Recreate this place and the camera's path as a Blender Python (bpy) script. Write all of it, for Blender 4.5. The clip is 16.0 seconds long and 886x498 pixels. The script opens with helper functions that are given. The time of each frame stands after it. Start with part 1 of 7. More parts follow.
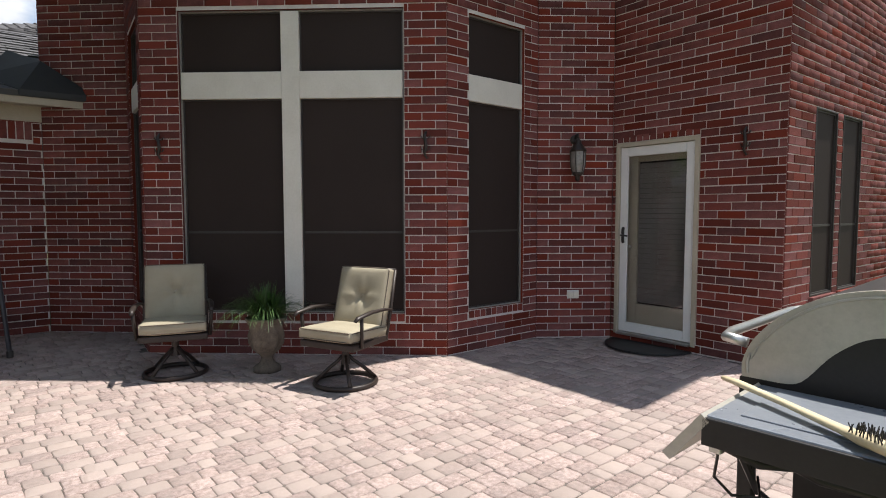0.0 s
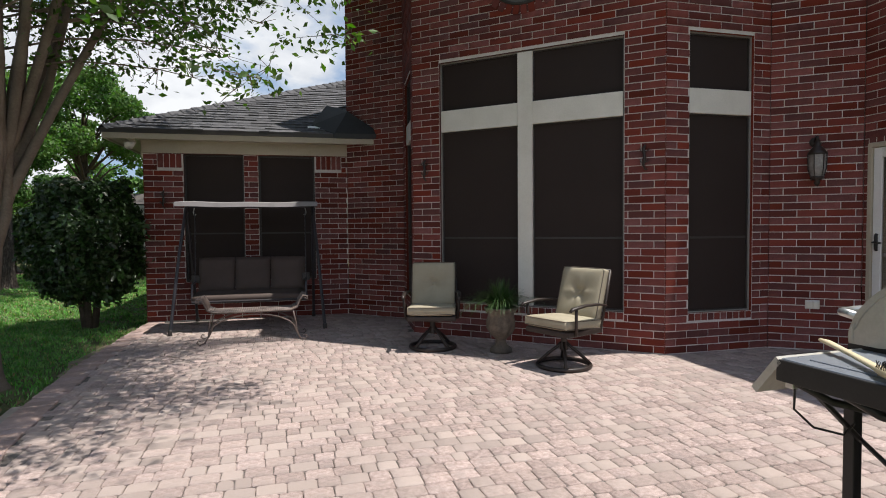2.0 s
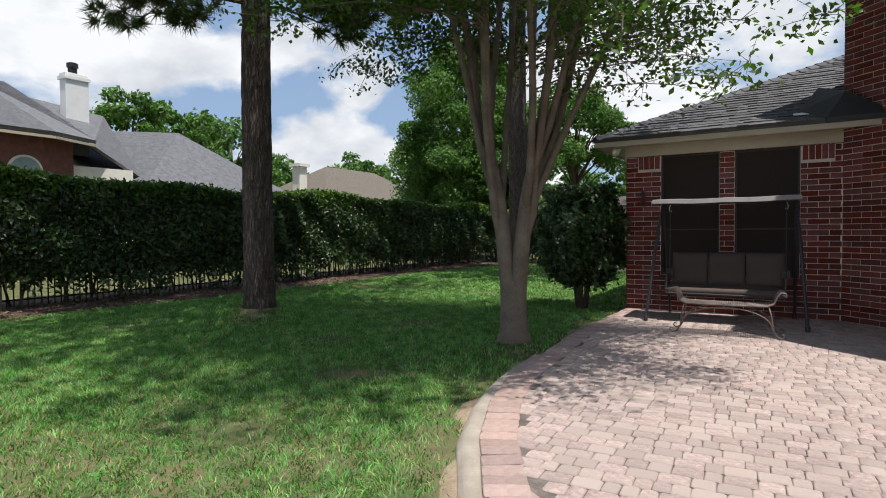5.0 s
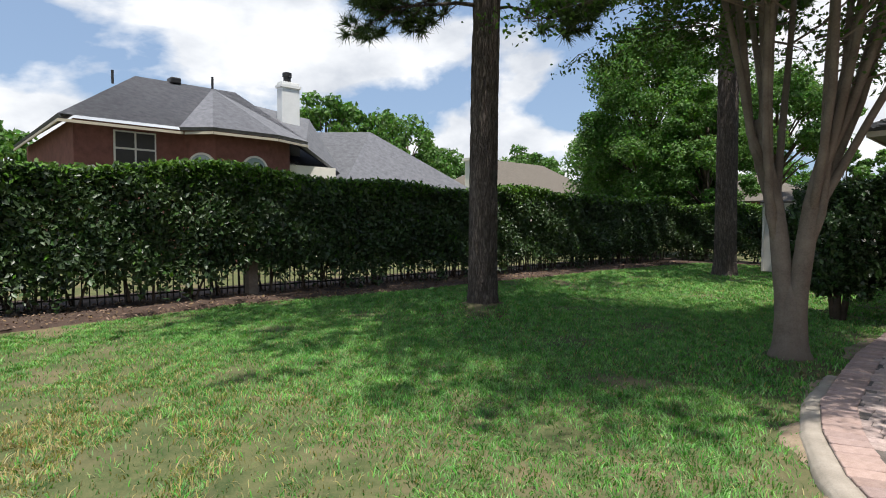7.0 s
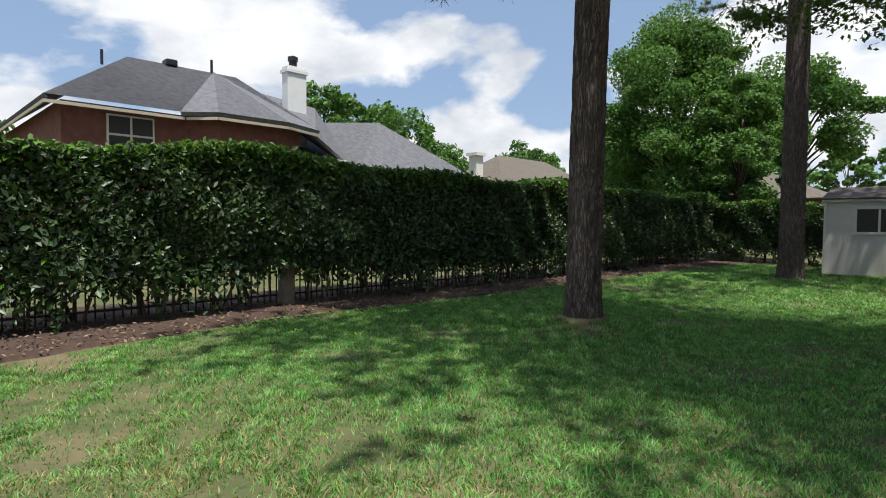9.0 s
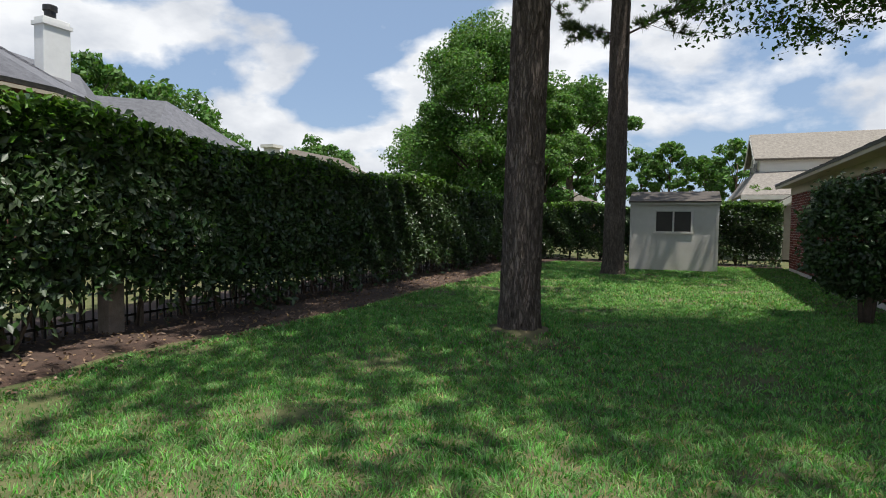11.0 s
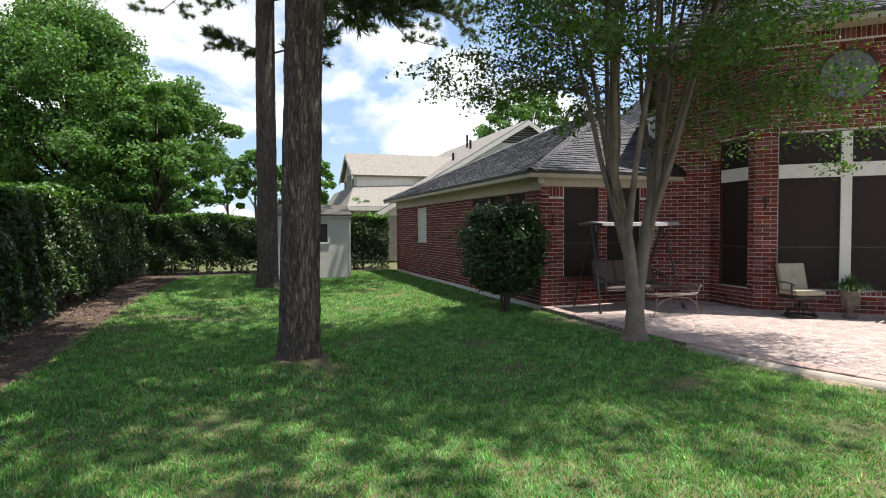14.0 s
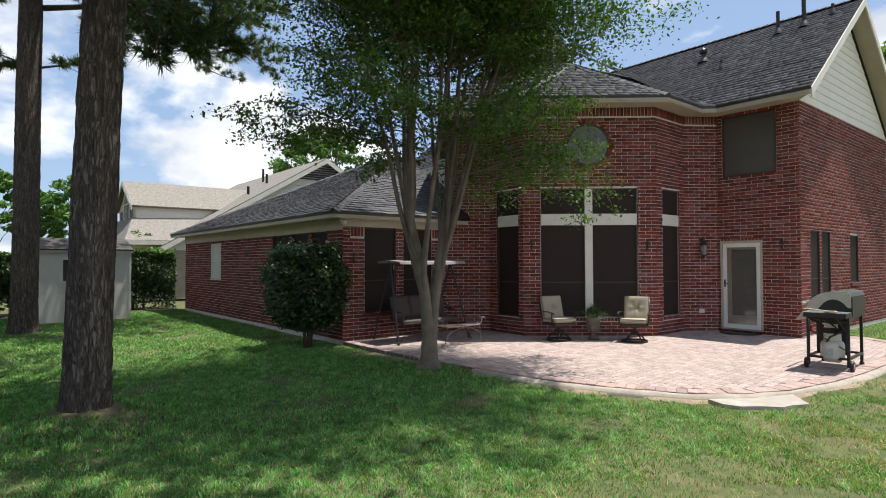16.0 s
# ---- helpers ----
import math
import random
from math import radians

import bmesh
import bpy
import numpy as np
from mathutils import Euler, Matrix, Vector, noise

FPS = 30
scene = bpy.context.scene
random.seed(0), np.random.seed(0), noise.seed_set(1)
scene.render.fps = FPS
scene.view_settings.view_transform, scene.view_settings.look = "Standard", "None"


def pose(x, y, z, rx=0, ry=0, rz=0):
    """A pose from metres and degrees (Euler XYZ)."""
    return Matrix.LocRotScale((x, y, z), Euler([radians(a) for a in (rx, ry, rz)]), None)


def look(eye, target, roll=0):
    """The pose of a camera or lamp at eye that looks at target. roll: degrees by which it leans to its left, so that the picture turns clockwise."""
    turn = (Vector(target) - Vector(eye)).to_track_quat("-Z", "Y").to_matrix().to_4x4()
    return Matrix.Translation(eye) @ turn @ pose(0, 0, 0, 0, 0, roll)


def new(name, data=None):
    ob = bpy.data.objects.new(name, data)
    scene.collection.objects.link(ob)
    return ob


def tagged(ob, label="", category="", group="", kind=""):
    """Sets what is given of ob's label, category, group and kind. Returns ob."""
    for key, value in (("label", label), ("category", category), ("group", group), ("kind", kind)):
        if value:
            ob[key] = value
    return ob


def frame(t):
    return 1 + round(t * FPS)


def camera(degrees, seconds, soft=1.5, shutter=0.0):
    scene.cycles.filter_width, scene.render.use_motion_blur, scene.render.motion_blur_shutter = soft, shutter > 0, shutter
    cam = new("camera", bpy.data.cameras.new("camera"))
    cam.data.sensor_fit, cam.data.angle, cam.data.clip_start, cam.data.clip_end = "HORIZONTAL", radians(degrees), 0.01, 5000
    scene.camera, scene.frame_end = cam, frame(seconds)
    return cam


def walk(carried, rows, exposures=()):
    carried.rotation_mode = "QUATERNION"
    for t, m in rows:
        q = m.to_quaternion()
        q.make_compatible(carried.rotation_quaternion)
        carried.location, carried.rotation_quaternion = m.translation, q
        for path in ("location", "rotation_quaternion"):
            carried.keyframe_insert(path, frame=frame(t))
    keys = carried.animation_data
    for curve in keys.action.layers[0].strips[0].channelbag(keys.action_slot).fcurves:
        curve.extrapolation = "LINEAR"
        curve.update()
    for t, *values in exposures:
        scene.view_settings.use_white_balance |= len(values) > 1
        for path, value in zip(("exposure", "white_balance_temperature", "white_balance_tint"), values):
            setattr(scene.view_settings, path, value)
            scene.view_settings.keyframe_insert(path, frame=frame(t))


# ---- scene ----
cam = camera(75.7, 16.0, soft=1.0)
PATH = [
    (0, (-0.177, 0.201, 1.353), (1.059, 1.768, 1.227), -0.1),
    (0.5, (-0.331, -0.064, 1.313), (0.726, 1.632, 1.221), -0.1),
    (1, (-0.412, -0.297, 1.314), (0.504, 1.479, 1.24), -0.2),
    (1.5, (-0.342, -0.511, 1.297), (0.353, 1.363, 1.221), -0.3),
    (2, (-0.322, -0.641, 1.295), (0.145, 1.303, 1.22), -0.5),
    (2.5, (-0.405, -0.763, 1.302), (-0.163, 1.221, 1.223), -0.6),
    (3, (-0.427, -0.838, 1.28), (-0.45, 1.161, 1.208), -0.6),
    (3.5, (-0.332, -0.892, 1.248), (-0.64, 1.083, 1.183), -0.5),
    (4, (-0.191, -1.035, 1.319), (-0.802, 0.868, 1.242), -0.3),
    (4.5, (-0.221, -1.092, 1.261), (-1.065, 0.72, 1.197), -0.4),
    (5, (-0.274, -1.141, 1.215), (-1.317, 0.564, 1.158), -0.4),
    (7.5, (-1.625, -1.822, 1.321), (-3.118, -0.494, 1.23), 0.4),
    (8, (-2.209, -1.776, 1.308), (-3.715, -0.464, 1.215), 0.5),
    (10.5, (-5.127, -1.549, 1.271), (-6.101, 0.196, 1.18), 0.6),
    (11, (-5.693, -1.502, 1.258), (-6.463, 0.342, 1.17), 0.8),
    (11.5, (-6.24, -1.458, 1.244), (-6.789, 0.463, 1.165), 0.6),
    (12, (-6.671, -1.572, 1.293), (-6.985, 0.401, 1.214), 0.4),
    (12.5, (-6.996, -1.502, 1.381), (-7.095, 0.494, 1.301), 0.3),
    (13, (-7.44, -1.643, 1.437), (-7.287, 0.35, 1.357), 0.1),
    (13.5, (-7.744, -1.799, 1.509), (-7.341, 0.158, 1.427), -0.3),
    (14, (-8.0, -1.881, 1.563), (-7.347, 0.008, 1.49), -0.4),
    (14.5, (-8.242, -1.975, 1.594), (-7.363, -0.178, 1.561), -0.2),
    (15, (-8.335, -2.109, 1.609), (-7.302, -0.396, 1.622), -0.1),
    (15.5, (-8.374, -2.215, 1.616), (-7.232, -0.574, 1.657), -0.2),
    (16, (-8.385, -2.299, 1.626), (-7.115, -0.755, 1.672), -0.2),
]
EXPOSURES = [(0.0, 0.55), (1.5, 0.36), (3.5, 0.3), (5.0, 0.32), (7.5, 0.44), (9.0, 0.38), (11.0, 0.33), (12.0, 0.4), (13.0, 0.6), (14.0, 0.9), (15.0, 0.7), (16.0, 0.6)]
walk(cam, [(t, look(eye, target, roll)) for t, eye, target, roll in PATH], EXPOSURES)

# ---- world, sun ----
SUN = Vector((0.27, -0.12, 1.0)).normalized()
sun_data = bpy.data.lights.new("sun", "SUN")
sun_data.energy, sun_data.angle, sun_data.color = 5.0, radians(0.6), (1.0, 0.96, 0.9)
sun = new("sun", sun_data)
sun.matrix_world = look(SUN * 60, (0, 0, 0))

world = bpy.data.worlds.new("world")
scene.world = world
world.use_nodes = True


def wire(nt, a, b):
    nt.links.new(a, b)


def node(nt, kind, **values):
    n = nt.nodes.new(kind)
    for key, value in values.items():
        n.inputs[key].default_value = value
    return n


def ramp(nt, fac, stops):
    r = nt.nodes.new("ShaderNodeValToRGB")
    el = r.color_ramp.elements
    while len(el) < len(stops):
        el.new(0.5)
    for e, (p, c) in zip(el, stops):
        e.position = p
        e.color = (*c, 1) if len(c) == 3 else c
    wire(nt, fac, r.inputs[0])
    return r.outputs[0]


def math_node(nt, op, a, b=None):
    m = nt.nodes.new("ShaderNodeMath")
    m.operation = op
    for i, v in enumerate((a, b)):
        if v is None:
            continue
        if isinstance(v, (int, float)):
            m.inputs[i].default_value = v
        else:
            wire(nt, v, m.inputs[i])
    return m.outputs[0]


def mix_rgb(nt, fac, a, b, blend="MIX"):
    m = nt.nodes.new("ShaderNodeMix")
    m.data_type, m.blend_type = "RGBA", blend
    for i, v in ((0, fac), (6, a), (7, b)):
        if isinstance(v, (int, float)):
            m.inputs[i].default_value = v
        elif isinstance(v, tuple):
            m.inputs[i].default_value = (*v, 1)
        else:
            wire(nt, v, m.inputs[i])
    return m.outputs[2]


def build_world():
    nt = world.node_tree
    nt.nodes.clear()
    sky = nt.nodes.new("ShaderNodeTexSky")
    sky.sky_type, sky.sun_disc = "NISHITA", False
    sky.sun_elevation, sky.sun_rotation = math.asin(SUN.z), math.atan2(SUN.x, SUN.y)
    sky.air_density, sky.dust_density, sky.ozone_density = 1.0, 0.6, 1.2
    co = nt.nodes.new("ShaderNodeTexCoord").outputs["Generated"]
    sep = nt.nodes.new("ShaderNodeSeparateXYZ")
    wire(nt, co, sep.inputs[0])
    # cumulus: noise on the dome, flattened towards the horizon
    stretch = nt.nodes.new("ShaderNodeVectorMath")
    stretch.operation = "MULTIPLY"
    wire(nt, co, stretch.inputs[0])
    stretch.inputs[1].default_value = (1.0, 1.0, 1.9)
    big = node(nt, "ShaderNodeTexNoise", Scale=2.1, Detail=9.0, Roughness=0.52, Distortion=0.15)
    wire(nt, stretch.outputs[0], big.inputs["Vector"])
    soft = node(nt, "ShaderNodeTexNoise", Scale=6.0, Detail=6.0, Roughness=0.55)
    wire(nt, stretch.outputs[0], soft.inputs["Vector"])
    low = ramp(nt, sep.outputs[2], [(0.0, (0.13, 0.13, 0.13)), (0.5, (0.0, 0.0, 0.0))])
    dens = math_node(nt, "ADD", big.outputs[0], low)
    cover = ramp(nt, dens, [(CLOUD_LO, (0, 0, 0)), (CLOUD_HI, (1, 1, 1))])
    shade = ramp(nt, soft.outputs[0], [(0.32, (6.2, 6.6, 7.3)), (0.58, (9.6, 9.8, 10.1))])
    clear = mix_rgb(nt, 0.55, sky.outputs[0], (3.9, 5.5, 8.2))
    colour = mix_rgb(nt, cover, clear, shade)
    bg = nt.nodes.new("ShaderNodeBackground")
    bg.inputs[1].default_value = SKY
    wire(nt, colour, bg.inputs[0])
    out = nt.nodes.new("ShaderNodeOutputWorld")
    wire(nt, bg.outputs[0], out.inputs[0])


SKY, CLOUD_LO, CLOUD_HI = 0.08, 0.54, 0.59
build_world()


# ---- materials ----
def surface(name, c1, c2, scale=6.0, rough=0.8, bump=0.2, fine=60.0, metal=0.0, vary=0.0, stain=None, lo=0.35, hi=0.65, spec=0.5, coord="Object", translucent=0.0, alt=None, stretch=None, dist=0.01, hue=1.0, plates=0.0):
    """Two colours mixed by coarse and fine noise, with relief; vary: lightness from piece to piece; stain: a third colour in blotches."""
    m = bpy.data.materials.new(name)
    m.use_nodes = True
    nt = m.node_tree
    b = nt.nodes["Principled BSDF"]
    co = nt.nodes.new("ShaderNodeTexCoord").outputs[coord]
    if stretch:
        mp = nt.nodes.new("ShaderNodeMapping")
        mp.inputs["Scale"].default_value = stretch
        wire(nt, co, mp.inputs["Vector"])
        co = mp.outputs[0]
    n1 = node(nt, "ShaderNodeTexNoise", Scale=scale, Detail=5.0, Roughness=0.6)
    n2 = node(nt, "ShaderNodeTexNoise", Scale=fine, Detail=4.0, Roughness=0.65)
    for n in (n1, n2):
        wire(nt, co, n.inputs["Vector"])
    both = math_node(nt, "ADD", math_node(nt, "MULTIPLY", n1.outputs[0], 0.6), math_node(nt, "MULTIPLY", n2.outputs[0], 0.4))
    colour = ramp(nt, both, [(lo, c1), (hi, c2)])
    if stain:
        n3 = node(nt, "ShaderNodeTexNoise", Scale=scale * 0.23, Detail=6.0, Roughness=0.6)
        wire(nt, co, n3.inputs["Vector"])
        colour = mix_rgb(nt, ramp(nt, n3.outputs[0], [(0.5, (0, 0, 0)), (0.72, (0.85, 0.85, 0.85))]), colour, stain)
    if vary:
        info = nt.nodes.new("ShaderNodeObjectInfo").outputs["Random"]
        isl = nt.nodes.new("ShaderNodeNewGeometry").outputs["Random Per Island"]
        r = math_node(nt, "FRACT", math_node(nt, "ADD", info, isl))
        hs = nt.nodes.new("ShaderNodeHueSaturation")
        r2 = math_node(nt, "FRACT", math_node(nt, "MULTIPLY", r, 7.31))
        wire(nt, math_node(nt, "ADD", 1.0 - vary, math_node(nt, "MULTIPLY", r, 2 * vary)), hs.inputs["Value"])
        wire(nt, math_node(nt, "ADD", 1.0 - vary * 0.5, math_node(nt, "MULTIPLY", r2, vary)), hs.inputs["Saturation"])
        wire(nt, math_node(nt, "ADD", 0.5 - vary * 0.03 * hue, math_node(nt, "MULTIPLY", r2, vary * 0.06 * hue)), hs.inputs["Hue"])
        if alt:
            colour = mix_rgb(nt, ramp(nt, r2, [(0.35, (0, 0, 0)), (0.75, (0.9, 0.9, 0.9))]), colour, alt)
        wire(nt, colour, hs.inputs["Color"])
        colour = hs.outputs[0]
    if plates:
        warp = mix_rgb(nt, 0.12, co, n1.outputs[1], "ADD")
        vo = node(nt, "ShaderNodeTexVoronoi", Scale=plates)
        vo.feature = "DISTANCE_TO_EDGE"
        wire(nt, warp, vo.inputs["Vector"])
        crack = ramp(nt, vo.outputs["Distance"], [(0.02, (0, 0, 0)), (0.2, (1, 1, 1))])
        colour = mix_rgb(nt, crack, mix_rgb(nt, 0.5, colour, (0.03, 0.023, 0.019)), colour)
        both = math_node(nt, "ADD", math_node(nt, "MULTIPLY", both, 0.5), crack)
    wire(nt, colour, b.inputs["Base Color"])
    b.inputs["Metallic"].default_value = metal
    b.inputs["Specular IOR Level"].default_value = spec
    wire(nt, math_node(nt, "ADD", rough - 0.08, math_node(nt, "MULTIPLY", n1.outputs[0], 0.16)), b.inputs["Roughness"])
    if bump:
        bp = node(nt, "ShaderNodeBump", Strength=bump, Distance=dist)
        wire(nt, both, bp.inputs["Height"])
        wire(nt, bp.outputs[0], b.inputs["Normal"])
    if translucent:
        tr = nt.nodes.new("ShaderNodeBsdfTranslucent")
        wire(nt, mix_rgb(nt, 1.0, colour, (1.0, 1.0, 0.45), "MULTIPLY"), tr.inputs[0])
        ms = nt.nodes.new("ShaderNodeMixShader")
        ms.inputs[0].default_value = translucent
        wire(nt, b.outputs[0], ms.inputs[1])
        wire(nt, tr.outputs[0], ms.inputs[2])
        wire(nt, ms.outputs[0], nt.nodes["Material Output"].inputs[0])
    return m


BRICK = surface("brick", (0.105, 0.026, 0.021), (0.22, 0.06, 0.048), 9, 0.82, 0.7, 120, vary=0.38, hue=0.35, spec=0.25, alt=(0.14, 0.038, 0.031))
MORTAR = surface("mortar", (0.50, 0.455, 0.42), (0.68, 0.63, 0.585), 5, 0.9, 0.5, 150, spec=0.2)
PAVER = surface("paver", (0.285, 0.215, 0.19), (0.475, 0.368, 0.332), 34, 0.88, 1.0, 220, vary=0.16, stain=(0.31, 0.255, 0.23), alt=(0.375, 0.308, 0.28), lo=0.4, hi=0.6, spec=0.25)
PAVER_RED = surface("paver_red", (0.29, 0.205, 0.178), (0.43, 0.318, 0.285), 20, 0.88, 0.8, 160, vary=0.18, spec=0.25)
SAND = surface("joint_sand", (0.06, 0.05, 0.043), (0.20, 0.17, 0.15), 10, 0.95, 0.6, 90)
CONCRETE = surface("concrete", (0.25, 0.215, 0.175), (0.385, 0.335, 0.28), 7, 0.9, 0.8, 90, stain=(0.23, 0.19, 0.145))
WHITE = surface("cream_paint", (0.62, 0.585, 0.51), (0.72, 0.685, 0.61), 3, 0.5, 0.06, 60)
FASCIA = surface("beige_paint", (0.40, 0.35, 0.265), (0.49, 0.435, 0.34), 3, 0.55, 0.08, 60)
SIDING = surface("siding_paint", (0.74, 0.70, 0.61), (0.82, 0.78, 0.69), 3, 0.6, 0.1, 50)
CHALK = surface("white_paint", (0.68, 0.68, 0.66), (0.78, 0.78, 0.76), 3, 0.6, 0.05, 50)
SCREEN = surface("solar_screen", (0.027, 0.0185, 0.016), (0.035, 0.025, 0.0215), 1.2, 0.62, 0.02, 700, spec=0.16)
SHINGLE = surface("shingle", (0.058, 0.057, 0.061), (0.132, 0.129, 0.135), 12, 0.9, 0.7, 130, vary=0.24, spec=0.2)
SHINGLE_TAN = surface("tan_shingle", (0.13, 0.117, 0.10), (0.25, 0.228, 0.20), 9, 0.9, 0.5, 40, vary=0.2, spec=0.2)
SHINGLE_BROWN = surface("brown_shingle", (0.10, 0.085, 0.07), (0.165, 0.145, 0.12), 6, 0.9, 0.5, 50, spec=0.2)
SHINGLE_GREY = surface("grey_shingle", (0.085, 0.086, 0.095), (0.165, 0.167, 0.18), 5, 0.9, 0.5, 40, vary=0.2, spec=0.2)
FAR_BRICK = surface("far_brick", (0.125, 0.052, 0.042), (0.23, 0.10, 0.08), 4, 0.85, 0.4, 40, spec=0.2)
SOIL = surface("mulch", (0.026, 0.016, 0.011), (0.078, 0.044, 0.03), 8, 0.95, 1.0, 70, stain=(0.075, 0.048, 0.034))
LAWN = surface("turf", (0.050, 0.072, 0.028), (0.135, 0.135, 0.062), 5.0, 0.95, 1.0, 70, stain=(0.19, 0.14, 0.09), spec=0.1)
GRASS = surface("grass_blades", (0.085, 0.24, 0.055), (0.21, 0.42, 0.115), 4.0, 0.6, 0.0, 9, vary=0.42, translucent=0.3, spec=0.22, lo=0.4, hi=0.6)
STRAW = surface("straw_blades", (0.30, 0.25, 0.105), (0.50, 0.42, 0.20), 4.0, 0.7, 0.0, 9, vary=0.3, translucent=0.35, spec=0.2)
HEDGE_LEAF = surface("hedge_leaf", (0.026, 0.051, 0.019), (0.064, 0.11, 0.037), 1.5, 0.42, 0.0, 12, vary=0.45, translucent=0.25, spec=0.5)
HEDGE_TIP = surface("hedge_tip_leaf", (0.065, 0.15, 0.022), (0.13, 0.245, 0.045), 1.5, 0.55, 0.0, 12, vary=0.3, translucent=0.35, spec=0.25)
BUSH_LEAF = surface("bush_leaf", (0.02, 0.048, 0.014), (0.05, 0.098, 0.025), 1.5, 0.4, 0.0, 12, vary=0.4, translucent=0.2, spec=0.5)
CREPE_LEAF = surface("crepe_leaf", (0.05, 0.115, 0.02), (0.11, 0.21, 0.038), 1.5, 0.5, 0.0, 12, vary=0.4, translucent=0.5)
OAK_LEAF = surface("oak_leaf", (0.066, 0.15, 0.038), (0.145, 0.272, 0.07), 0.5, 0.6, 0.0, 6, vary=0.4, translucent=0.4, spec=0.25)
PINE_LEAF = surface("pine_needle", (0.05, 0.088, 0.03), (0.105, 0.155, 0.06), 0.8, 0.55, 0.0, 6, vary=0.35, translucent=0.35)
BARK_PINE = surface("pine_bark", (0.095, 0.075, 0.065), (0.225, 0.182, 0.157), 20, 0.95, 1.0, 90, spec=0.15, stretch=(1, 1, 0.22), dist=0.02, lo=0.38, hi=0.62, plates=23.0)
BARK_CREPE = surface("crepe_bark", (0.12, 0.093, 0.072), (0.22, 0.18, 0.143), 5, 0.8, 0.3, 60, stain=(0.09, 0.066, 0.05), spec=0.2)
TWIG = surface("twig_bark", (0.05, 0.035, 0.025), (0.11, 0.08, 0.06), 10, 0.9, 0.4, 60)
BLACK_METAL = surface("black_metal", (0.012, 0.011, 0.011), (0.022, 0.02, 0.019), 8, 0.45, 0.1, 90, spec=0.4)
BROWN_METAL = surface("brown_metal", (0.020, 0.0135, 0.011), (0.036, 0.025, 0.02), 8, 0.45, 0.15, 110, spec=0.4)
FRAME_GREY = surface("grey_frame", (0.20, 0.185, 0.165), (0.27, 0.25, 0.225), 6, 0.5, 0.05, 60)
CHROME = surface("worn_metal", (0.5, 0.5, 0.48), (0.62, 0.61, 0.58), 8, 0.35, 0.05, 90, metal=0.9)


# ---- mesh helpers ----
def part(name, bm, material, parent=None, label="", smooth=False):
    me = bpy.data.meshes.new(name)
    bmesh.ops.recalc_face_normals(bm, faces=bm.faces)
    bm.to_mesh(me)
    bm.free()
    if smooth:
        me.polygons.foreach_set("use_smooth", [True] * len(me.polygons))
    me.materials.append(material)
    ob = new(name, me)
    ob.parent = parent
    if label:
        ob["label"] = label
    return ob


def array_mesh(name, verts, faces, material, parent=None, label="", kind="", smooth=False):
    """A mesh from numpy arrays: verts (n, 3), faces (m, k)."""
    me = bpy.data.meshes.new(name)
    verts, faces = np.asarray(verts, np.float32), np.asarray(faces, np.int32)
    k = faces.shape[1]
    me.vertices.add(len(verts))
    me.vertices.foreach_set("co", verts.ravel())
    me.loops.add(faces.size)
    me.loops.foreach_set("vertex_index", faces.ravel())
    me.polygons.add(len(faces))
    me.polygons.foreach_set("loop_start", np.arange(0, faces.size, k, dtype=np.int32))
    me.update(calc_edges=True)
    if smooth:
        me.polygons.foreach_set("use_smooth", [True] * len(me.polygons))
    me.materials.append(material)
    ob = new(name, me)
    ob.parent = parent
    return tagged(ob, label, kind=kind)


def thing(name, label, category, at=(0, 0, 0), rz=0.0, group=""):
    ob = new(name)
    ob.matrix_world = pose(*at, 0, 0, rz)
    ob.empty_display_size = 0.2
    return tagged(ob, label, category, group)


def box(bm, x0, y0, z0, x1, y1, z1, bevel=0.0, m=None):
    g = bmesh.ops.create_cube(bm, size=1.0)
    vs = g["verts"]
    for v in vs:
        v.co = Vector(((x0 + x1) / 2 + v.co.x * (x1 - x0), (y0 + y1) / 2 + v.co.y * (y1 - y0), (z0 + z1) / 2 + v.co.z * (z1 - z0)))
        if m is not None:
            v.co = m @ v.co
    if bevel:
        es = list({e for v in vs for e in v.link_edges})
        bmesh.ops.bevel(bm, geom=es, offset=bevel, segments=2, profile=0.5, affect="EDGES")
    return bm


def boxed(name, dims, material, parent=None, label="", bevel=0.0, m=None):
    return part(name, box(bmesh.new(), *dims, bevel, m), material, parent, label)


def tube(bm, points, radius, seg=8, flat=1.0):
    """A round bar along points; radius: a number or one for each point."""
    pts = [Vector(p) for p in points]
    rad = radius if isinstance(radius, (list, tuple)) else [radius] * len(pts)
    rings = []
    up = Vector((0.13, 0.21, 1.0)).normalized()
    side = None
    for i, p in enumerate(pts):
        d = (pts[min(i + 1, len(pts) - 1)] - pts[max(i - 1, 0)]).normalized()
        if side is None:
            ref = up if abs(d.dot(up)) < 0.9 else Vector((1, 0.1, 0))
            side = d.cross(ref).normalized()
        side = (side - d * side.dot(d)).normalized()
        other = d.cross(side)
        rings.append([bm.verts.new(p + rad[i] * (math.cos(a) * side + flat * math.sin(a) * other)) for a in (2 * math.pi * k / seg for k in range(seg))])
    for a, b in zip(rings, rings[1:]):
        for k in range(seg):
            bm.faces.new((a[k], a[(k + 1) % seg], b[(k + 1) % seg], b[k]))
    bm.faces.new(rings[0][::-1])
    bm.faces.new(rings[-1])
    return bm


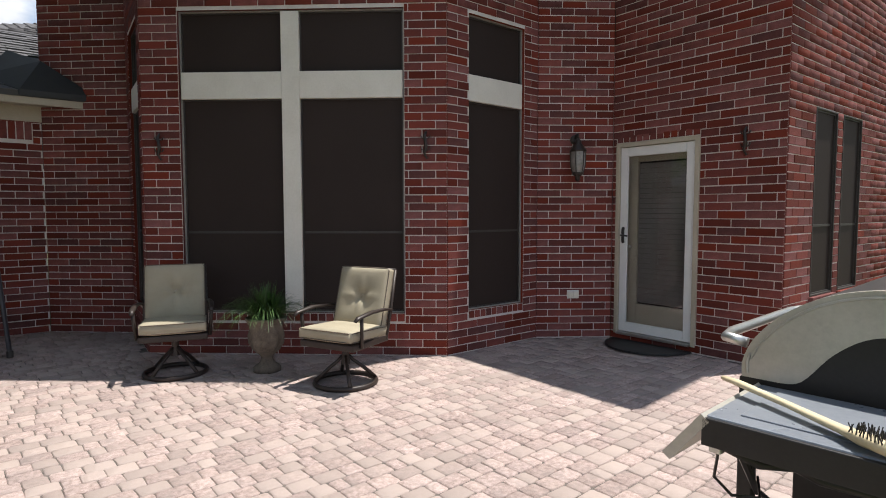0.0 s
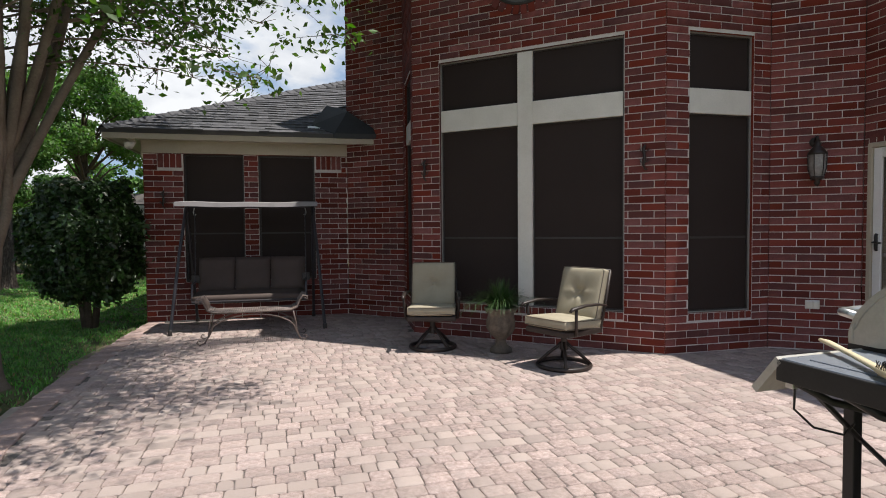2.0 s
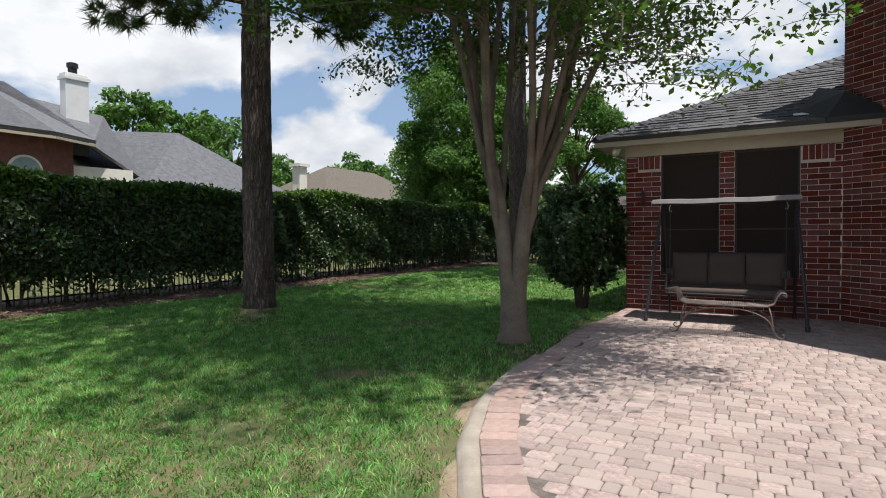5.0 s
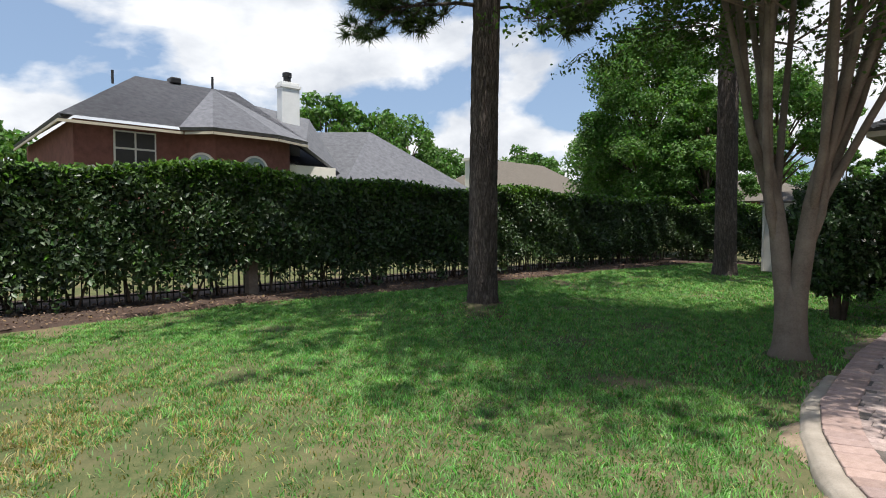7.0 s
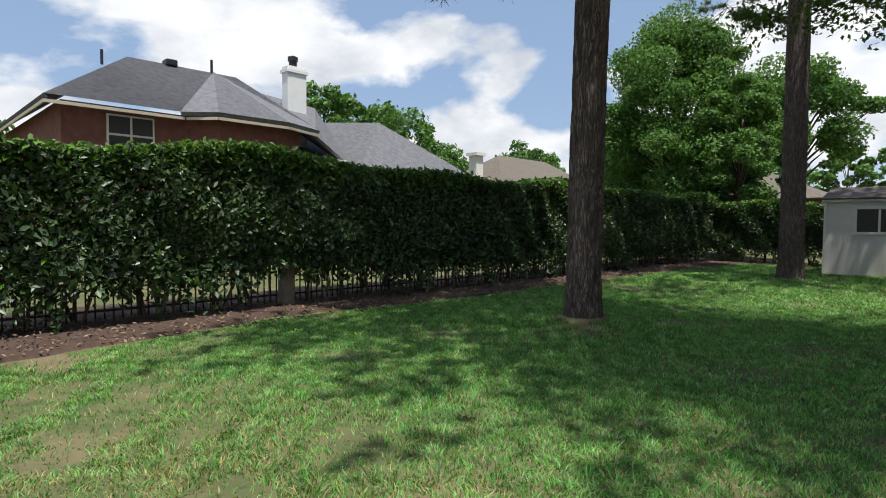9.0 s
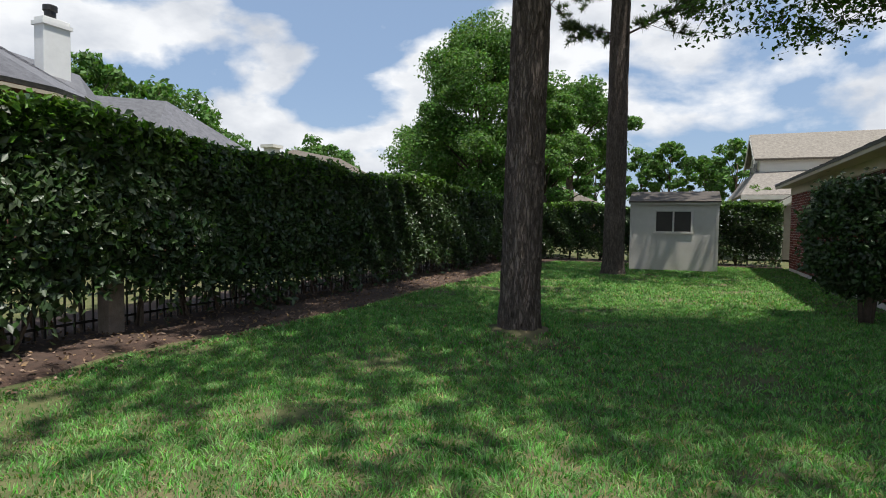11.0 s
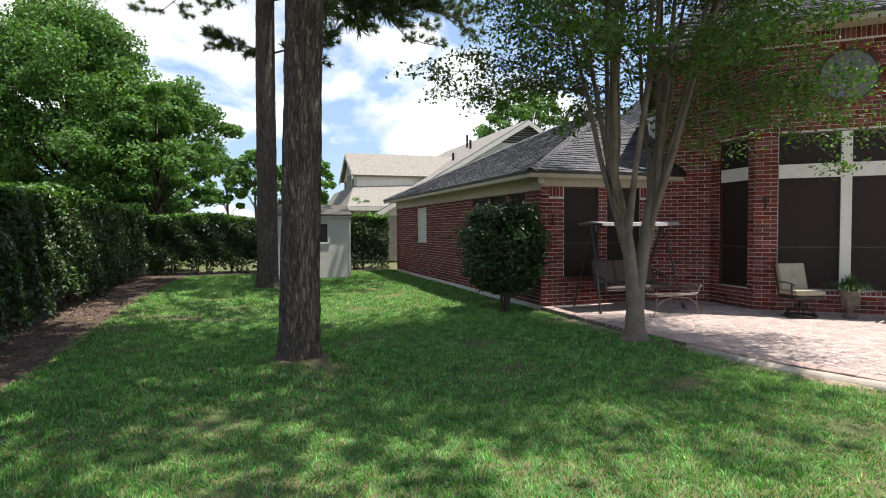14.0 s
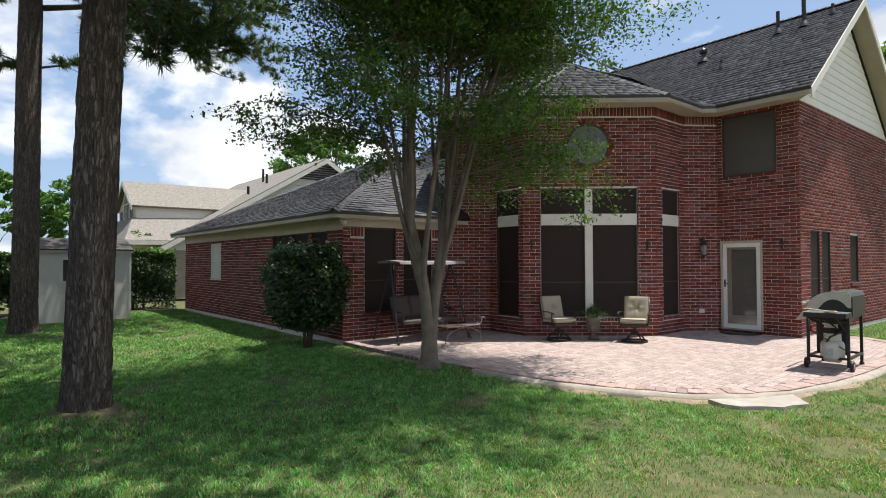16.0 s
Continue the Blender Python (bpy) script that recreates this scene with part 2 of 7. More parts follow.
def lathe(bm, profile, seg=24, centre=(0, 0, 0)):
    rings = []
    for r, z in profile:
        rings.append([bm.verts.new((centre[0] + r * math.cos(2 * math.pi * k / seg), centre[1] + r * math.sin(2 * math.pi * k / seg), centre[2] + z)) for k in range(seg)])
    for a, b in zip(rings, rings[1:]):
        for k in range(seg):
            bm.faces.new((a[k], a[(k + 1) % seg], b[(k + 1) % seg], b[k]))
    bm.faces.new(rings[0][::-1])
    bm.faces.new(rings[-1])
    return bm


def ring(bm, radius, tube_radius, z=0.0, seg=32, tall=1.0, sub=8):
    rows = []
    for i in range(seg):
        a = 2 * math.pi * i / seg
        rows.append([bm.verts.new(((radius + tube_radius * math.cos(b)) * math.cos(a), (radius + tube_radius * math.cos(b)) * math.sin(a), z + tall * tube_radius * math.sin(b))) for b in (2 * math.pi * j / sub for j in range(sub))])
    for i in range(seg):
        for j in range(sub):
            bm.faces.new((rows[i][j], rows[(i + 1) % seg][j], rows[(i + 1) % seg][(j + 1) % sub], rows[i][(j + 1) % sub]))
    return bm


def prism(bm, poly, thick, m=None):
    """A flat polygon of 3D points given a thickness along its normal (downwards)."""
    pts = [Vector(p) for p in poly]
    n = (pts[1] - pts[0]).cross(pts[2] - pts[0]).normalized()
    if n.z < 0:
        n = -n
    a = [bm.verts.new(p) for p in pts]
    b = [bm.verts.new(p - n * thick) for p in pts]
    bm.faces.new(a)
    bm.faces.new(b[::-1])
    for i in range(len(a)):
        j = (i + 1) % len(a)
        bm.faces.new((a[i], b[i], b[j], a[j]))
    return bm


# ---- ground ----
rng = np.random.default_rng(4)
PATIO_EDGE = [(-2.50, 8.10), (-2.52, 6.8), (-2.50, 5.4), (-2.40, 4.2), (-2.30, 3.2), (-2.12, 2.5), (-1.86, 1.85), (-1.5, 1.2), (-1.0, 0.78), (-0.4, 0.52), (0.5, 0.34), (1.6, 0.25), (2.8, 0.22), (4.2, 0.25), (5.6, 0.5), (6.2, 1.2), (6.3, 2.2)]
LAWN_Z = -0.06
PINE_RISE = 0.19


def inside(x, y, poly):
    hit = False
    for (x0, y0), (x1, y1) in zip(poly, poly[1:] + poly[:1]):
        if (y0 > y) != (y1 > y) and x < (x1 - x0) * (y - y0) / (y1 - y0) + x0:
            hit = not hit
    return hit


def build_ground():
    n = 90
    xs = np.concatenate([[-1200, -400, -150, -70], np.linspace(-40, 30, n), [70, 150, 400, 1200]])
    ys = np.concatenate([[-1200, -400, -150, -60], np.linspace(-25, 45, n), [80, 150, 400, 1200]])
    gx, gy = np.meshgrid(xs, ys)
    gz = LAWN_Z + 0.018 * np.sin(gx * 0.9 + 1.3 * np.sin(gy * 0.6)) * np.cos(gy * 0.7) - 0.02
    v = np.stack([gx, gy, gz], -1).reshape(-1, 3)
    w = len(xs)
    i = (np.arange(len(ys) - 1)[:, None] * w + np.arange(w - 1)[None]).ravel()
    array_mesh("ground", v, np.stack([i, i + 1, i + w + 1, i + w], 1), LAWN, label="green lawn with worn brown patches", kind="structure", smooth=True)


build_ground()


# ---- house walls ----
COURSE, LENGTH, PROUD = 0.0762, 0.254, 0.006
BRICK_JOBS = []


def wall_frame(p0, p1):
    """Local axes of a wall seen from outside: x runs from p0 to p1, -y points outwards."""
    d = Vector((p1[0] - p0[0], p1[1] - p0[1]))
    return Matrix.Translation((p0[0], p0[1], 0)) @ Matrix.Rotation(math.atan2(d.y, d.x), 4, "Z"), d.length


def wall(name, p0, p1, z0, z1, holes=(), label="", bricks=True, near=None, material=None, soldiers=(), thick=0.22, brick_from=None):
    m, length = wall_frame(p0, p1)
    us = sorted({0.004, length - 0.004, *[h[0] for h in holes], *[h[1] for h in holes]})
    zs = sorted({z0, z1, *[h[2] for h in holes], *[h[3] for h in holes]})
    bm = bmesh.new()
    for ua, ub in zip(us, us[1:]):
        for za, zb in zip(zs, zs[1:]):
            u, z = (ua + ub) / 2, (za + zb) / 2
            if not any(h[0] < u < h[1] and h[2] < z < h[3] for h in holes):
                box(bm, ua, 0, za, ub, thick, zb)
    bmesh.ops.remove_doubles(bm, verts=bm.verts, dist=0.0005)
    inner = [f for f in bm.faces if sum(1 for g in bm.faces if g is not f and (g.calc_center_median() - f.calc_center_median()).length < 1e-4)]
    bmesh.ops.delete(bm, geom=inner, context="FACES_ONLY")
    ob = part(name, bm, material or MORTAR)
    if bricks:
        # the reveals of the openings are brick
        ob.data.materials.append(BRICK)
        for f in ob.data.polygons:
            if abs(f.normal.y) < 0.5:
                f.material_index = 1
    ob.matrix_world = m
    tagged(ob, label or "dark red brick wall with pale mortar joints", kind="structure")
    if bricks:
        BRICK_JOBS.append((ob, length, brick_from if brick_from is not None else z0, z1, holes, near, soldiers))
    return ob


def brick_pieces(length, z0, z1, holes, soldiers, r):
    """Rectangles (u0, u1, z0, z1) of a running bond with soldier courses, cut by the openings."""
    out = []
    for u0, u1, za, zb in soldiers:
        n = max(1, round((u1 - u0) / COURSE))
        w = (u1 - u0) / n
        out += [(u0 + i * w + 0.005, u0 + (i + 1) * w - 0.005, za + 0.005, zb - 0.005) for i in range(n)]
    blocks = list(holes) + list(soldiers)
    rows = int((z1 - z0) / COURSE + 0.5)
    for j in range(rows):
        za, zb = z0 + j * COURSE, min(z1, z0 + (j + 1) * COURSE)
        if zb - za < 0.03:
            continue
        cuts = sorted([(max(0, b[0]), min(length, b[1])) for b in blocks if b[2] < zb - 0.03 and b[3] > za + 0.03])
        spans, u = [], 0.0
        for a, b in cuts:
            if a > u + 0.02:
                spans.append((u, a))
            u = max(u, b)
        if u < length - 0.02:
            spans.append((u, length))
        for a, b in spans:
            k = math.floor((a - (j % 2) * LENGTH / 2) / LENGTH)
            while True:
                s = (j % 2) * LENGTH / 2 + k * LENGTH
                if s >= b:
                    break
                ua, ub = max(a, s), min(b, s + LENGTH)
                if ub - ua > 0.035:
                    e = r.uniform(-0.0015, 0.0015)
                    out.append((ua + 0.0045, ub - 0.0045, za + 0.0048 + e, zb - 0.0048 + e))
                k += 1
    return out


def brick_mesh(dx, dz, proud=PROUD):
    """A brick face with chamfered edges, centred on its back."""
    c = 0.003
    v = []
    for y, i in ((0.004, 0.0), (-proud + c, 0.0), (-proud, c)):
        v += [(-dx / 2 + i, y, -dz / 2 + i), (dx / 2 - i, y, -dz / 2 + i), (dx / 2 - i, y, dz / 2 - i), (-dx / 2 + i, y, dz / 2 - i)]
    f = [(8, 9, 10, 11)]
    for a in (0, 4):
        f += [(a + k, a + (k + 1) % 4, a + 4 + (k + 1) % 4, a + 4 + k) for k in range(4)]
    return v, f


def lay_bricks():
    """Last in the file: the bricks of every wall; those of the near stretches are parts of their own."""
    shared = {}
    for ob, length, z0, z1, holes, near, soldiers in BRICK_JOBS:
        r = random.Random(len(ob.name) * 7 + 3)
        pieces = brick_pieces(length, z0, z1, holes, soldiers, r)
        single, V, F = 0, [], []
        for ua, ub, za, zb in pieces:
            u, z, dx, dz = (ua + ub) / 2, (za + zb) / 2, round(ub - ua, 3), round(zb - za, 3)
            proud = PROUD + r.choice((0.0, 0.0, 0.001, 0.002))
            if near and near[0] <= u <= near[1] and near[2] <= z <= near[3] and single < 290:
                single += 1
                key = (dx, dz, proud)
                if key not in shared:
                    me = bpy.data.meshes.new("brick")
                    me.from_pydata(*[brick_mesh(dx, dz, proud)[0], [], brick_mesh(dx, dz, proud)[1]])
                    me.materials.append(BRICK)
                    shared[key] = me
                b = new("brick", shared[key])
                b.parent = ob
                b.location = (u, 0, z)
            else:
                v, f = brick_mesh(dx, dz, proud)
                k = len(V)
                V += [(x + u, y, zz + z) for x, y, zz in v]
                F += [tuple(i + k for i in q) for q in f]
        if V:
            array_mesh("bricks", V, F, BRICK, ob, kind="stuff")


EAVE1, EAVE2 = 2.42, 5.05
BAY_A, BAY_B = (0.97, 6.27), (3.17, 4.38)
LEFT_C, LEFT_D = (1.05, 7.42), (0.30, 8.10)
RIGHT_C, RIGHT_D = (4.42, 4.40), (5.09, 3.92)
CORNER = (5.09, 2.20)
WIN_Z = (0.40, 3.245)

wall("wall_wing_west", (-2.51, 19.4), (-2.51, 8.1), -0.1, EAVE1, [(2.75, 3.78, 1.13, 2.25), (7.72, 8.70, 0.8, 2.30), (8.85, 9.70, 0.8, 2.30), (9.88, 10.65, 0.8, 2.30)], near=(9.9, 11.4, 0, 1.5), brick_from=0.02)
wall("wall_wing_south", (-2.51, 8.1), LEFT_D, -0.1, EAVE1, [(0.52, 1.33, 0.55, 2.37), (1.53, 2.33, 0.55, 2.37)], near=(0, 3, 0, 2.5), brick_from=0.0, soldiers=[(0.18, 0.50, 2.17, 2.37), (2.35, 2.72, 2.17, 2.37)])
wall("wall_diagonal_west", LEFT_D, LEFT_C, -0.1, EAVE2, near=(0, 1.2, 0, 3.2), brick_from=0.0)
wall("wall_bay_west", LEFT_C, BAY_A, -0.1, EAVE2, [(0.25, 0.98, *WIN_Z)], near=(0, 1.2, 0, 3.5), brick_from=0.0)
FRONT = wall("wall_bay_front", BAY_A, BAY_B, -0.1, EAVE2, [(0.37, 2.50, *WIN_Z)], near=(0, 3, 0, 3.3), brick_from=0.0, soldiers=[(0.37, 2.50, 0.32, 0.40), (0.0, 2.9, 4.83, 5.03)])
wall("wall_bay_east", BAY_B, RIGHT_C, -0.1, EAVE2, [(0.27, 1.04, *WIN_Z)], near=(0, 1.3, 0, 3.2), brick_from=0.0, soldiers=[(0.27, 1.04, 0.32, 0.40), (0.0, 1.25, 4.83, 5.03)])
wall("wall_diagonal_east", RIGHT_C, RIGHT_D, -0.1, EAVE2, near=(0, 1.0, 0, 3.2), brick_from=0.0, soldiers=[(0.0, 0.82, 4.83, 5.03)])
wall("wall_door", RIGHT_D, CORNER, -0.1, EAVE2, [(0.05, 0.965, 0.055, 2.085), (0.12, 1.28, 3.57, 4.97)], near=(0, 2, 0, 2.9), brick_from=0.0, soldiers=[(0.05, 0.965, 2.085, 2.16)])
wall("wall_gable", CORNER, (11.75, 2.20), -0.1, EAVE2, [(0.58, 1.12, 0.58, 2.30), (1.28, 1.82, 0.58, 2.30), (3.28, 3.89, 1.08, 2.26)], near=(0, 2.2, 0, 2.2), brick_from=0.02)
wall("wall_tower_west", (4.3, 12.75), LEFT_D, 0.0, EAVE2, brick_from=2.4)
wall("wall_wing_north", (0.30, 19.4), (-2.51, 19.4), -0.1, EAVE1, bricks=False)
wall("wall_house_north", (11.75, 16.0), (4.3, 16.0), -0.1, EAVE2, bricks=False)
wall("wall_tower_north", (4.3, 15.99), (4.3, 12.76), -0.1, EAVE2, bricks=False)
wall("wall_house_east", (11.75, 2.20), (11.75, 16.0), -0.1, EAVE2, bricks=False)
wall("wall_wing_east", (0.3, 16.0), (0.3, 19.4), -0.1, EAVE1, bricks=False)


def window(name, host, u0, u1, z0, z1, bars_u=(), bars_z=(), bar=0.03, edge=0.014, tint=None, screen=None, label="tall window with a dark solar screen"):
    """Set in a wall's opening: a frame, screens between the bars, a sill line."""
    ob = new(name)
    ob.matrix_world = host.matrix_world
    tagged(ob, label, "window", kind="structure")
    bm = bmesh.new()
    y0, y1 = 0.03, 0.085
    for dims in ((u0, y0, z0, u0 + edge, y1, z1), (u1 - edge, y0, z0, u1, y1, z1), (u0 + edge, y0, z0, u1 - edge, y1, z0 + edge), (u0 + edge, y0, z1 - edge, u1 - edge, y1, z1)):
        box(bm, *dims, 0.003)
    part("window_frame", bm, tint or WHITE, ob, "thin window frame")
    for a, b in bars_u:
        boxed("mullion", (a, 0.012, z0 + edge, b, y1, z1 - edge), WHITE, ob, "cream painted mullion", 0.004)
    for a, b in bars_z:
        us = [u0 + edge] + [x for p in bars_u for x in p] + [u1 - edge]
        for c, d in zip(us[::2], us[1::2]):
            boxed("transom", (c, 0.014, a, d, y1, b), WHITE, ob, "cream painted transom board", 0.004)
    us = [u0 + edge] + [x for p in bars_u for x in p] + [u1 - edge]
    zs = [z0 + edge] + [x for p in bars_z for x in p] + [z1 - edge]
    for c, d in zip(us[::2], us[1::2]):
        for e, f in zip(zs[::2], zs[1::2]):
            bm = bmesh.new()
            box(bm, c + 0.001, 0.062, e + 0.001, d - 0.001, 0.072, f - 0.001)
            part("screen", bm, screen or SCREEN, ob, "dark woven solar screen")
            bm = bmesh.new()
            w = 0.012
            for dims in ((c, 0.048, e, c + w, 0.061, f), (d - w, 0.048, e, d, 0.061, f), (c + w, 0.048, e, d - w, 0.061, e + w), (c + w, 0.048, f - w, d - w, 0.061, f)):
                box(bm, *dims)
            part("screen_frame", bm, surface_once("screen_frame"), ob)
            if f - e > 1.5:
                boxed("screen_crossbar", (c + w, 0.054, e + (f - e) * 0.37, d - w, 0.0618, e + (f - e) * 0.37 + 0.022), surface_once("screen_frame"), ob)
    return ob


ONCE = {}


def surface_once(name):
    if name not in ONCE:
        ONCE[name] = surface(name, (0.028, 0.023, 0.02), (0.04, 0.034, 0.03), 6, 0.5, 0.05, 60)
    return ONCE[name]


def ob_named(name):
    return bpy.data.objects[name]


window("window_1", FRONT, 0.37, 2.50, *WIN_Z, bars_u=[(1.345, 1.515)], bars_z=[(2.43, 2.68)], tint=FRAME_GREY, label="large two-light bay window with cream cross bars and dark screens")
window("window_2", ob_named("wall_bay_east"), 0.27, 1.04, *WIN_Z, bars_z=[(2.43, 2.68)], tint=FRAME_GREY, label="narrow bay side window with a cream transom and dark screens")
window("window_3", ob_named("wall_bay_west"), 0.25, 0.98, *WIN_Z, bars_z=[(2.43, 2.68)], tint=surface_once("screen_frame"), label="narrow bay side window with a cream transom and dark screens")
window("window_4", ob_named("wall_wing_south"), 0.52, 1.33, 0.55, 2.37, tint=surface_once("screen_frame"))
window("window_5", ob_named("wall_wing_south"), 1.53, 2.33, 0.55, 2.37, tint=surface_once("screen_frame"))
# upstairs screen: a paler copy, with the sky's reflection put into its colour
window("window_6", ob_named("wall_door"), 0.12, 1.28, 3.57, 4.97, screen=surface("sunlit_screen", (0.07, 0.063, 0.056), (0.095, 0.087, 0.078), 1.5, 0.5, 0.02, 500), tint=surface_once("screen_frame"), label="square upstairs window with a dark solar screen")
window("window_7", ob_named("wall_gable"), 0.58, 1.12, 0.58, 2.30, tint=surface_once("screen_frame"))
window("window_8", ob_named("wall_gable"), 1.28, 1.82, 0.58, 2.30, tint=surface_once("screen_frame"))
window("window_9", ob_named("wall_gable"), 3.28, 3.89, 1.08, 2.26, tint=surface_once("screen_frame"))
for n_ in ("window_7", "window_8", "window_9"):
    ob_named(n_).matrix_world = ob_named(n_).matrix_world @ Matrix.Translation((0, -0.04, 0))
for i, (a, b) in enumerate(((7.72, 8.70), (8.85, 9.70), (9.88, 10.65))):
    window(f"window_{10 + i}", ob_named("wall_wing_west"), a, b, 0.8, 2.30, tint=surface_once("screen_frame"))
WHITE_PANE = surface("white_blind", (0.55, 0.54, 0.5), (0.66, 0.65, 0.6), 3, 0.4, 0.02, 60)


def side_window():
    ob = new("window_13")
    ob.matrix_world = ob_named("wall_wing_west").matrix_world
    tagged(ob, "white sash window with a pale blind behind the glass", "window", kind="structure")
    bm = bmesh.new()
    for d in ((2.75, 0.02, 1.13, 2.82, 0.09, 2.25), (3.71, 0.02, 1.13, 3.78, 0.09, 2.25), (2.82, 0.02, 1.13, 3.71, 0.09, 1.19), (2.82, 0.02, 2.19, 3.71, 0.09, 2.25), (2.82, 0.025, 1.66, 3.71, 0.085, 1.71)):
        box(bm, *d, 0.004)
    part("window_frame", bm, WHITE, ob, "white sash frame")
    for a, b in ((1.19, 1.66), (1.71, 2.19)):
        boxed("pane", (2.821, 0.06, a + 0.001, 3.709, 0.07, b - 0.001), WHITE_PANE, ob, "pane with a white blind behind")


side_window()


def sills():
    for host, a, b, z in (("wall_wing_south", 0.5, 1.35, 0.55), ("wall_wing_south", 1.51, 2.35, 0.55), ("wall_gable", 0.56, 1.14, 0.58), ("wall_gable", 1.26, 1.84, 0.58), ("wall_gable", 3.26, 3.91, 1.08)):
        ob = boxed("trim", (a, -0.045, z - 0.085, b, 0.03, z - 0.003), BRICK, None, bevel=0.006)
        ob.matrix_world = ob_named(host).matrix_world
        tagged(ob, "sloped brick window sill", kind="structure")


sills()


def round_window():
    ob = new("window_14")
    ob.matrix_world = FRONT.matrix_world @ Matrix.Translation((1.43, 0, 4.2))
    tagged(ob, "round upper window of grey glass with a brick surround", "window", kind="structure")
    bm = bmesh.new()
    bmesh.ops.create_circle(bm, cap_ends=True, segments=40, radius=0.43, matrix=Matrix.Translation((0, -0.010, 0)) @ Matrix.Rotation(math.pi / 2, 4, "X"))
    g = bmesh.ops.extrude_face_region(bm, geom=bm.faces[:])
    bmesh.ops.translate(bm, verts=[v for v in g["geom"] if isinstance(v, bmesh.types.BMVert)], vec=(0, 0.012, 0))
    part("pane", bm, surface("round_glass", (0.09, 0.09, 0.088), (0.16, 0.16, 0.155), 2, 0.3, 0.0, 20, spec=0.3), ob, "grey round pane")
    bm = ring(bmesh.new(), 0.445, 0.018, 0, 40, 0.9)
    bmesh.ops.rotate(bm, verts=bm.verts, matrix=Matrix.Rotation(math.pi / 2, 3, "X"))
    bmesh.ops.translate(bm, verts=bm.verts, vec=(0, -0.01, 0))
    part("window_frame", bm, surface_once("screen_frame"), ob, smooth=True)
    for k in range(36):
        a = 2 * math.pi * k / 36
        b = boxed("brick", (-0.034, -0.016, 0.462, 0.034, 0.0, 0.56), BRICK, ob, bevel=0.004)
        b.matrix_local = Matrix.Rotation(a, 4, "Y")


round_window()


# ---- roofs ----
ROOF_JOBS = []


def roof_plane(name, poly, label, near=0, material=None, thick=0.05):
    """poly: eave edge first (two points), then the rest; shingles run along the eave."""
    ob = part(name, prism(bmesh.new(), poly, thick), material or SHINGLE)
    tagged(ob, label, kind="structure")
    ROOF_JOBS.append((ob, [Vector(p) for p in poly], near, material or SHINGLE))
    return ob


def lay_shingles():
    for ob, poly, near, material in ROOF_JOBS:
        r = random.Random(11)
        u = (poly[1] - poly[0]).normalized()
        n = u.cross(poly[2] - poly[0]).normalized()
        if n.z < 0:
            n = -n
        v = n.cross(u)
        if v.z < 0:
            v = -v
        flat = [((p - poly[0]).dot(u), (p - poly[0]).dot(v)) for p in poly]
        top = max(b for a, b in flat)
        step, V, F, single = 0.145, [], [], 0
        for j in range(int(top / step)):
            h = (j + 0.5) * step
            xs = []
            for (a0, b0), (a1, b1) in zip(flat, flat[1:] + flat[:1]):
                if (b0 > h) != (b1 > h):
                    xs.append(a0 + (h - b0) * (a1 - a0) / (b1 - b0))
            if len(xs) < 2:
                continue
            a, end = min(xs), max(xs)
            while a < end - 0.02:
                b = min(end, a + r.choice((0.14, 0.2, 0.26, 0.33)))
                t0 = r.choice((0.012, 0.018, 0.024))
                q = []
                for x, y, t in ((a + 0.002, j * step - 0.012, t0), (b - 0.002, j * step - 0.012, t0), (b - 0.002, (j + 1) * step, 0.004), (a + 0.002, (j + 1) * step, 0.004)):
                    q.append(poly[0] + u * x + v * y + n * t)
                q += [q[0] - n * (t0 - 0.001), q[1] - n * (t0 - 0.001), q[2] - n * 0.003, q[3] - n * 0.003]
                f = [(0, 1, 2, 3), (0, 4, 5, 1), (1, 5, 6, 2), (3, 7, 4, 0)]
                if single < near:
                    single += 1
                    me = bpy.data.meshes.new("shingle")
                    me.from_pydata(q, [], f)
                    me.materials.append(material)
                    s = new("shingle", me)
                    s.parent = ob
                else:
                    k = len(V)
                    V += [tuple(p) for p in q]
                    F += [tuple(i + k for i in g) for g in f]
                a = b
        if V:
            array_mesh("shingles", V, F, material, ob, kind="stuff")


def cap_line(name, pts, label="row of ridge cap shingles", material=None, w=0.13):
    """Ridge caps: short overlapping saddles along a line."""
    bm = bmesh.new()
    a, b = Vector(pts[0]), Vector(pts[1])
    d = b - a
    n = max(1, int(d.length / 0.2))
    t = d.normalized()
    s = t.cross(Vector((0, 0, 1))).normalized()
    for i in range(n):
        p, q = a + d * (i / n), a + d * ((i + 1.15) / n)
        vs = [bm.verts.new(c) for c in (p - s * w + Vector((0, 0, -w * 0.35 + 0.02)), p + Vector((0, 0, 0.05)), p + s * w + Vector((0, 0, -w * 0.35 + 0.02)), q + s * w + Vector((0, 0, -w * 0.35 + 0.005)), q + Vector((0, 0, 0.032)), q - s * w + Vector((0, 0, -w * 0.35 + 0.005)))]
        bm.faces.new((vs[0], vs[1], vs[4], vs[5]))
        bm.faces.new((vs[1], vs[2], vs[3], vs[4]))
    return tagged(part(name, bm, material or SHINGLE), label, kind="structure")


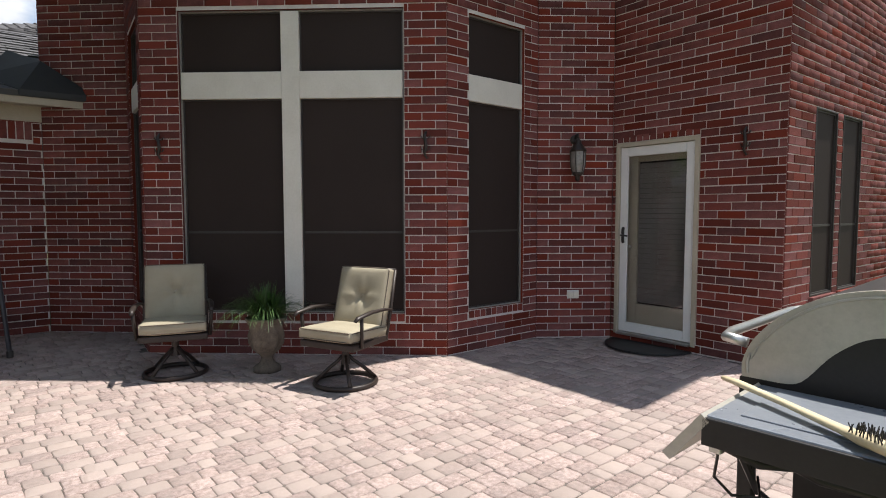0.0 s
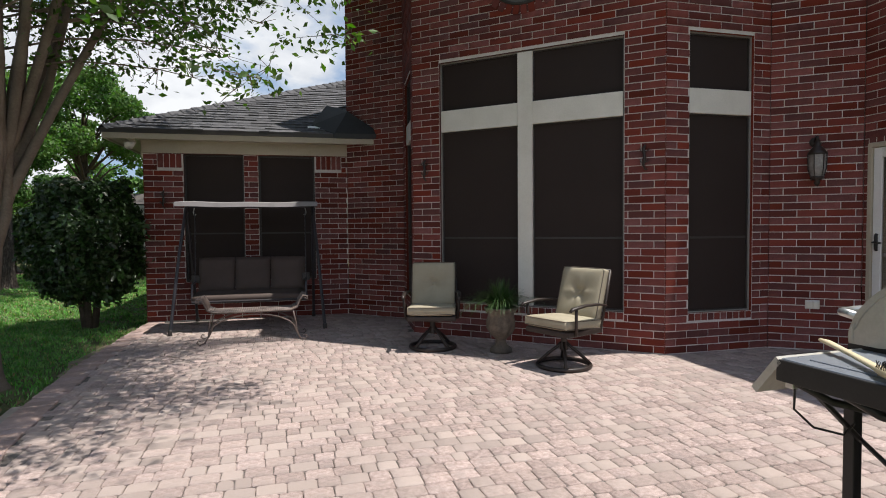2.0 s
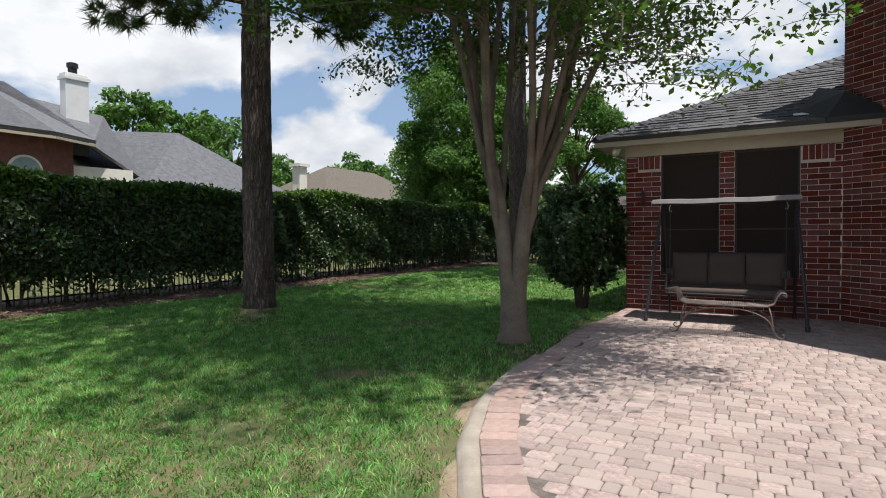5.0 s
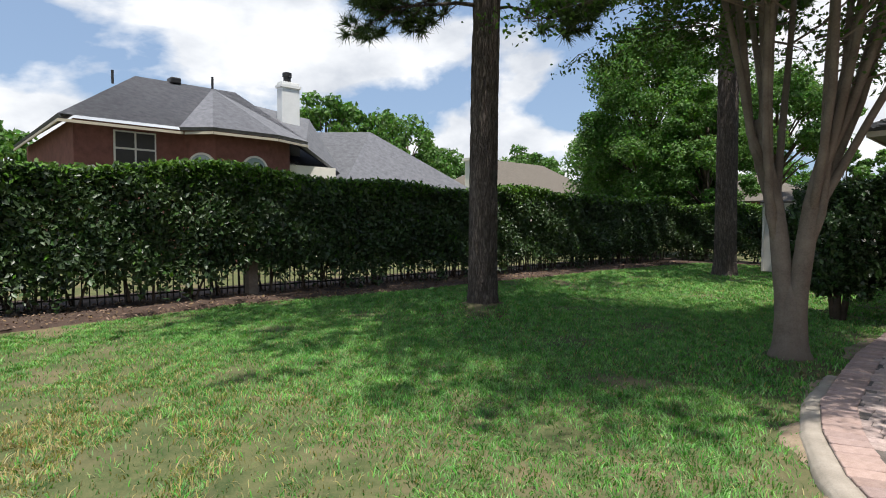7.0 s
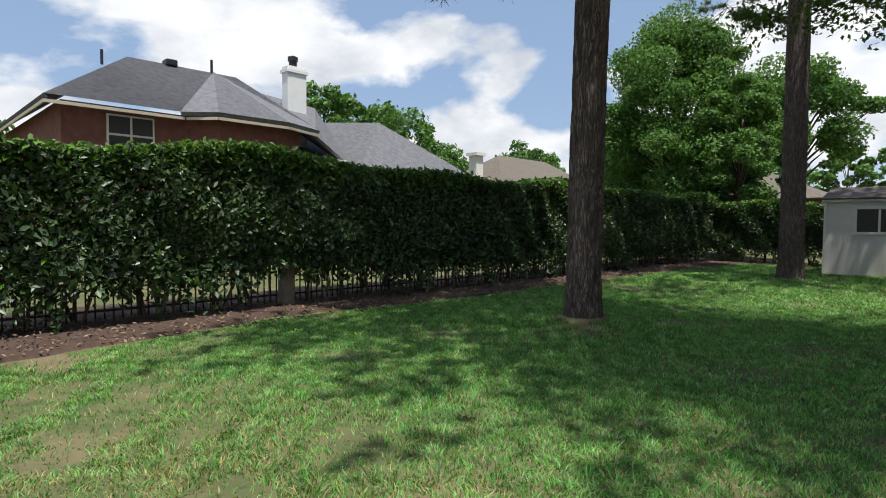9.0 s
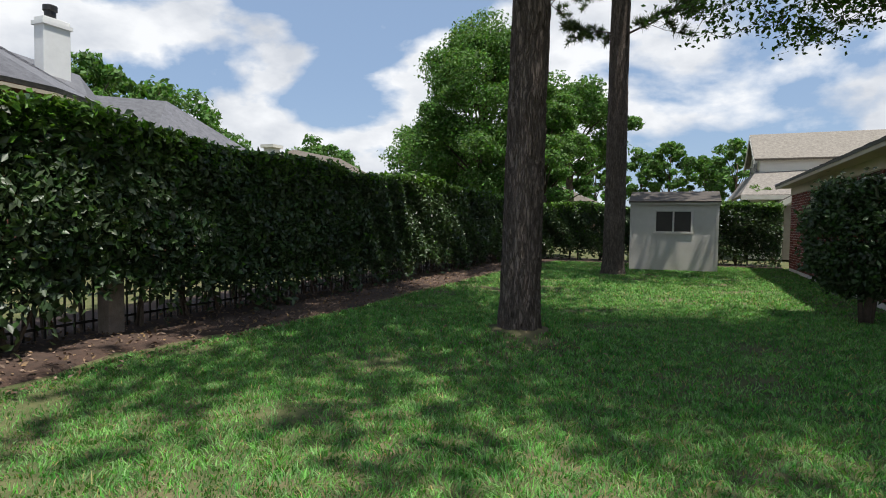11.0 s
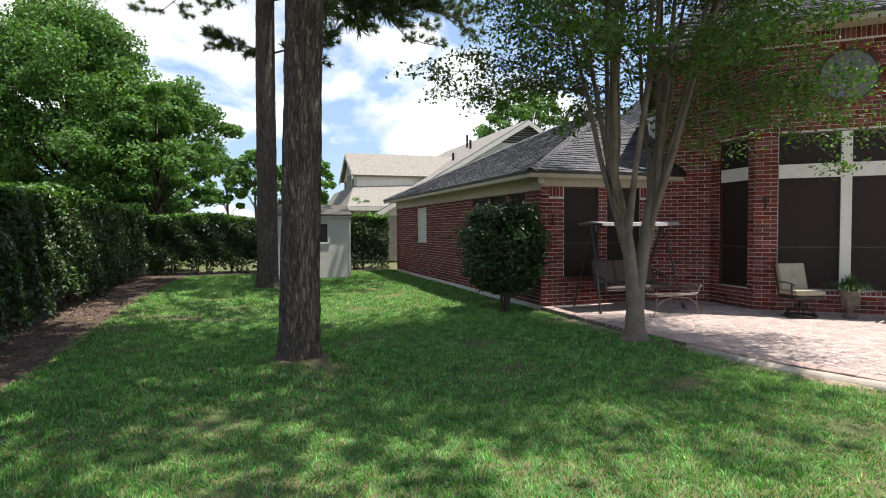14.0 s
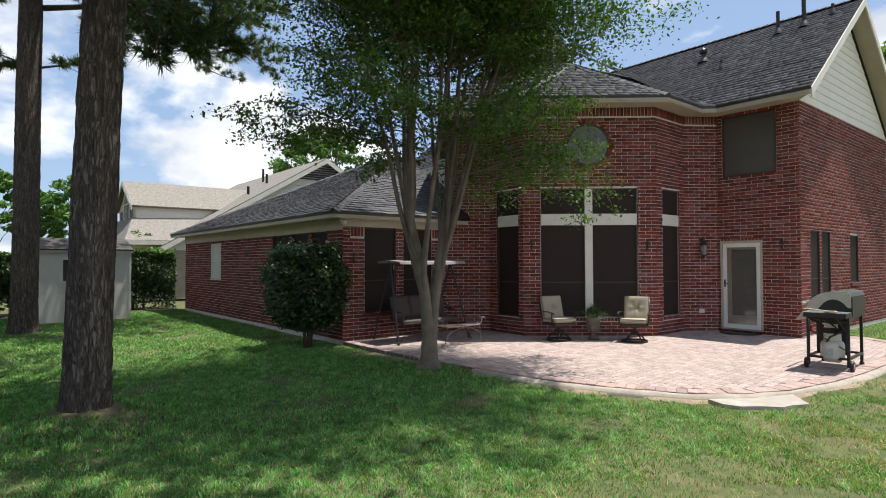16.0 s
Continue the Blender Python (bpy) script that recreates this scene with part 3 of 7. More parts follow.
# single-storey wing: hip roof with the eave 0.4 m out
WE_X, WE_Y, WE_Z = -2.92, 7.76, 2.65
SL = 0.47
RID_X = 2.2
rz = WE_Z + SL * (RID_X - WE_X)
roof_plane("roof_wing_south", [(WE_X, WE_Y, WE_Z), (0.78, WE_Y, WE_Z), (2.2, WE_Y + 3.2, WE_Z + 3.2 * SL), (RID_X, WE_Y + (RID_X - WE_X), rz)], "dark grey shingled hip of the wing roof", near=280)
roof_plane("roof_wing_west", [(WE_X, 19.8, WE_Z), (WE_X, WE_Y, WE_Z), (RID_X, WE_Y + (RID_X - WE_X), rz), (RID_X, 19.8 - (RID_X - WE_X), rz)], "dark grey shingled roof slope of the wing")
roof_plane("roof_wing_north", [(5.0, 19.8, WE_Z), (WE_X, 19.8, WE_Z), (RID_X, 19.8 - (RID_X - WE_X), rz), (5.0, 19.8 - (RID_X - WE_X), rz)], "dark grey shingled far hip of the wing roof")
cap_line("trim_wing_hip_north", [(WE_X, 19.8, WE_Z), (RID_X, 19.8 - (RID_X - WE_X), rz)])
cap_line("trim_wing_hip", [(WE_X, WE_Y, WE_Z), (RID_X, WE_Y + (RID_X - WE_X), rz)])
# main roof: ridge along y
ME_X, ME_Y, ME_Z, MR_X, MR_Z = 4.62, 1.80, 5.16, 8.40, 8.09
roof_plane("roof_main_west", [(ME_X, 16.3, ME_Z), (ME_X, ME_Y, ME_Z), (MR_X, ME_Y, MR_Z), (MR_X, 16.3, MR_Z)], "dark grey shingled main roof slope")
roof_plane("roof_main_east", [(12.18, ME_Y, ME_Z), (12.18, 16.3, ME_Z), (MR_X, 16.3, MR_Z), (MR_X, ME_Y, MR_Z)], "dark grey shingled main roof slope")
cap_line("trim_main_ridge", [(MR_X, ME_Y, MR_Z), (MR_X, 16.3, MR_Z)])
# bay roof
RA, RB, RC, RD = (0.50, 6.04, ME_Z), (2.96, 3.93, ME_Z), (4.40, 3.93, ME_Z), (4.64, 3.70, ME_Z)
RL, RM = (0.58, 7.25, ME_Z), (-0.10, 7.85, ME_Z)
RP = (3.30, 6.75, 6.65)
RQ = (6.9, 10.9, 6.65)
roof_plane("roof_bay_front", [RA, RB, RP], "dark grey shingled roof facet over the bay")
roof_plane("roof_bay_east", [RB, RC, (7.2, 6.73, 6.97), RP], "dark grey shingled roof facet over the bay")
roof_plane("roof_bay_diagonal", [RC, RD, (7.2, 6.26, 6.84)], "dark grey shingled roof facet beside the bay")
roof_plane("roof_bay_west", [RL, RA, RP], "dark grey shingled roof facet over the bay")
roof_plane("roof_bay_north", [RM, RL, RP, RQ], "dark grey shingled roof facet over the bay")
roof_plane("roof_tower_west", [(3.95, 13.1, ME_Z), RM, RQ], "dark grey shingled roof slope")
cap_line("trim_bay_hip", [RB, RP])
cap_line("trim_bay_hip_west", [RA, RP])


def eave(name, pts, depth, z_top, label="beige painted fascia board", h=0.15):
    """Fascia boards along the eave's edge."""
    for i, (a, b) in enumerate(zip(pts, pts[1:])):
        m, length = wall_frame(a, b)
        ob = boxed(name, (0, 0.0, z_top - h, length, 0.03, z_top - 0.012), FASCIA, bevel=0.004)
        ob.matrix_world = m
        tagged(ob, label, kind="structure")
        drip = boxed("trim_drip_edge", (0, -0.014, z_top - 0.055, length, 0.0, z_top + 0.002), surface_once("drip_edge"))
        drip.matrix_world = m
        tagged(drip, "dark metal drip edge", kind="structure")


def soffit(name, poly, z):
    ob = part(name, prism(bmesh.new(), [(x, y, z) for x, y in poly], 0.015), FASCIA)
    tagged(ob, "beige painted soffit under the eave", kind="structure")


eave("trim_fascia_wing", [(WE_X, 19.8), (WE_X, WE_Y), (0.78, WE_Y)], 0.4, WE_Z, h=0.13)


def roof_saddle():
    """A low shingled saddle that turns water away from the tower's corner."""
    bm = bmesh.new()
    a, b, c = Vector((0.79, WE_Y - 0.03, WE_Z + 0.015)), Vector((0.30, WE_Y + 0.10, WE_Z + 0.36)), Vector((0.02, 8.28, WE_Z + 0.52))
    d, e = Vector((0.10, WE_Y - 0.03, WE_Z + 0.012)), Vector((-0.22, 8.1, WE_Z + 0.18))
    vs = [bm.verts.new(p) for p in (a, b, c, d, e)]
    lo = [bm.verts.new(p - Vector((0, 0, 0.06))) for p in (a, b, c, d, e)]
    for q in ((0, 1, 3), (3, 1, 4), (4, 1, 2)):
        bm.faces.new([vs[i] for i in q])
        bm.faces.new([lo[i] for i in reversed(q)])
    for i, j in ((0, 1), (1, 2), (2, 4), (4, 3), (3, 0)):
        bm.faces.new((vs[i], lo[i], lo[j], vs[j]))
    tagged(part("roof_saddle", bm, BLACK_METAL), "black membrane saddle where the wing roof meets the tower", kind="structure")
    flash = part("trim_flashing", box(bmesh.new(), -0.11, -0.05, 0, 0.11, 0.05, 0.006, 0.002), CHALK)
    flash.matrix_world = Matrix.Translation((-0.16, 8.0, WE_Z + 0.02 + SL * 0.24)) @ Matrix.Rotation(math.atan(SL), 4, "X")
    tagged(flash, "small pale flashing patch on the wing roof", kind="structure")


roof_saddle()
soffit("soffit_wing_west", [(WE_X + 0.03, 19.8), (WE_X + 0.03, WE_Y + 0.03), (-2.51, WE_Y + 0.03), (-2.51, 19.8)], EAVE1 + 0.14)
soffit("soffit_wing_south", [(-2.51, WE_Y + 0.03), (0.78, WE_Y + 0.03), (0.78, 8.1), (-2.51, 8.1)], EAVE1 + 0.14)
for n_, d_ in (("trim_frieze_south", (-2.51, 8.072, 2.375, 0.30, 8.099, 2.55)), ("trim_frieze_west", (-2.538, 8.1, 2.31, -2.511, 19.4, 2.55))):
    tagged(boxed(n_, d_, FASCIA, bevel=0.004), "beige painted frieze board under the soffit", kind="structure")
wall("wall_upper_wing", (-2.48, 19.3), (-2.48, 8.13), EAVE1, WE_Z - 0.05, bricks=False, thick=0.1)
eave("trim_fascia_main", [RM[:2], RL[:2], RA[:2], RB[:2], RC[:2], RD[:2], (ME_X, ME_Y)], 0.45, ME_Z)
for i_, (a_, b_, c_, d_) in enumerate(((RM[:2], RL[:2], LEFT_C, LEFT_D), (RL[:2], RA[:2], BAY_A, LEFT_C), (RA[:2], RB[:2], BAY_B, BAY_A), (RB[:2], RC[:2], RIGHT_C, BAY_B), (RC[:2], RD[:2], RIGHT_D, RIGHT_C), (RD[:2], (ME_X, ME_Y), CORNER, RIGHT_D))):
    soffit(f"soffit_main_{i_ + 1}", [a_, b_, c_, d_], EAVE2 - 0.003)


def gable_end():
    """Lap siding above the brick, a rake board and the soffit of the rake."""
    base = new("wall_gable_siding")
    base.location = (0, 2.20, 0)
    tagged(base, "cream lap siding in the gable above the brick", "siding", kind="structure")
    z = EAVE2
    slope = (MR_Z - ME_Z) / (MR_X - ME_X)
    top = MR_Z - 0.1
    while z < top - 0.1:
        h = 0.19
        a0 = ME_X + 0.47 + max(0.0, (z - ME_Z + 0.05)) / slope
        a1 = ME_X + 0.47 + max(0.0, (z + h - ME_Z + 0.05)) / slope
        b0, b1 = 2 * MR_X - a0, 2 * MR_X - a1
        if b1 < a1:
            a1 = b1 = MR_X
        bm = bmesh.new()
        q = [(a0, -0.022, z), (b0, -0.022, z), (b1, -0.006, z + h), (a1, -0.006, z + h)]
        vs = [bm.verts.new(p) for p in q] + [bm.verts.new((p[0], 0.1, p[2])) for p in q]
        for f in ((0, 1, 2, 3), (7, 6, 5, 4), (0, 4, 5, 1), (3, 2, 6, 7)):
            bm.faces.new([vs[i] for i in f])
        part("board", bm, SIDING, base)
        z += h
    for s in (-1, 1):
        e = MR_X + s * (MR_X - ME_X)
        bm = bmesh.new()
        p, q = Vector((e, ME_Y - 0.02, ME_Z - 0.02)), Vector((MR_X, ME_Y - 0.02, MR_Z - 0.02))
        vs = [bm.verts.new(c) for c in (p, q, q - Vector((0, 0, 0.2)), p - Vector((0, 0, 0.2)))]
        vs += [bm.verts.new(v.co + Vector((0, 0.03, 0))) for v in vs]
        for f in ((0, 1, 2, 3), (7, 6, 5, 4), (0, 4, 5, 1), (1, 5, 6, 2), (2, 6, 7, 3), (3, 7, 4, 0)):
            bm.faces.new([vs[i] for i in f])
        tagged(part("trim_rake_board", bm, WHITE), "cream rake board along the gable", kind="structure")
        soff = [(e, ME_Y + 0.01, ME_Z - 0.11), (MR_X, ME_Y + 0.01, MR_Z - 0.11), (MR_X, 2.2, MR_Z - 0.11), (e, 2.2, ME_Z - 0.11)]
        tagged(part("soffit_rake", prism(bmesh.new(), soff, 0.015), FASCIA), "beige soffit under the gable rake", kind="structure")


gable_end()


def roof_pipe(x, y, h, r, label="black vent pipe with a lead boot on the roof"):
    slope = (MR_Z - ME_Z) / (MR_X - ME_X)
    z = ME_Z + (x - ME_X) * slope
    t = thing("roof_pipe", label, "vent pipe", (x, y, z - 0.02))
    part("pipe", tube(bmesh.new(), [(0, 0, 0), (0, 0, h)], r, 12), BLACK_METAL, t)
    part("boot", lathe(bmesh.new(), [(r * 2.6, 0.0), (r * 2.2, 0.06), (r * 1.3, 0.16)], 14), surface_once("pipe_boot"), t)
    if r > 0.05:
        part("cap", lathe(bmesh.new(), [(r * 1.1, h - 0.12), (r * 1.7, h - 0.1), (r * 1.7, h - 0.02), (r * 0.6, h + 0.05)], 14), BLACK_METAL, t)


# ---- patio ----
def patio_inner():
    c = Vector((1.5, 4.0))
    return [tuple(Vector(p) + (c - Vector(p)).normalized() * 0.24) for p in PATIO_EDGE]


INNER = patio_inner()
PATIO_POLY = PATIO_EDGE + [CORNER, RIGHT_D, RIGHT_C, BAY_B, BAY_A, LEFT_C, LEFT_D]
bed = part("patio", prism(bmesh.new(), [(x, y, -0.010) for x, y in PATIO_POLY], 0.12), SAND)
tagged(bed, "sand-jointed patio of tumbled pinkish-grey pavers", kind="structure")
INNER_POLY = INNER + [CORNER, RIGHT_D, RIGHT_C, BAY_B, BAY_A, LEFT_C, LEFT_D]


def paver_mesh(dx, dy, r):
    """A tumbled paver with a rounded top edge, its top near z = 0."""
    c, k = 0.005, 0.010
    j = [(r.uniform(-0.003, 0.003), r.uniform(-0.003, 0.003)) for _ in range(4)]
    v = []
    for z, i in ((-0.05, 0.0), (-c, 0.0), (0.0, c)):
        for n, (sx, sy) in enumerate(((-1, -1), (1, -1), (1, 1), (-1, 1))):
            x, y = sx * (dx / 2 - i) + j[n][0], sy * (dy / 2 - i) + j[n][1]
            near, far = ((x, y - sy * k), (x - sx * k, y)), ((x - sx * k, y), (x, y - sy * k))
            for q in (near if n % 2 == 0 else far):
                v.append((*q, z))
    f = [(16, 17, 18, 19, 20, 21, 22, 23)]
    f4 = []
    for a in (0, 8):
        f4 += [(a + q, a + (q + 1) % 8, a + 8 + (q + 1) % 8, a + 8 + q) for q in range(8)]
    f4 += [(16, 17, 18, 19), (16, 19, 20, 23), (20, 21, 22, 23)]
    return v, f4


def lay_pavers():
    r = random.Random(21)
    shared = {w: [] for w in (0.085, 0.115, 0.15)}
    for w in shared:
        for _ in range(10):
            me = bpy.data.meshes.new("paver")
            v, f = paver_mesh(w - 0.004, 0.111, r)
            me.from_pydata(v, [], f)
            me.materials.append(PAVER)
            shared[w].append(me)
    V, F, single = [], [], 0
    turn = radians(3.0)
    ca, sa = math.cos(turn), math.sin(turn)
    row = 0.115
    for j in range(-20, 110):
        a = -8.0 + r.uniform(0, 0.2)
        while a < 10:
            w = r.choice((0.085, 0.115, 0.15, 0.15))
            u, t = a + w / 2, j * row
            x, y = u * ca - t * sa, u * sa + t * ca
            a += w
            out = not inside(x, y, INNER_POLY)
            if out and not (inside(x + 0.085, y + 0.02, INNER_POLY) or inside(x + 0.05, y + 0.07, INNER_POLY) or inside(x, y + 0.085, INNER_POLY)):
                continue
            z = -0.014 if out else -0.001 + 0.003 * math.sin(x * 1.7 + y) + r.uniform(-0.0015, 0.0015)
            tilt = Euler((r.uniform(-0.008, 0.008), r.uniform(-0.008, 0.008), turn + r.uniform(-0.012, 0.012))).to_matrix().to_4x4()
            m = Matrix.Translation((x, y, z)) @ tilt
            if -1.7 < x < -0.1 and 1.5 < y < 4.0 and single < 295:
                single += 1
                p = new("paver", r.choice(shared[w]))
                p.parent = bed
                p.matrix_basis = m
            else:
                v, f = paver_mesh(w - 0.004, 0.111, r)
                k = len(V)
                V += [tuple(m @ Vector(q)) for q in v]
                F += [tuple(i + k for i in q) for q in f]
    array_mesh("pavers", V, F, PAVER, bed, kind="stuff")
    # soldier border along the open edge
    border = new("patio_border")
    tagged(border, "soldier course of red pavers edging the patio", "paving", kind="structure")
    pts = [Vector(p) for p in PATIO_EDGE]
    carry = 0.06
    for p, q in zip(pts, pts[1:]):
        d = q - p
        t = d.normalized()
        nrm = Vector((-t.y, t.x))
        s = carry
        while s < d.length:
            c = p + t * s + nrm * 0.115
            me = bpy.data.meshes.new("paver")
            v, f = paver_mesh(0.12, 0.225, r)
            me.from_pydata(v, [], f)
            me.materials.append(PAVER_RED)
            b = new("paver", me)
            b.parent = border
            b.matrix_basis = Matrix.Translation((c.x, c.y, r.uniform(-0.004, 0.006))) @ Euler((r.uniform(-0.025, 0.025), r.uniform(-0.03, 0.03), math.atan2(t.y, t.x) + r.uniform(-0.07, 0.07))).to_matrix().to_4x4()
            s += 0.125
        carry = s - d.length


def patio_edging():
    """Rough concrete haunch outside the border."""
    r = random.Random(5)
    bm = bmesh.new()
    pts = [Vector(p) for p in PATIO_EDGE[3:15]]
    rows = []
    for i, p in enumerate(pts):
        t = (pts[min(i + 1, len(pts) - 1)] - pts[max(i - 1, 0)]).normalized()
        nrm = Vector((t.y, -t.x))
        w = 0.10 + r.uniform(-0.04, 0.04)
        rows.append([bm.verts.new((*(p + nrm * o), z)) for o, z in ((-0.02, -0.2), (-0.004, -0.014), (w * 0.7, -0.02), (w, -0.05), (w + 0.02, -0.2))])
    for a, b in zip(rows, rows[1:]):
        for k in range(4):
            bm.faces.new((a[k], a[k + 1], b[k + 1], b[k]))
    bmesh.ops.subdivide_edges(bm, edges=bm.edges[:], cuts=2, use_grid_fill=True)
    for v in bm.verts:
        v.co.z += 0.012 * noise.noise(v.co * 6.0)
    tagged(part("patio_edging", bm, CONCRETE, smooth=True), "rough concrete edging round the patio", "edging", kind="structure")


patio_edging()


def bare_soil():
    """A worn strip of pale soil and straw outside the edging."""
    r = random.Random(9)
    bm = bmesh.new()
    pts = [Vector(p) for p in PATIO_EDGE[1:14]]
    fine = []
    for a, b in zip(pts, pts[1:]):
        fine += [a.lerp(b, k / 5) for k in range(5)]
    rows = []
    for i, p in enumerate(fine):
        t = (fine[min(i + 1, len(fine) - 1)] - fine[max(i - 1, 0)]).normalized()
        nrm = Vector((t.y, -t.x))
        w = 0.21 + 0.09 * math.sin(i * 0.7) + r.uniform(-0.06, 0.06)
        rows.append([bm.verts.new((*(p + nrm * o), z)) for o, z in ((0.0, LAWN_Z - 0.05), (0.05, LAWN_Z + 0.004), (w * 0.6, LAWN_Z + 0.003), (w, LAWN_Z - 0.05))])
    for a, b in zip(rows, rows[1:]):
        for k in range(3):
            bm.faces.new((a[k], a[k + 1], b[k + 1], b[k]))
    tagged(part("bare_soil", bm, surface("pale_soil", (0.20, 0.145, 0.095), (0.34, 0.265, 0.18), 9, 0.95, 1.0, 80, stain=(0.13, 0.09, 0.06)), smooth=True), "worn strip of pale bare soil beside the patio", "soil", kind="structure")


bare_soil()


def tree_mound():
    """A low swell of soil round the foot of the crepe myrtle."""
    bm = bmesh.new()
    rows = []
    for k in range(9):
        d = 0.02 + 0.11 * k
        z = LAWN_Z + 0.075 * math.exp(-d * d / 0.3) - 0.018 * (d / 0.9) ** 2 - 0.004
        rows.append([bm.verts.new((-2.92 + d * math.cos(q * math.pi / 18), 4.68 + d * math.sin(q * math.pi / 18), z + 0.008 * noise.noise(Vector((d * math.cos(q * math.pi / 18) * 5, d * math.sin(q * math.pi / 18) * 5, 3))))) for q in range(36)])
    for a, b in zip(rows, rows[1:]):
        for k in range(36):
            bm.faces.new((a[k], b[k], b[(k + 1) % 36], a[(k + 1) % 36]))
    bm.faces.new(list(reversed(rows[0])))
    tagged(part("soil_mound", bm, LAWN, smooth=True), "low mound of soil and thin grass round the tree", "soil", kind="structure")


tree_mound()


# ---- plants ----
def leaves(name, centres, size, material, parent, r, up=0.35, ratio=0.5, normals=None):
    """Folded diamond leaves at the given places."""
    n = len(centres)
    d = r.normal(size=(n, 3))
    if normals is not None:
        d += normals * 1.2
    d[:, 2] += up
    d /= np.linalg.norm(d, axis=1)[:, None]
    s = np.cross(d, r.normal(size=(n, 3)))
    s /= np.linalg.norm(s, axis=1)[:, None]
    k = np.cross(d, s)
    L = size * r.uniform(0.65, 1.3, n)[:, None]
    W = L * ratio * 0.5
    c = np.asarray(centres)
    v = np.stack([c - s * L * 0.5, c + k * W + d * W * 0.35, c + s * L * 0.5, c - k * W + d * W * 0.35], 1).reshape(-1, 3)
    i = np.arange(n)[:, None] * 4
    f = np.concatenate([i + np.array([[0, 1, 2]]), i + np.array([[0, 2, 3]])])
    return array_mesh(name, v, f, material, parent, kind="stuff")


def hedge(name, x0, y0, x1, y1, z_top, label, count, skirt=0.45, leaf=0.085, seed=1, wave=0.09):
    """A clipped hedge: a box full of leaves, dense at the faces, on many bare stems."""
    r = np.random.default_rng(seed)
    t = thing(name, label, "hedge", ((x0 + x1) / 2, (y0 + y1) / 2, LAWN_Z))
    cx, cy = (x0 + x1) / 2, (y0 + y1) / 2
    dx, dy = (x1 - x0) / 2, (y1 - y0) / 2
    p = np.stack([r.uniform(-dx, dx, count), r.uniform(-dy, dy, count), r.uniform(0, 1, count)], 1)
    kind = r.random(count)
    long_x = dx > dy
    side = 1 if long_x else 0
    half = dy if long_x else dx
    # most leaves sit near the front face and the top, some fill the middle and the back
    toward = -1.0 if long_x else 1.0
    depth = np.abs(r.normal(0, 0.15, count))
    p[:, side] = np.where(kind < 0.55, toward * (half - depth), np.where(kind < 0.68, -toward * (half - depth), p[:, side]))
    crest = (kind > 0.68) & (kind < 0.88)
    p[crest, 2] = 1 - np.abs(r.normal(0, 0.05, count))[crest]
    along = p[:, 0] + cx if long_x else p[:, 1] + cy
    top = z_top - LAWN_Z + wave * np.sin(along * 1.1 + seed) * np.sin(along * 0.37 + 1) + r.normal(0, 0.035, count)
    low = skirt + 0.17 * np.sin(along * 2.3 + 2 * np.sin(along * 0.8)) + 0.16 * np.sin(along * 7.1 + 1.5 * np.sin(along * 3.3)) + 0.1 * np.sin(along * 17.3) + r.normal(0, 0.13, count)
    p[:, 2] = low + p[:, 2] * (top - low)
    lump = np.sin(along * 2.7 + 3 * np.sin(along * 0.61) + p[:, 2] * 1.7) * np.sin(p[:, 2] * 3.3 + 2.2 * np.sin(along * 1.37))
    p[:, side] += 0.12 * lump * np.sign(p[:, side])
    thin = r.random(count) < np.clip((p[:, 2] - 0.1) / 0.6, 0.3, 1)
    p = p[thin]
    # brighter young leaves crowd the crest; sunlight on the top is painted in with them
    tip = r.random(len(p)) < 0.03 + 0.75 * np.clip((p[:, 2] - (z_top - LAWN_Z) + 0.4) / 0.4, 0, 1)
    out = np.zeros_like(p)
    out[:, side] = np.sign(p[:, side]) * 0.7
    out[:, 2] = 0.5 + 0.5 * (p[:, 2] > z_top - LAWN_Z - 0.25)
    leaves("foliage", p[~tip], leaf, HEDGE_LEAF, t, r, up=0.0, normals=out[~tip] * 0.6)
    leaves("young_leaves", p[tip], leaf * 0.95, HEDGE_TIP, t, r, up=0.2, normals=out[tip] * 0.6)
    n = int(max(dx, dy) * 2 / 0.55)
    bm = bmesh.new()
    rr = random.Random(seed)
    for i in range(n):
        s = -max(dx, dy) + (i + rr.uniform(0.2, 0.8)) * 2 * max(dx, dy) / n
        for _ in range(3):
            o = rr.uniform(-0.25, 0.25)
            x, y = (s, o) if long_x else (o, s)
            ex, ey = x + rr.uniform(-0.35, 0.35), y + rr.uniform(-0.35, 0.35)
            tube(bm, [(x, y, -0.05), ((x + ex) / 2 + rr.uniform(-0.06, 0.06), (y + ey) / 2, 0.5), (ex, ey, 1.15)], [0.026, 0.02, 0.01], 5)
    part("brushwood", bm, TWIG, t, "bare brown stems")["kind"] = "stuff"
    return t


hedge("hedge", -12.55, -5.0, -11.3, 20.6, 2.27, "long clipped evergreen hedge, bare at the foot", 190000, skirt=0.34, leaf=0.118, seed=2, wave=-0.14)
hedge("hedge", -11.3, 20.3, -2.6, 21.4, 2.05, "clipped evergreen hedge across the end of the lawn", 50000, skirt=0.15, leaf=0.125, seed=3, wave=0.15)


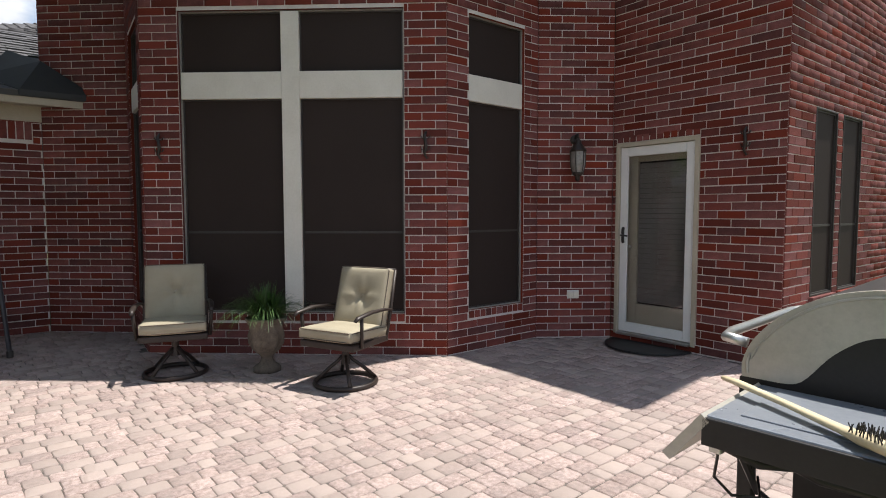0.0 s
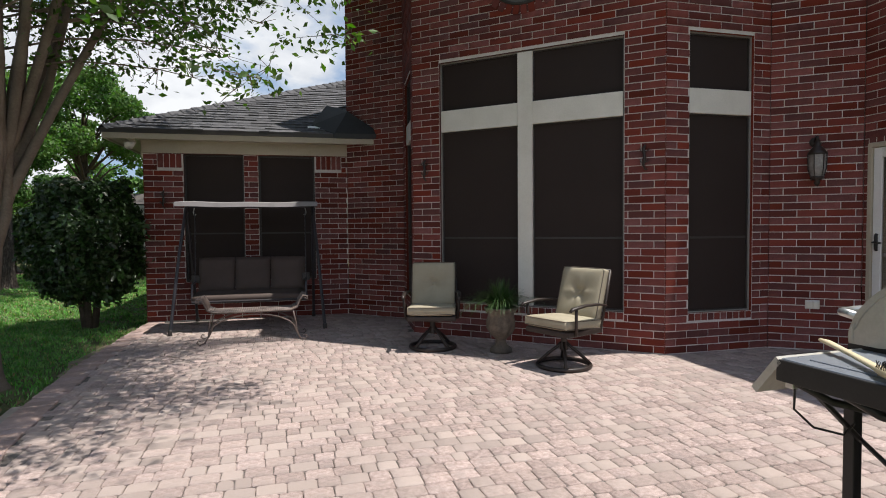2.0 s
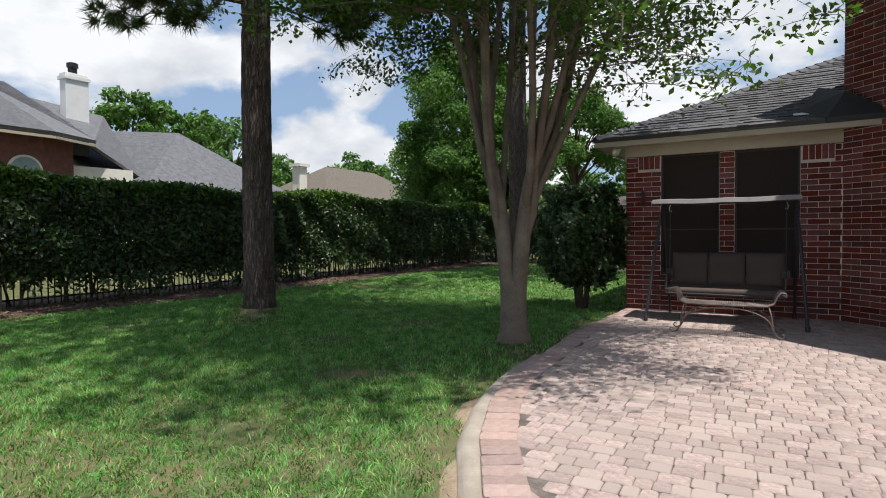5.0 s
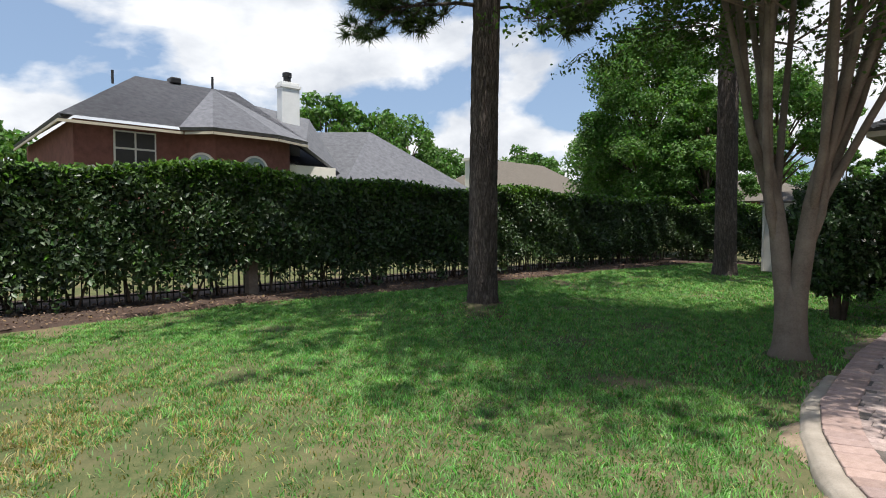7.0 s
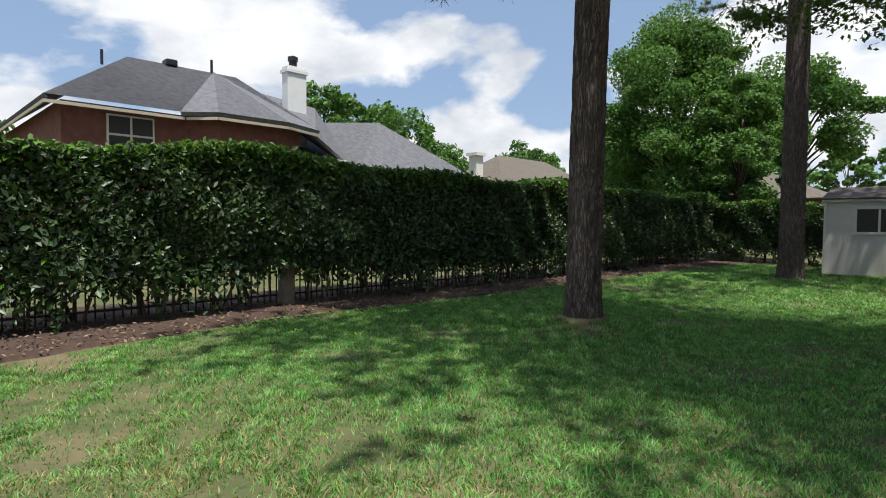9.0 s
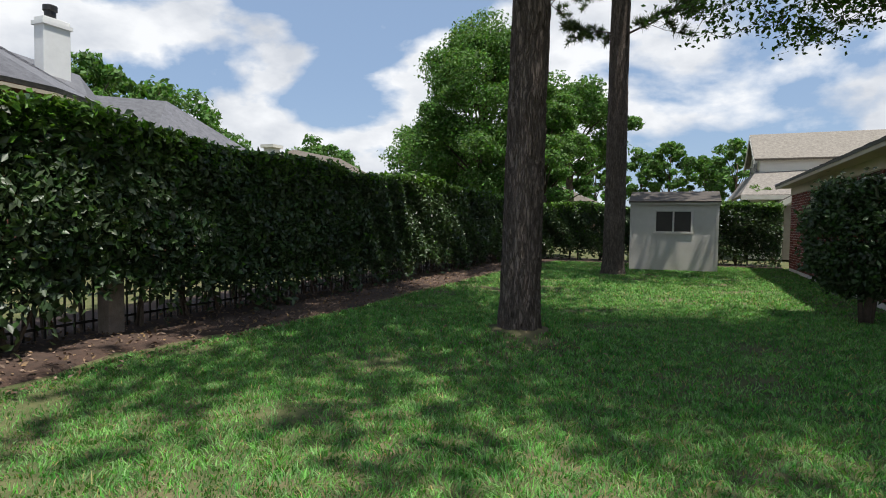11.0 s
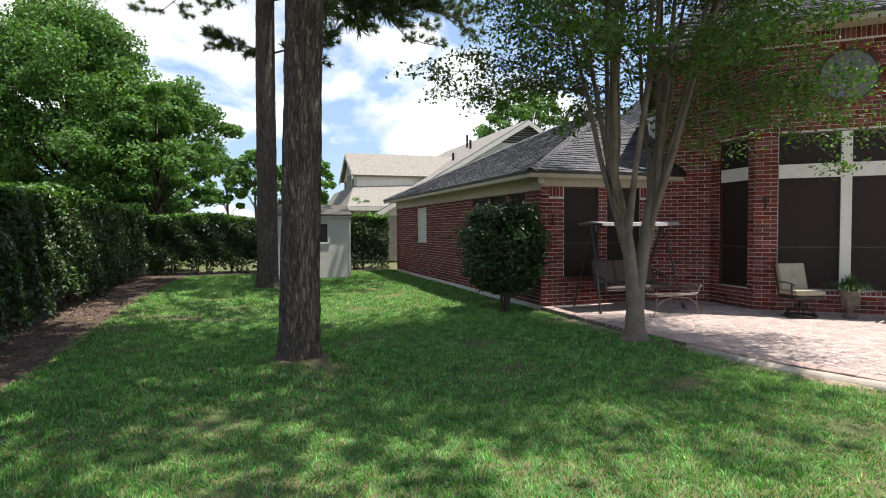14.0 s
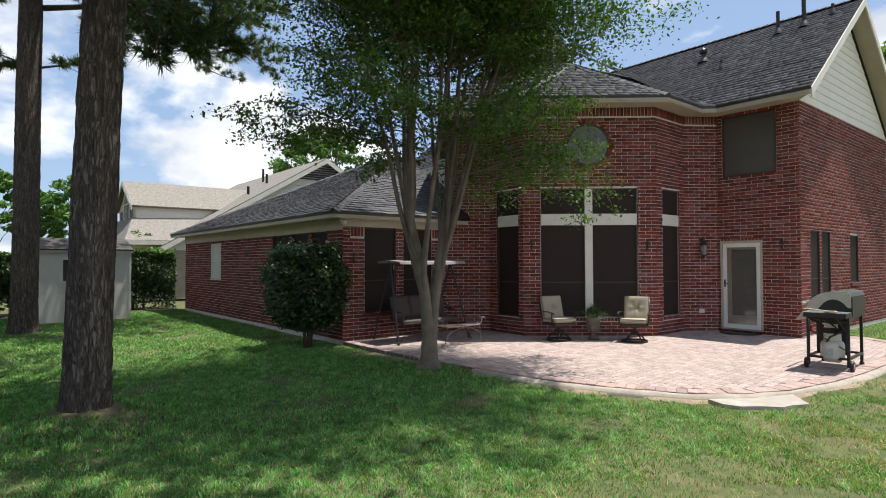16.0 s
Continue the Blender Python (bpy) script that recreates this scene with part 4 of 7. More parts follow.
def mulch_bed():
    edge = [(-9.75, -14), (-9.8, -4), (-9.9, -1.2), (-10.35, 0.7), (-10.7, 2.4), (-10.45, 3.7), (-10.35, 6.4), (-10.35, 9), (-10.4, 12), (-10.3, 17), (-9.9, 19.7), (-8.6, 20.1), (-2.6, 19.9)]
    poly = edge + [(-2.6, 21.8), (-13.5, 21.8), (-13.5, -14)]
    r = random.Random(8)
    ragged = []
    for (xa, ya), (xb, yb) in zip(poly, poly[1:] + poly[:1]):
        k = max(1, int(math.hypot(xb - xa, yb - ya) / 0.22))
        ragged += [(xa + (xb - xa) * i / k + r.uniform(-0.07, 0.07), ya + (yb - ya) * i / k + r.uniform(-0.07, 0.07)) for i in range(k)]
    bm = bmesh.new()
    outer = [bm.verts.new((x, y, LAWN_Z - 0.07)) for x, y in ragged]
    c = Vector((-11.9, 9.0))
    inner = []
    for x, y in ragged:
        nx = x - 0.22 if x > -11 and y < 19 else x
        ny = y + 0.22 if y > 19 and y < 21 else y
        inner.append(bm.verts.new((nx, ny, LAWN_Z + 0.012 + r.uniform(-0.006, 0.01))))
    for i in range(len(outer)):
        j = (i + 1) % len(outer)
        bm.faces.new((outer[i], outer[j], inner[j], inner[i]))
    bm.faces.new(inner)
    bmesh.ops.triangulate(bm, faces=bm.faces[:])
    tagged(part("mulch_bed", bm, SOIL, smooth=True), "bed of dark brown mulch under the hedge", "flower bed", kind="structure")
    return poly


MULCH = mulch_bed()


def leaf_litter():
    """Dry leaves and chips on the mulch and round the trunks."""
    r = np.random.default_rng(17)
    n = 5200
    y = r.uniform(-3, 19.5, n)
    x = r.uniform(-12.3, -10.2, n)
    k = 420
    a, d = r.uniform(0, 6.283, k), np.abs(r.normal(0, 0.45, k)) + 0.2
    x = np.concatenate([x, -7.42 + d * np.cos(a), -2.95 + 0.7 * d * np.cos(a)])
    y = np.concatenate([y, 4.99 + d * np.sin(a), 4.65 + 0.7 * d * np.sin(a)])
    p = np.stack([x, y, np.full(len(x), LAWN_Z + 0.028)], 1)
    t = thing("leaf_litter", "scattered dry brown leaves on the mulch bed", "leaves")
    leaves("dry_leaf", p, 0.055, surface("dry_leaf", (0.10, 0.062, 0.035), (0.24, 0.16, 0.095), 3, 0.85, 0.0, 20, vary=0.4), t, r, up=2.5)


leaf_litter()


def pine(name, x, y, base, top_r, height, label, limbs_from, limbs, seed, reach=3.0, side=5, lean=(0.0, 0.0), low=(), needle=0.21, thick=0.014, per=44, bias=(0.0, 0.0)):
    """A furrowed trunk; limbs with side branches whose twigs end in brushes of long needles. low: (azimuth, height, length, droop) of the lowest limbs."""
    r = random.Random(seed)
    t = thing(name, label, "tree", (x, y, LAWN_Z))
    bm = bmesh.new()
    seg, rows = (56, []) if base > 0.22 else (12, [])
    nz = 260 if base > 0.22 else 30
    for i in range(nz + 1):
        h = height * (i / nz) ** 1.5
        rad = base + (top_r - base) * min(1, h / 12) + (0.10 * base / 0.28) * math.exp(-h / 0.25)
        if h > 12:
            rad *= max(0.15, 1 - (h - 12) / (height - 11.5))
        ox, oy = 0.05 * math.sin(h * 0.35 + seed), 0.05 * math.cos(h * 0.3 + seed)
        ox -= 0.05 * math.sin(seed)
        oy -= 0.05 * math.cos(seed)
        ox += lean[0] * h
        oy += lean[1] * h
        row = []
        for k in range(seg):
            an = 2 * math.pi * k / seg
            c = Vector((math.cos(an) * 5.5, math.sin(an) * 5.5, h * 2.1 + seed))
            c.x += 0.6 * noise.noise(Vector((h * 1.5, an * 2, seed)))
            ridge = 1 - abs(noise.noise(c)) * 2.4
            plate = noise.noise(Vector((c.x * 1.4, c.y * 1.4, h * 6.0)))
            q = rad + 0.020 * (min(0.75, ridge) - 0.4) + 0.008 * plate
            row.append(bm.verts.new((ox + q * math.cos(an), oy + q * math.sin(an), h - 0.1)))
        rows.append(row)
    for a, b in zip(rows, rows[1:]):
        for k in range(seg):
            bm.faces.new((a[k], a[(k + 1) % seg], b[(k + 1) % seg], b[k]))
    bm.faces.new(rows[-1])
    part("trunk", bm, BARK_PINE, t, "furrowed grey-brown bark", smooth=True)
    spec = list(low)
    for i in range(limbs):
        u = i / limbs
        h = limbs_from + (height - limbs_from) * u ** 0.9
        L = reach * (0.72 + 0.5 * math.sin(math.pi * min(1, u * 1.25 + 0.15))) * (1 - 0.5 * u) * r.uniform(0.7, 1.15)
        a = i * 2.4 + r.uniform(-0.4, 0.4)
        spec.append((a, h, L * (1 + bias[1] * math.cos(a - bias[0])), r.uniform(0.0, 0.22)))
    ends, ways = [], []
    for a, h, L, droop in spec:
        start = Vector((lean[0] * h, lean[1] * h, h))
        p = [start]
        for s in (0.25, 0.5, 0.75, 1.0):
            p.append(start + Vector((math.cos(a + 0.25 * s) * L * s, math.sin(a + 0.25 * s) * L * s, L * (0.28 * s - (0.3 + droop) * s * s) + r.uniform(-0.04, 0.04) * L)))
        bm = bmesh.new()
        w = 0.014 + 0.011 * L
        tube(bm, p, [w, w * 0.8, w * 0.6, w * 0.42, w * 0.2], 6)
        count = max(4, int(side * (0.5 + L / 5)))
        for q in range(count):
            s = 0.22 + 0.78 * (q + r.random()) / count
            k = min(3, int(s * 4))
            c = p[k].lerp(p[k + 1], min(1.0, s * 4 - k))
            b = a + (1 if q % 2 else -1) * r.uniform(0.4, 1.2)
            m = (0.32 * L + 0.3) * r.uniform(0.6, 1.1) * (1.15 - 0.5 * s)
            e = c + Vector((math.cos(b) * m, math.sin(b) * m, m * r.uniform(-0.32, 0.22)))
            tube(bm, [c, (c + e) / 2 + Vector((0, 0, -0.05 * m)), e], [w * 0.32, w * 0.22, w * 0.12], 4)
            for j in range(6):
                f0 = c.lerp(e, 0.3 + 0.14 * j)
                g = b + (1 if j % 2 else -1) * r.uniform(0.3, 1.1)
                d = Vector((math.cos(g), math.sin(g), r.uniform(-0.1, 0.75))).normalized()
                f1 = f0 + d * r.uniform(0.12, 0.34) * (0.5 + needle / 0.42)
                tube(bm, [f0, f1], [0.008, 0.005], 3)
                ends.append(f1)
                ways.append(d)
            ends.append(e)
            ways.append((e - c).normalized())
        ends.append(p[-1])
        ways.append((p[-1] - p[-2]).normalized())
        part("limb", bm, BARK_PINE, t, smooth=True)
    g = np.random.default_rng(seed)
    c = np.repeat(np.array([tuple(v) for v in ends]), per, 0)
    w = np.repeat(np.array([tuple(v) for v in ways]), per, 0)
    o = c - w * g.uniform(0, 0.6, (len(c), 1)) * needle
    d = g.normal(size=o.shape)
    d /= np.linalg.norm(d, axis=1)[:, None]
    d += w * 0.85 + np.array([0, 0, 0.12])
    d /= np.linalg.norm(d, axis=1)[:, None]
    s = np.cross(d, g.normal(size=o.shape))
    s /= np.linalg.norm(s, axis=1)[:, None]
    L = g.uniform(0.7, 1.2, (len(o), 1)) * needle
    v = np.stack([o - s * thick / 2, o + s * thick / 2, o + d * L], 1).reshape(-1, 3)
    array_mesh("needles", v, np.arange(len(v)).reshape(-1, 3), PINE_LEAF, t, kind="stuff")
    return t


pine("pine_tree", -7.43, 5.01, 0.228, 0.178, 16, "tall pine with a straight furrowed grey-brown trunk", 6.8, 48, 3, reach=5.0, side=9, lean=(0.04, -0.03), bias=(-0.3, 0.3), thick=0.02, per=56, low=((3.95, 4.75, 1.9, 0.22), (3.6, 5.0, 1.7, 0.3), (4.3, 5.2, 1.8, 0.3), (0.7, 4.7, 1.3, 0.25), (1.1, 5.2, 1.7, 0.3), (0.3, 5.0, 1.5, 0.3), (2.3, 6.2, 2.1, 0.2), (5.5, 6.3, 2.4, 0.2)))
pine("pine_tree", -7.44, 15.04, 0.285, 0.225, 15.5, "tall pine with feathery limbs beside the shed", 8.6, 26, 8, reach=4.6, side=9, lean=(0.02, -0.02), low=((-0.45, 6.5, 1.7, -0.35), (2.7, 6.5, 1.3, -0.4), (-0.3, 8.0, 5.6, 0.0), (0.2, 8.5, 5.2, 0.1), (-0.9, 8.6, 4.6, 0.1), (-0.1, 9.2, 5.6, 0.12), (-0.55, 9.6, 5.2, 0.2), (-0.2, 10.3, 5.4, 0.2), (3.4, 8.3, 3.8, 0.1), (3.0, 9.2, 3.6, 0.2)), thick=0.026, per=56)


def pine_mound(x, y, tall):
    """Roots lift the turf round a pine."""
    bm = bmesh.new()
    rows = []
    for k in range(10):
        d = 0.12 + 0.12 * k
        rows.append([bm.verts.new((x + d * math.cos(q * math.pi / 18), y + d * math.sin(q * math.pi / 18), LAWN_Z + tall * math.exp(-d * d / 0.35) - 0.03 * (d / 1.2) ** 2 - 0.03 + 0.012 * noise.noise(Vector((d * math.cos(q * math.pi / 18) * 5, d * math.sin(q * math.pi / 18) * 5, 3))))) for q in range(36)])
    for a, b in zip(rows, rows[1:]):
        for k in range(36):
            bm.faces.new((a[k], b[k], b[(k + 1) % 36], a[(k + 1) % 36]))
    tagged(part("soil_mound", bm, LAWN, smooth=True), "low swell of turf and soil round a pine", "soil", kind="structure")


pine_mound(-7.43, 5.01, PINE_RISE)


def crepe_myrtle(x, y):
    """Two joined trunks that split into many steep stems; a wide light crown well above the ground."""
    r = random.Random(12)
    t = thing("crepe_myrtle", "multi-stemmed crepe myrtle with smooth pale bark and a spreading crown", "tree", (x, y, 0.01))
    g = np.random.default_rng(7)
    tips = []
    twigs = bmesh.new()
    bm = bmesh.new()
    tube(bm, [(0, 0, -0.1), (0, 0, 0.02), (0, 0, 0.12), (0, 0, 0.35), (0, 0, 0.58), (0, 0, 0.78)], [0.24, 0.19, 0.14, 0.112, 0.1, 0.05], 20)

    def trunk_at(s, z):
        k = max(0.0, z - 0.55)
        return Vector((s * (0.05 + 0.09 * k + 0.04 * k * k) + 0.012 * math.sin(z * 2.1 + s) * min(1, k), s * 0.015 + 0.03 * math.sin(z * 1.7 + 2 * s) * min(1, k), z))

    for s in (-1, 1):
        zs = (-0.1, 0.02, 0.15, 0.4, 0.65, 0.9, 1.2, 1.5, 1.8, 2.1, 2.4)
        tube(bm, [trunk_at(s, z) for z in zs], [0.17, 0.13, 0.105, 0.092, 0.09, 0.09, 0.086, 0.078, 0.064, 0.05, 0.04], 18)
    for v in bm.verts:
        an = math.atan2(v.co.y, v.co.x)
        k = 1 + 0.06 * math.sin(an * 3 + v.co.z) * max(0.0, 1 - v.co.z / 0.7)
        v.co.x *= k
        v.co.y *= k
    part("trunk", bm, BARK_CREPE, t, "smooth pale forked trunk", smooth=True)
    heads = []
    n = 18
    for i in range(n):
        a = 2 * math.pi * i / n + r.uniform(-0.2, 0.2)
        s = -1 if math.cos(a) < 0 else 1
        lean = r.uniform(0.55, 1.15) if i % 3 else r.uniform(0.12, 0.5)
        zb = 0.92 + 0.17 * (i % 6)
        b0 = trunk_at(s, zb)
        c0 = trunk_at(s, zb + 0.5) if zb < 1.9 else trunk_at(s, 2.4)
        p = [b0, c0 + Vector((0.095 * math.cos(a), 0.095 * math.sin(a), 0))]
        pos = p[-1].copy()
        h = pos.z
        top = 6.9 + r.uniform(-0.4, 0.6)
        step = (top - h) / 6
        for k in range(6):
            h += step * r.uniform(0.85, 1.15)
            pos = Vector((pos.x + 0.045 + lean * 0.23 * math.cos(a) + r.uniform(-0.06, 0.06), pos.y - 0.03 + lean * 0.23 * math.sin(a) + r.uniform(-0.06, 0.06), h))
            p.append(pos)
        part("stem", tube(bmesh.new(), p, [0.044, 0.041, 0.035, 0.030, 0.025, 0.019, 0.013, 0.007], 10), BARK_CREPE, t, smooth=True)
        heads.append((a, p))

    def spray(c, b, L, rise, droop, clusters, rad):
        L *= 1 + 0.08 * math.cos(b + 0.7)
        q = [c]
        marks = (0.4, 0.75, 1.0) if L < 1.7 else (0.25, 0.45, 0.62, 0.8, 1.0)
        for s in marks:
            q.append(c + Vector((math.cos(b) * L * s + r.uniform(-0.06, 0.06), math.sin(b) * L * s + r.uniform(-0.06, 0.06), rise * L * s - droop * s * s * L)))
        tube(twigs, q, [rad * (1 - 0.9 * k / len(marks)) for k in range(len(q))], 4)
        for s in range(1, len(q)):
            for _ in range(clusters):
                e = q[s] + Vector((r.gauss(0, 0.15), r.gauss(0, 0.15), r.gauss(0, 0.09)))
                tube(twigs, [q[s], e], [0.005, 0.002], 3)
                tips.append(e)

    for a, p in heads:
        east = math.cos(a) > 0.35
        for k in range(3, 8):
            for _ in range((2 if east else 3) if k < 5 else 8):
                b = a + r.uniform(-1.2, 1.2) if k < 5 else r.uniform(0, 6.283)
                L = r.uniform(0.7, 1.2 if east else 1.5) if k < 5 else r.uniform(0.8, 2.3 - 0.35 * math.cos(b) + (0.9 if math.sin(b) > 0 else 0.75) * abs(math.sin(b)))
                spray(p[k], b, L, r.uniform(0.25, 0.8), 0.3, 2 if k < 5 else 3, 0.013)
    # long low boughs with drooping ends: towards the house, the lawn and the wing
    for a, z, L, rise, fall in ((-0.78, 2.9, 2.3, 0.5, 0.75), (-0.6, 3.2, 1.8, 0.5, 0.6), (-0.45, 3.7, 2.6, 0.4, 0.75), (0.05, 2.9, 1.45, 0.42, 0.45), (0.5, 3.1, 1.3, 0.4, 0.4), (2.2, 3.4, 2.2, 0.4, 0.4), (2.9, 3.4, 2.6, 0.4, 0.42), (-2.4, 3.4, 2.4, 0.4, 0.4), (-1.5, 3.3, 2.3, 0.4, 0.4), (1.3, 3.2, 2.0, 0.4, 0.4)):
        c = Vector((0.3 * math.cos(a), 0.3 * math.sin(a), z))
        for k in range(3):
            spray(c + Vector((math.cos(a), math.sin(a), 0.25)) * (L * 0.25 * k), a + r.uniform(-0.35, 0.35), L * (0.95 - 0.22 * k), rise, fall, 4, 0.013)
    for b, z, L in ((0.12, 2.75, 1.95), (0.32, 2.6, 1.75), (-0.1, 3.0, 1.9)):
        spray(Vector((0.25, 0.02, z)), b, L, 0.32, 0.30, 5, 0.012)
    part("branchwork", twigs, BARK_CREPE, t)["kind"] = "stuff"
    c = np.array([tuple(v) for v in tips])
    many = np.where(c[:, 2] < 4.7, np.where((c[:, 0] > 0.5) & (c[:, 1] > -0.3), 7, 24), 27)
    many = np.where((c[:, 1] < -1.2) & (c[:, 2] > 4.2), many * 2, many)
    o = np.repeat(c, many, 0)
    o = o + g.normal(0, 1, o.shape) * np.where(o[:, 2:] < 4.7, np.array([0.10, 0.10, 0.055]), np.array([0.2, 0.2, 0.1]))
    leaves("crown", o, 0.066, CREPE_LEAF, t, g, up=0.8, ratio=0.55)
    return t


crepe_myrtle(-2.92, 4.68)


def shrub(x, y, rx, ry, z0, z1, count, seed, turn):
    r = np.random.default_rng(seed)
    t = thing("shrub", "dense dark green rounded shrub on several bare stems by the wall", "shrub", (x, y, LAWN_Z))
    d = r.normal(size=(count, 3))
    d /= np.linalg.norm(d, axis=1)[:, None]
    lump = 1 + 0.10 * np.sin(d[:, 0] * 5 + seed) * np.cos(d[:, 1] * 6) + 0.07 * np.sin(d[:, 2] * 9)
    lump += 0.09 * np.sin(d[:, 0] * 11 + d[:, 2] * 7) * np.sin(d[:, 1] * 13 + 2)
    rad = (1 - np.abs(r.normal(0, 0.16, count)) + np.where(r.random(count) < 0.12, r.uniform(0, 0.16, count), 0)) * lump
    sq = np.sign(d) * np.abs(d) ** 0.72
    p = sq * rad[:, None] * np.array([rx, ry, (z1 - z0) / 2])
    p[:, 2] += (z0 + z1) / 2
    low = p[:, 2] < z0 + 0.35
    p[low, :2] *= 0.8
    ca, sa = math.cos(turn), math.sin(turn)
    p = np.stack([p[:, 0] * ca - p[:, 1] * sa, p[:, 0] * sa + p[:, 1] * ca, p[:, 2]], 1)
    keep = ~((p[:, 0] + x > -2.56) & (p[:, 1] + y > 8.04))
    p, d = p[keep], d[keep]
    leaves("foliage", p, 0.085, BUSH_LEAF, t, r, normals=d)
    q = random.Random(seed)
    for i in range(7):
        a = q.uniform(0, 6.28)
        part("stem", tube(bmesh.new(), [(0.06 * math.cos(a), 0.06 * math.sin(a), -0.05), (0.12 * math.cos(a), 0.12 * math.sin(a), 0.4), (0.45 * math.cos(a), 0.45 * math.sin(a), 1.2)], [0.04, 0.03, 0.015], 7), TWIG, t, smooth=True)


shrub(-3.27, 8.2, 0.80, 0.60, 0.34, 2.0, 20000, 5, radians(-37))


def broadleaf(name, x, y, height, spread, label, clumps, per, leaf, material, seed, low=0.25, trunk=0.3):
    """A tree whose crown is many billows of leaves on forking limbs; each billow is dense outside and above, with gaps between."""
    r = random.Random(seed)
    g = np.random.default_rng(seed)
    t = thing(name, label, "tree", (x, y, LAWN_Z))
    bm = bmesh.new()
    tube(bm, [(0, 0, -0.2), (0.1, 0, height * 0.2), (0.0, 0.2, height * 0.45), (0.1, 0.1, height * 0.8)], [trunk * 1.3, trunk, trunk * 0.7, trunk * 0.2], 10)
    cs = []
    for i in range(clumps):
        u = (i + r.random()) / clumps
        h = height * (low + (0.94 - low) * u)
        env = (math.sin(math.pi * min(1, 0.16 + 0.80 * u)) ** 0.55) * (1 + 0.16 * math.sin(3 * i * 2.399 + seed))
        a = i * 2.399 + r.uniform(-0.5, 0.5)
        q = spread * env * 0.86 * math.sqrt(r.uniform(0.22, 1))
        c = Vector((q * math.cos(a), q * math.sin(a), h + r.uniform(-0.04, 0.04) * height))
        cs.append(c)
        if i % 3 == 0:
            tube(bm, [(0.05, 0.1, h * 0.62), (c.x * 0.5, c.y * 0.5, h * 0.86), tuple(c)], [trunk * 0.28, trunk * 0.16, 0.02], 5)
    part("trunk", bm, TWIG, t, smooth=True)
    c = np.array([tuple(v) for v in cs])
    size = g.uniform(0.6, 1.3, (len(c), 1)) * spread * 0.175
    d = g.normal(size=(len(c), per, 3))
    d[:, :, 2] += 0.25
    d /= np.linalg.norm(d, axis=2)[:, :, None]
    ruffle = 1 + 0.22 * np.sin(d[:, :, :1] * 7 + g.uniform(0, 6, (len(c), 1, 1))) * np.sin(d[:, :, 1:2] * 8 + d[:, :, 2:] * 5)
    shell = 1.06 - np.abs(g.normal(0, 0.3, (len(c), per, 1)))
    o = d * shell * ruffle * size[:, None] * np.array([1.15, 1.15, 0.8])
    leaves("crown", (c[:, None] + o).reshape(-1, 3), leaf, material, t, g, up=0.3, ratio=0.6, normals=d.reshape(-1, 3))
    return t


# ---- door ----
GLASS = bpy.data.materials.new("dark_glass")
GLASS.use_nodes = True
_g = GLASS.node_tree.nodes["Principled BSDF"]
_g.inputs["Base Color"].default_value = (0.97, 0.97, 0.97, 1)
_g.inputs["Roughness"].default_value = 0.03
_g.inputs["Transmission Weight"].default_value = 1.0
_g.inputs["IOR"].default_value = 1.45
# the unlit room's darkness, put into a colour
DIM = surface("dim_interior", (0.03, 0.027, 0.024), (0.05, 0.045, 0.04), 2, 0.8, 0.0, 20)


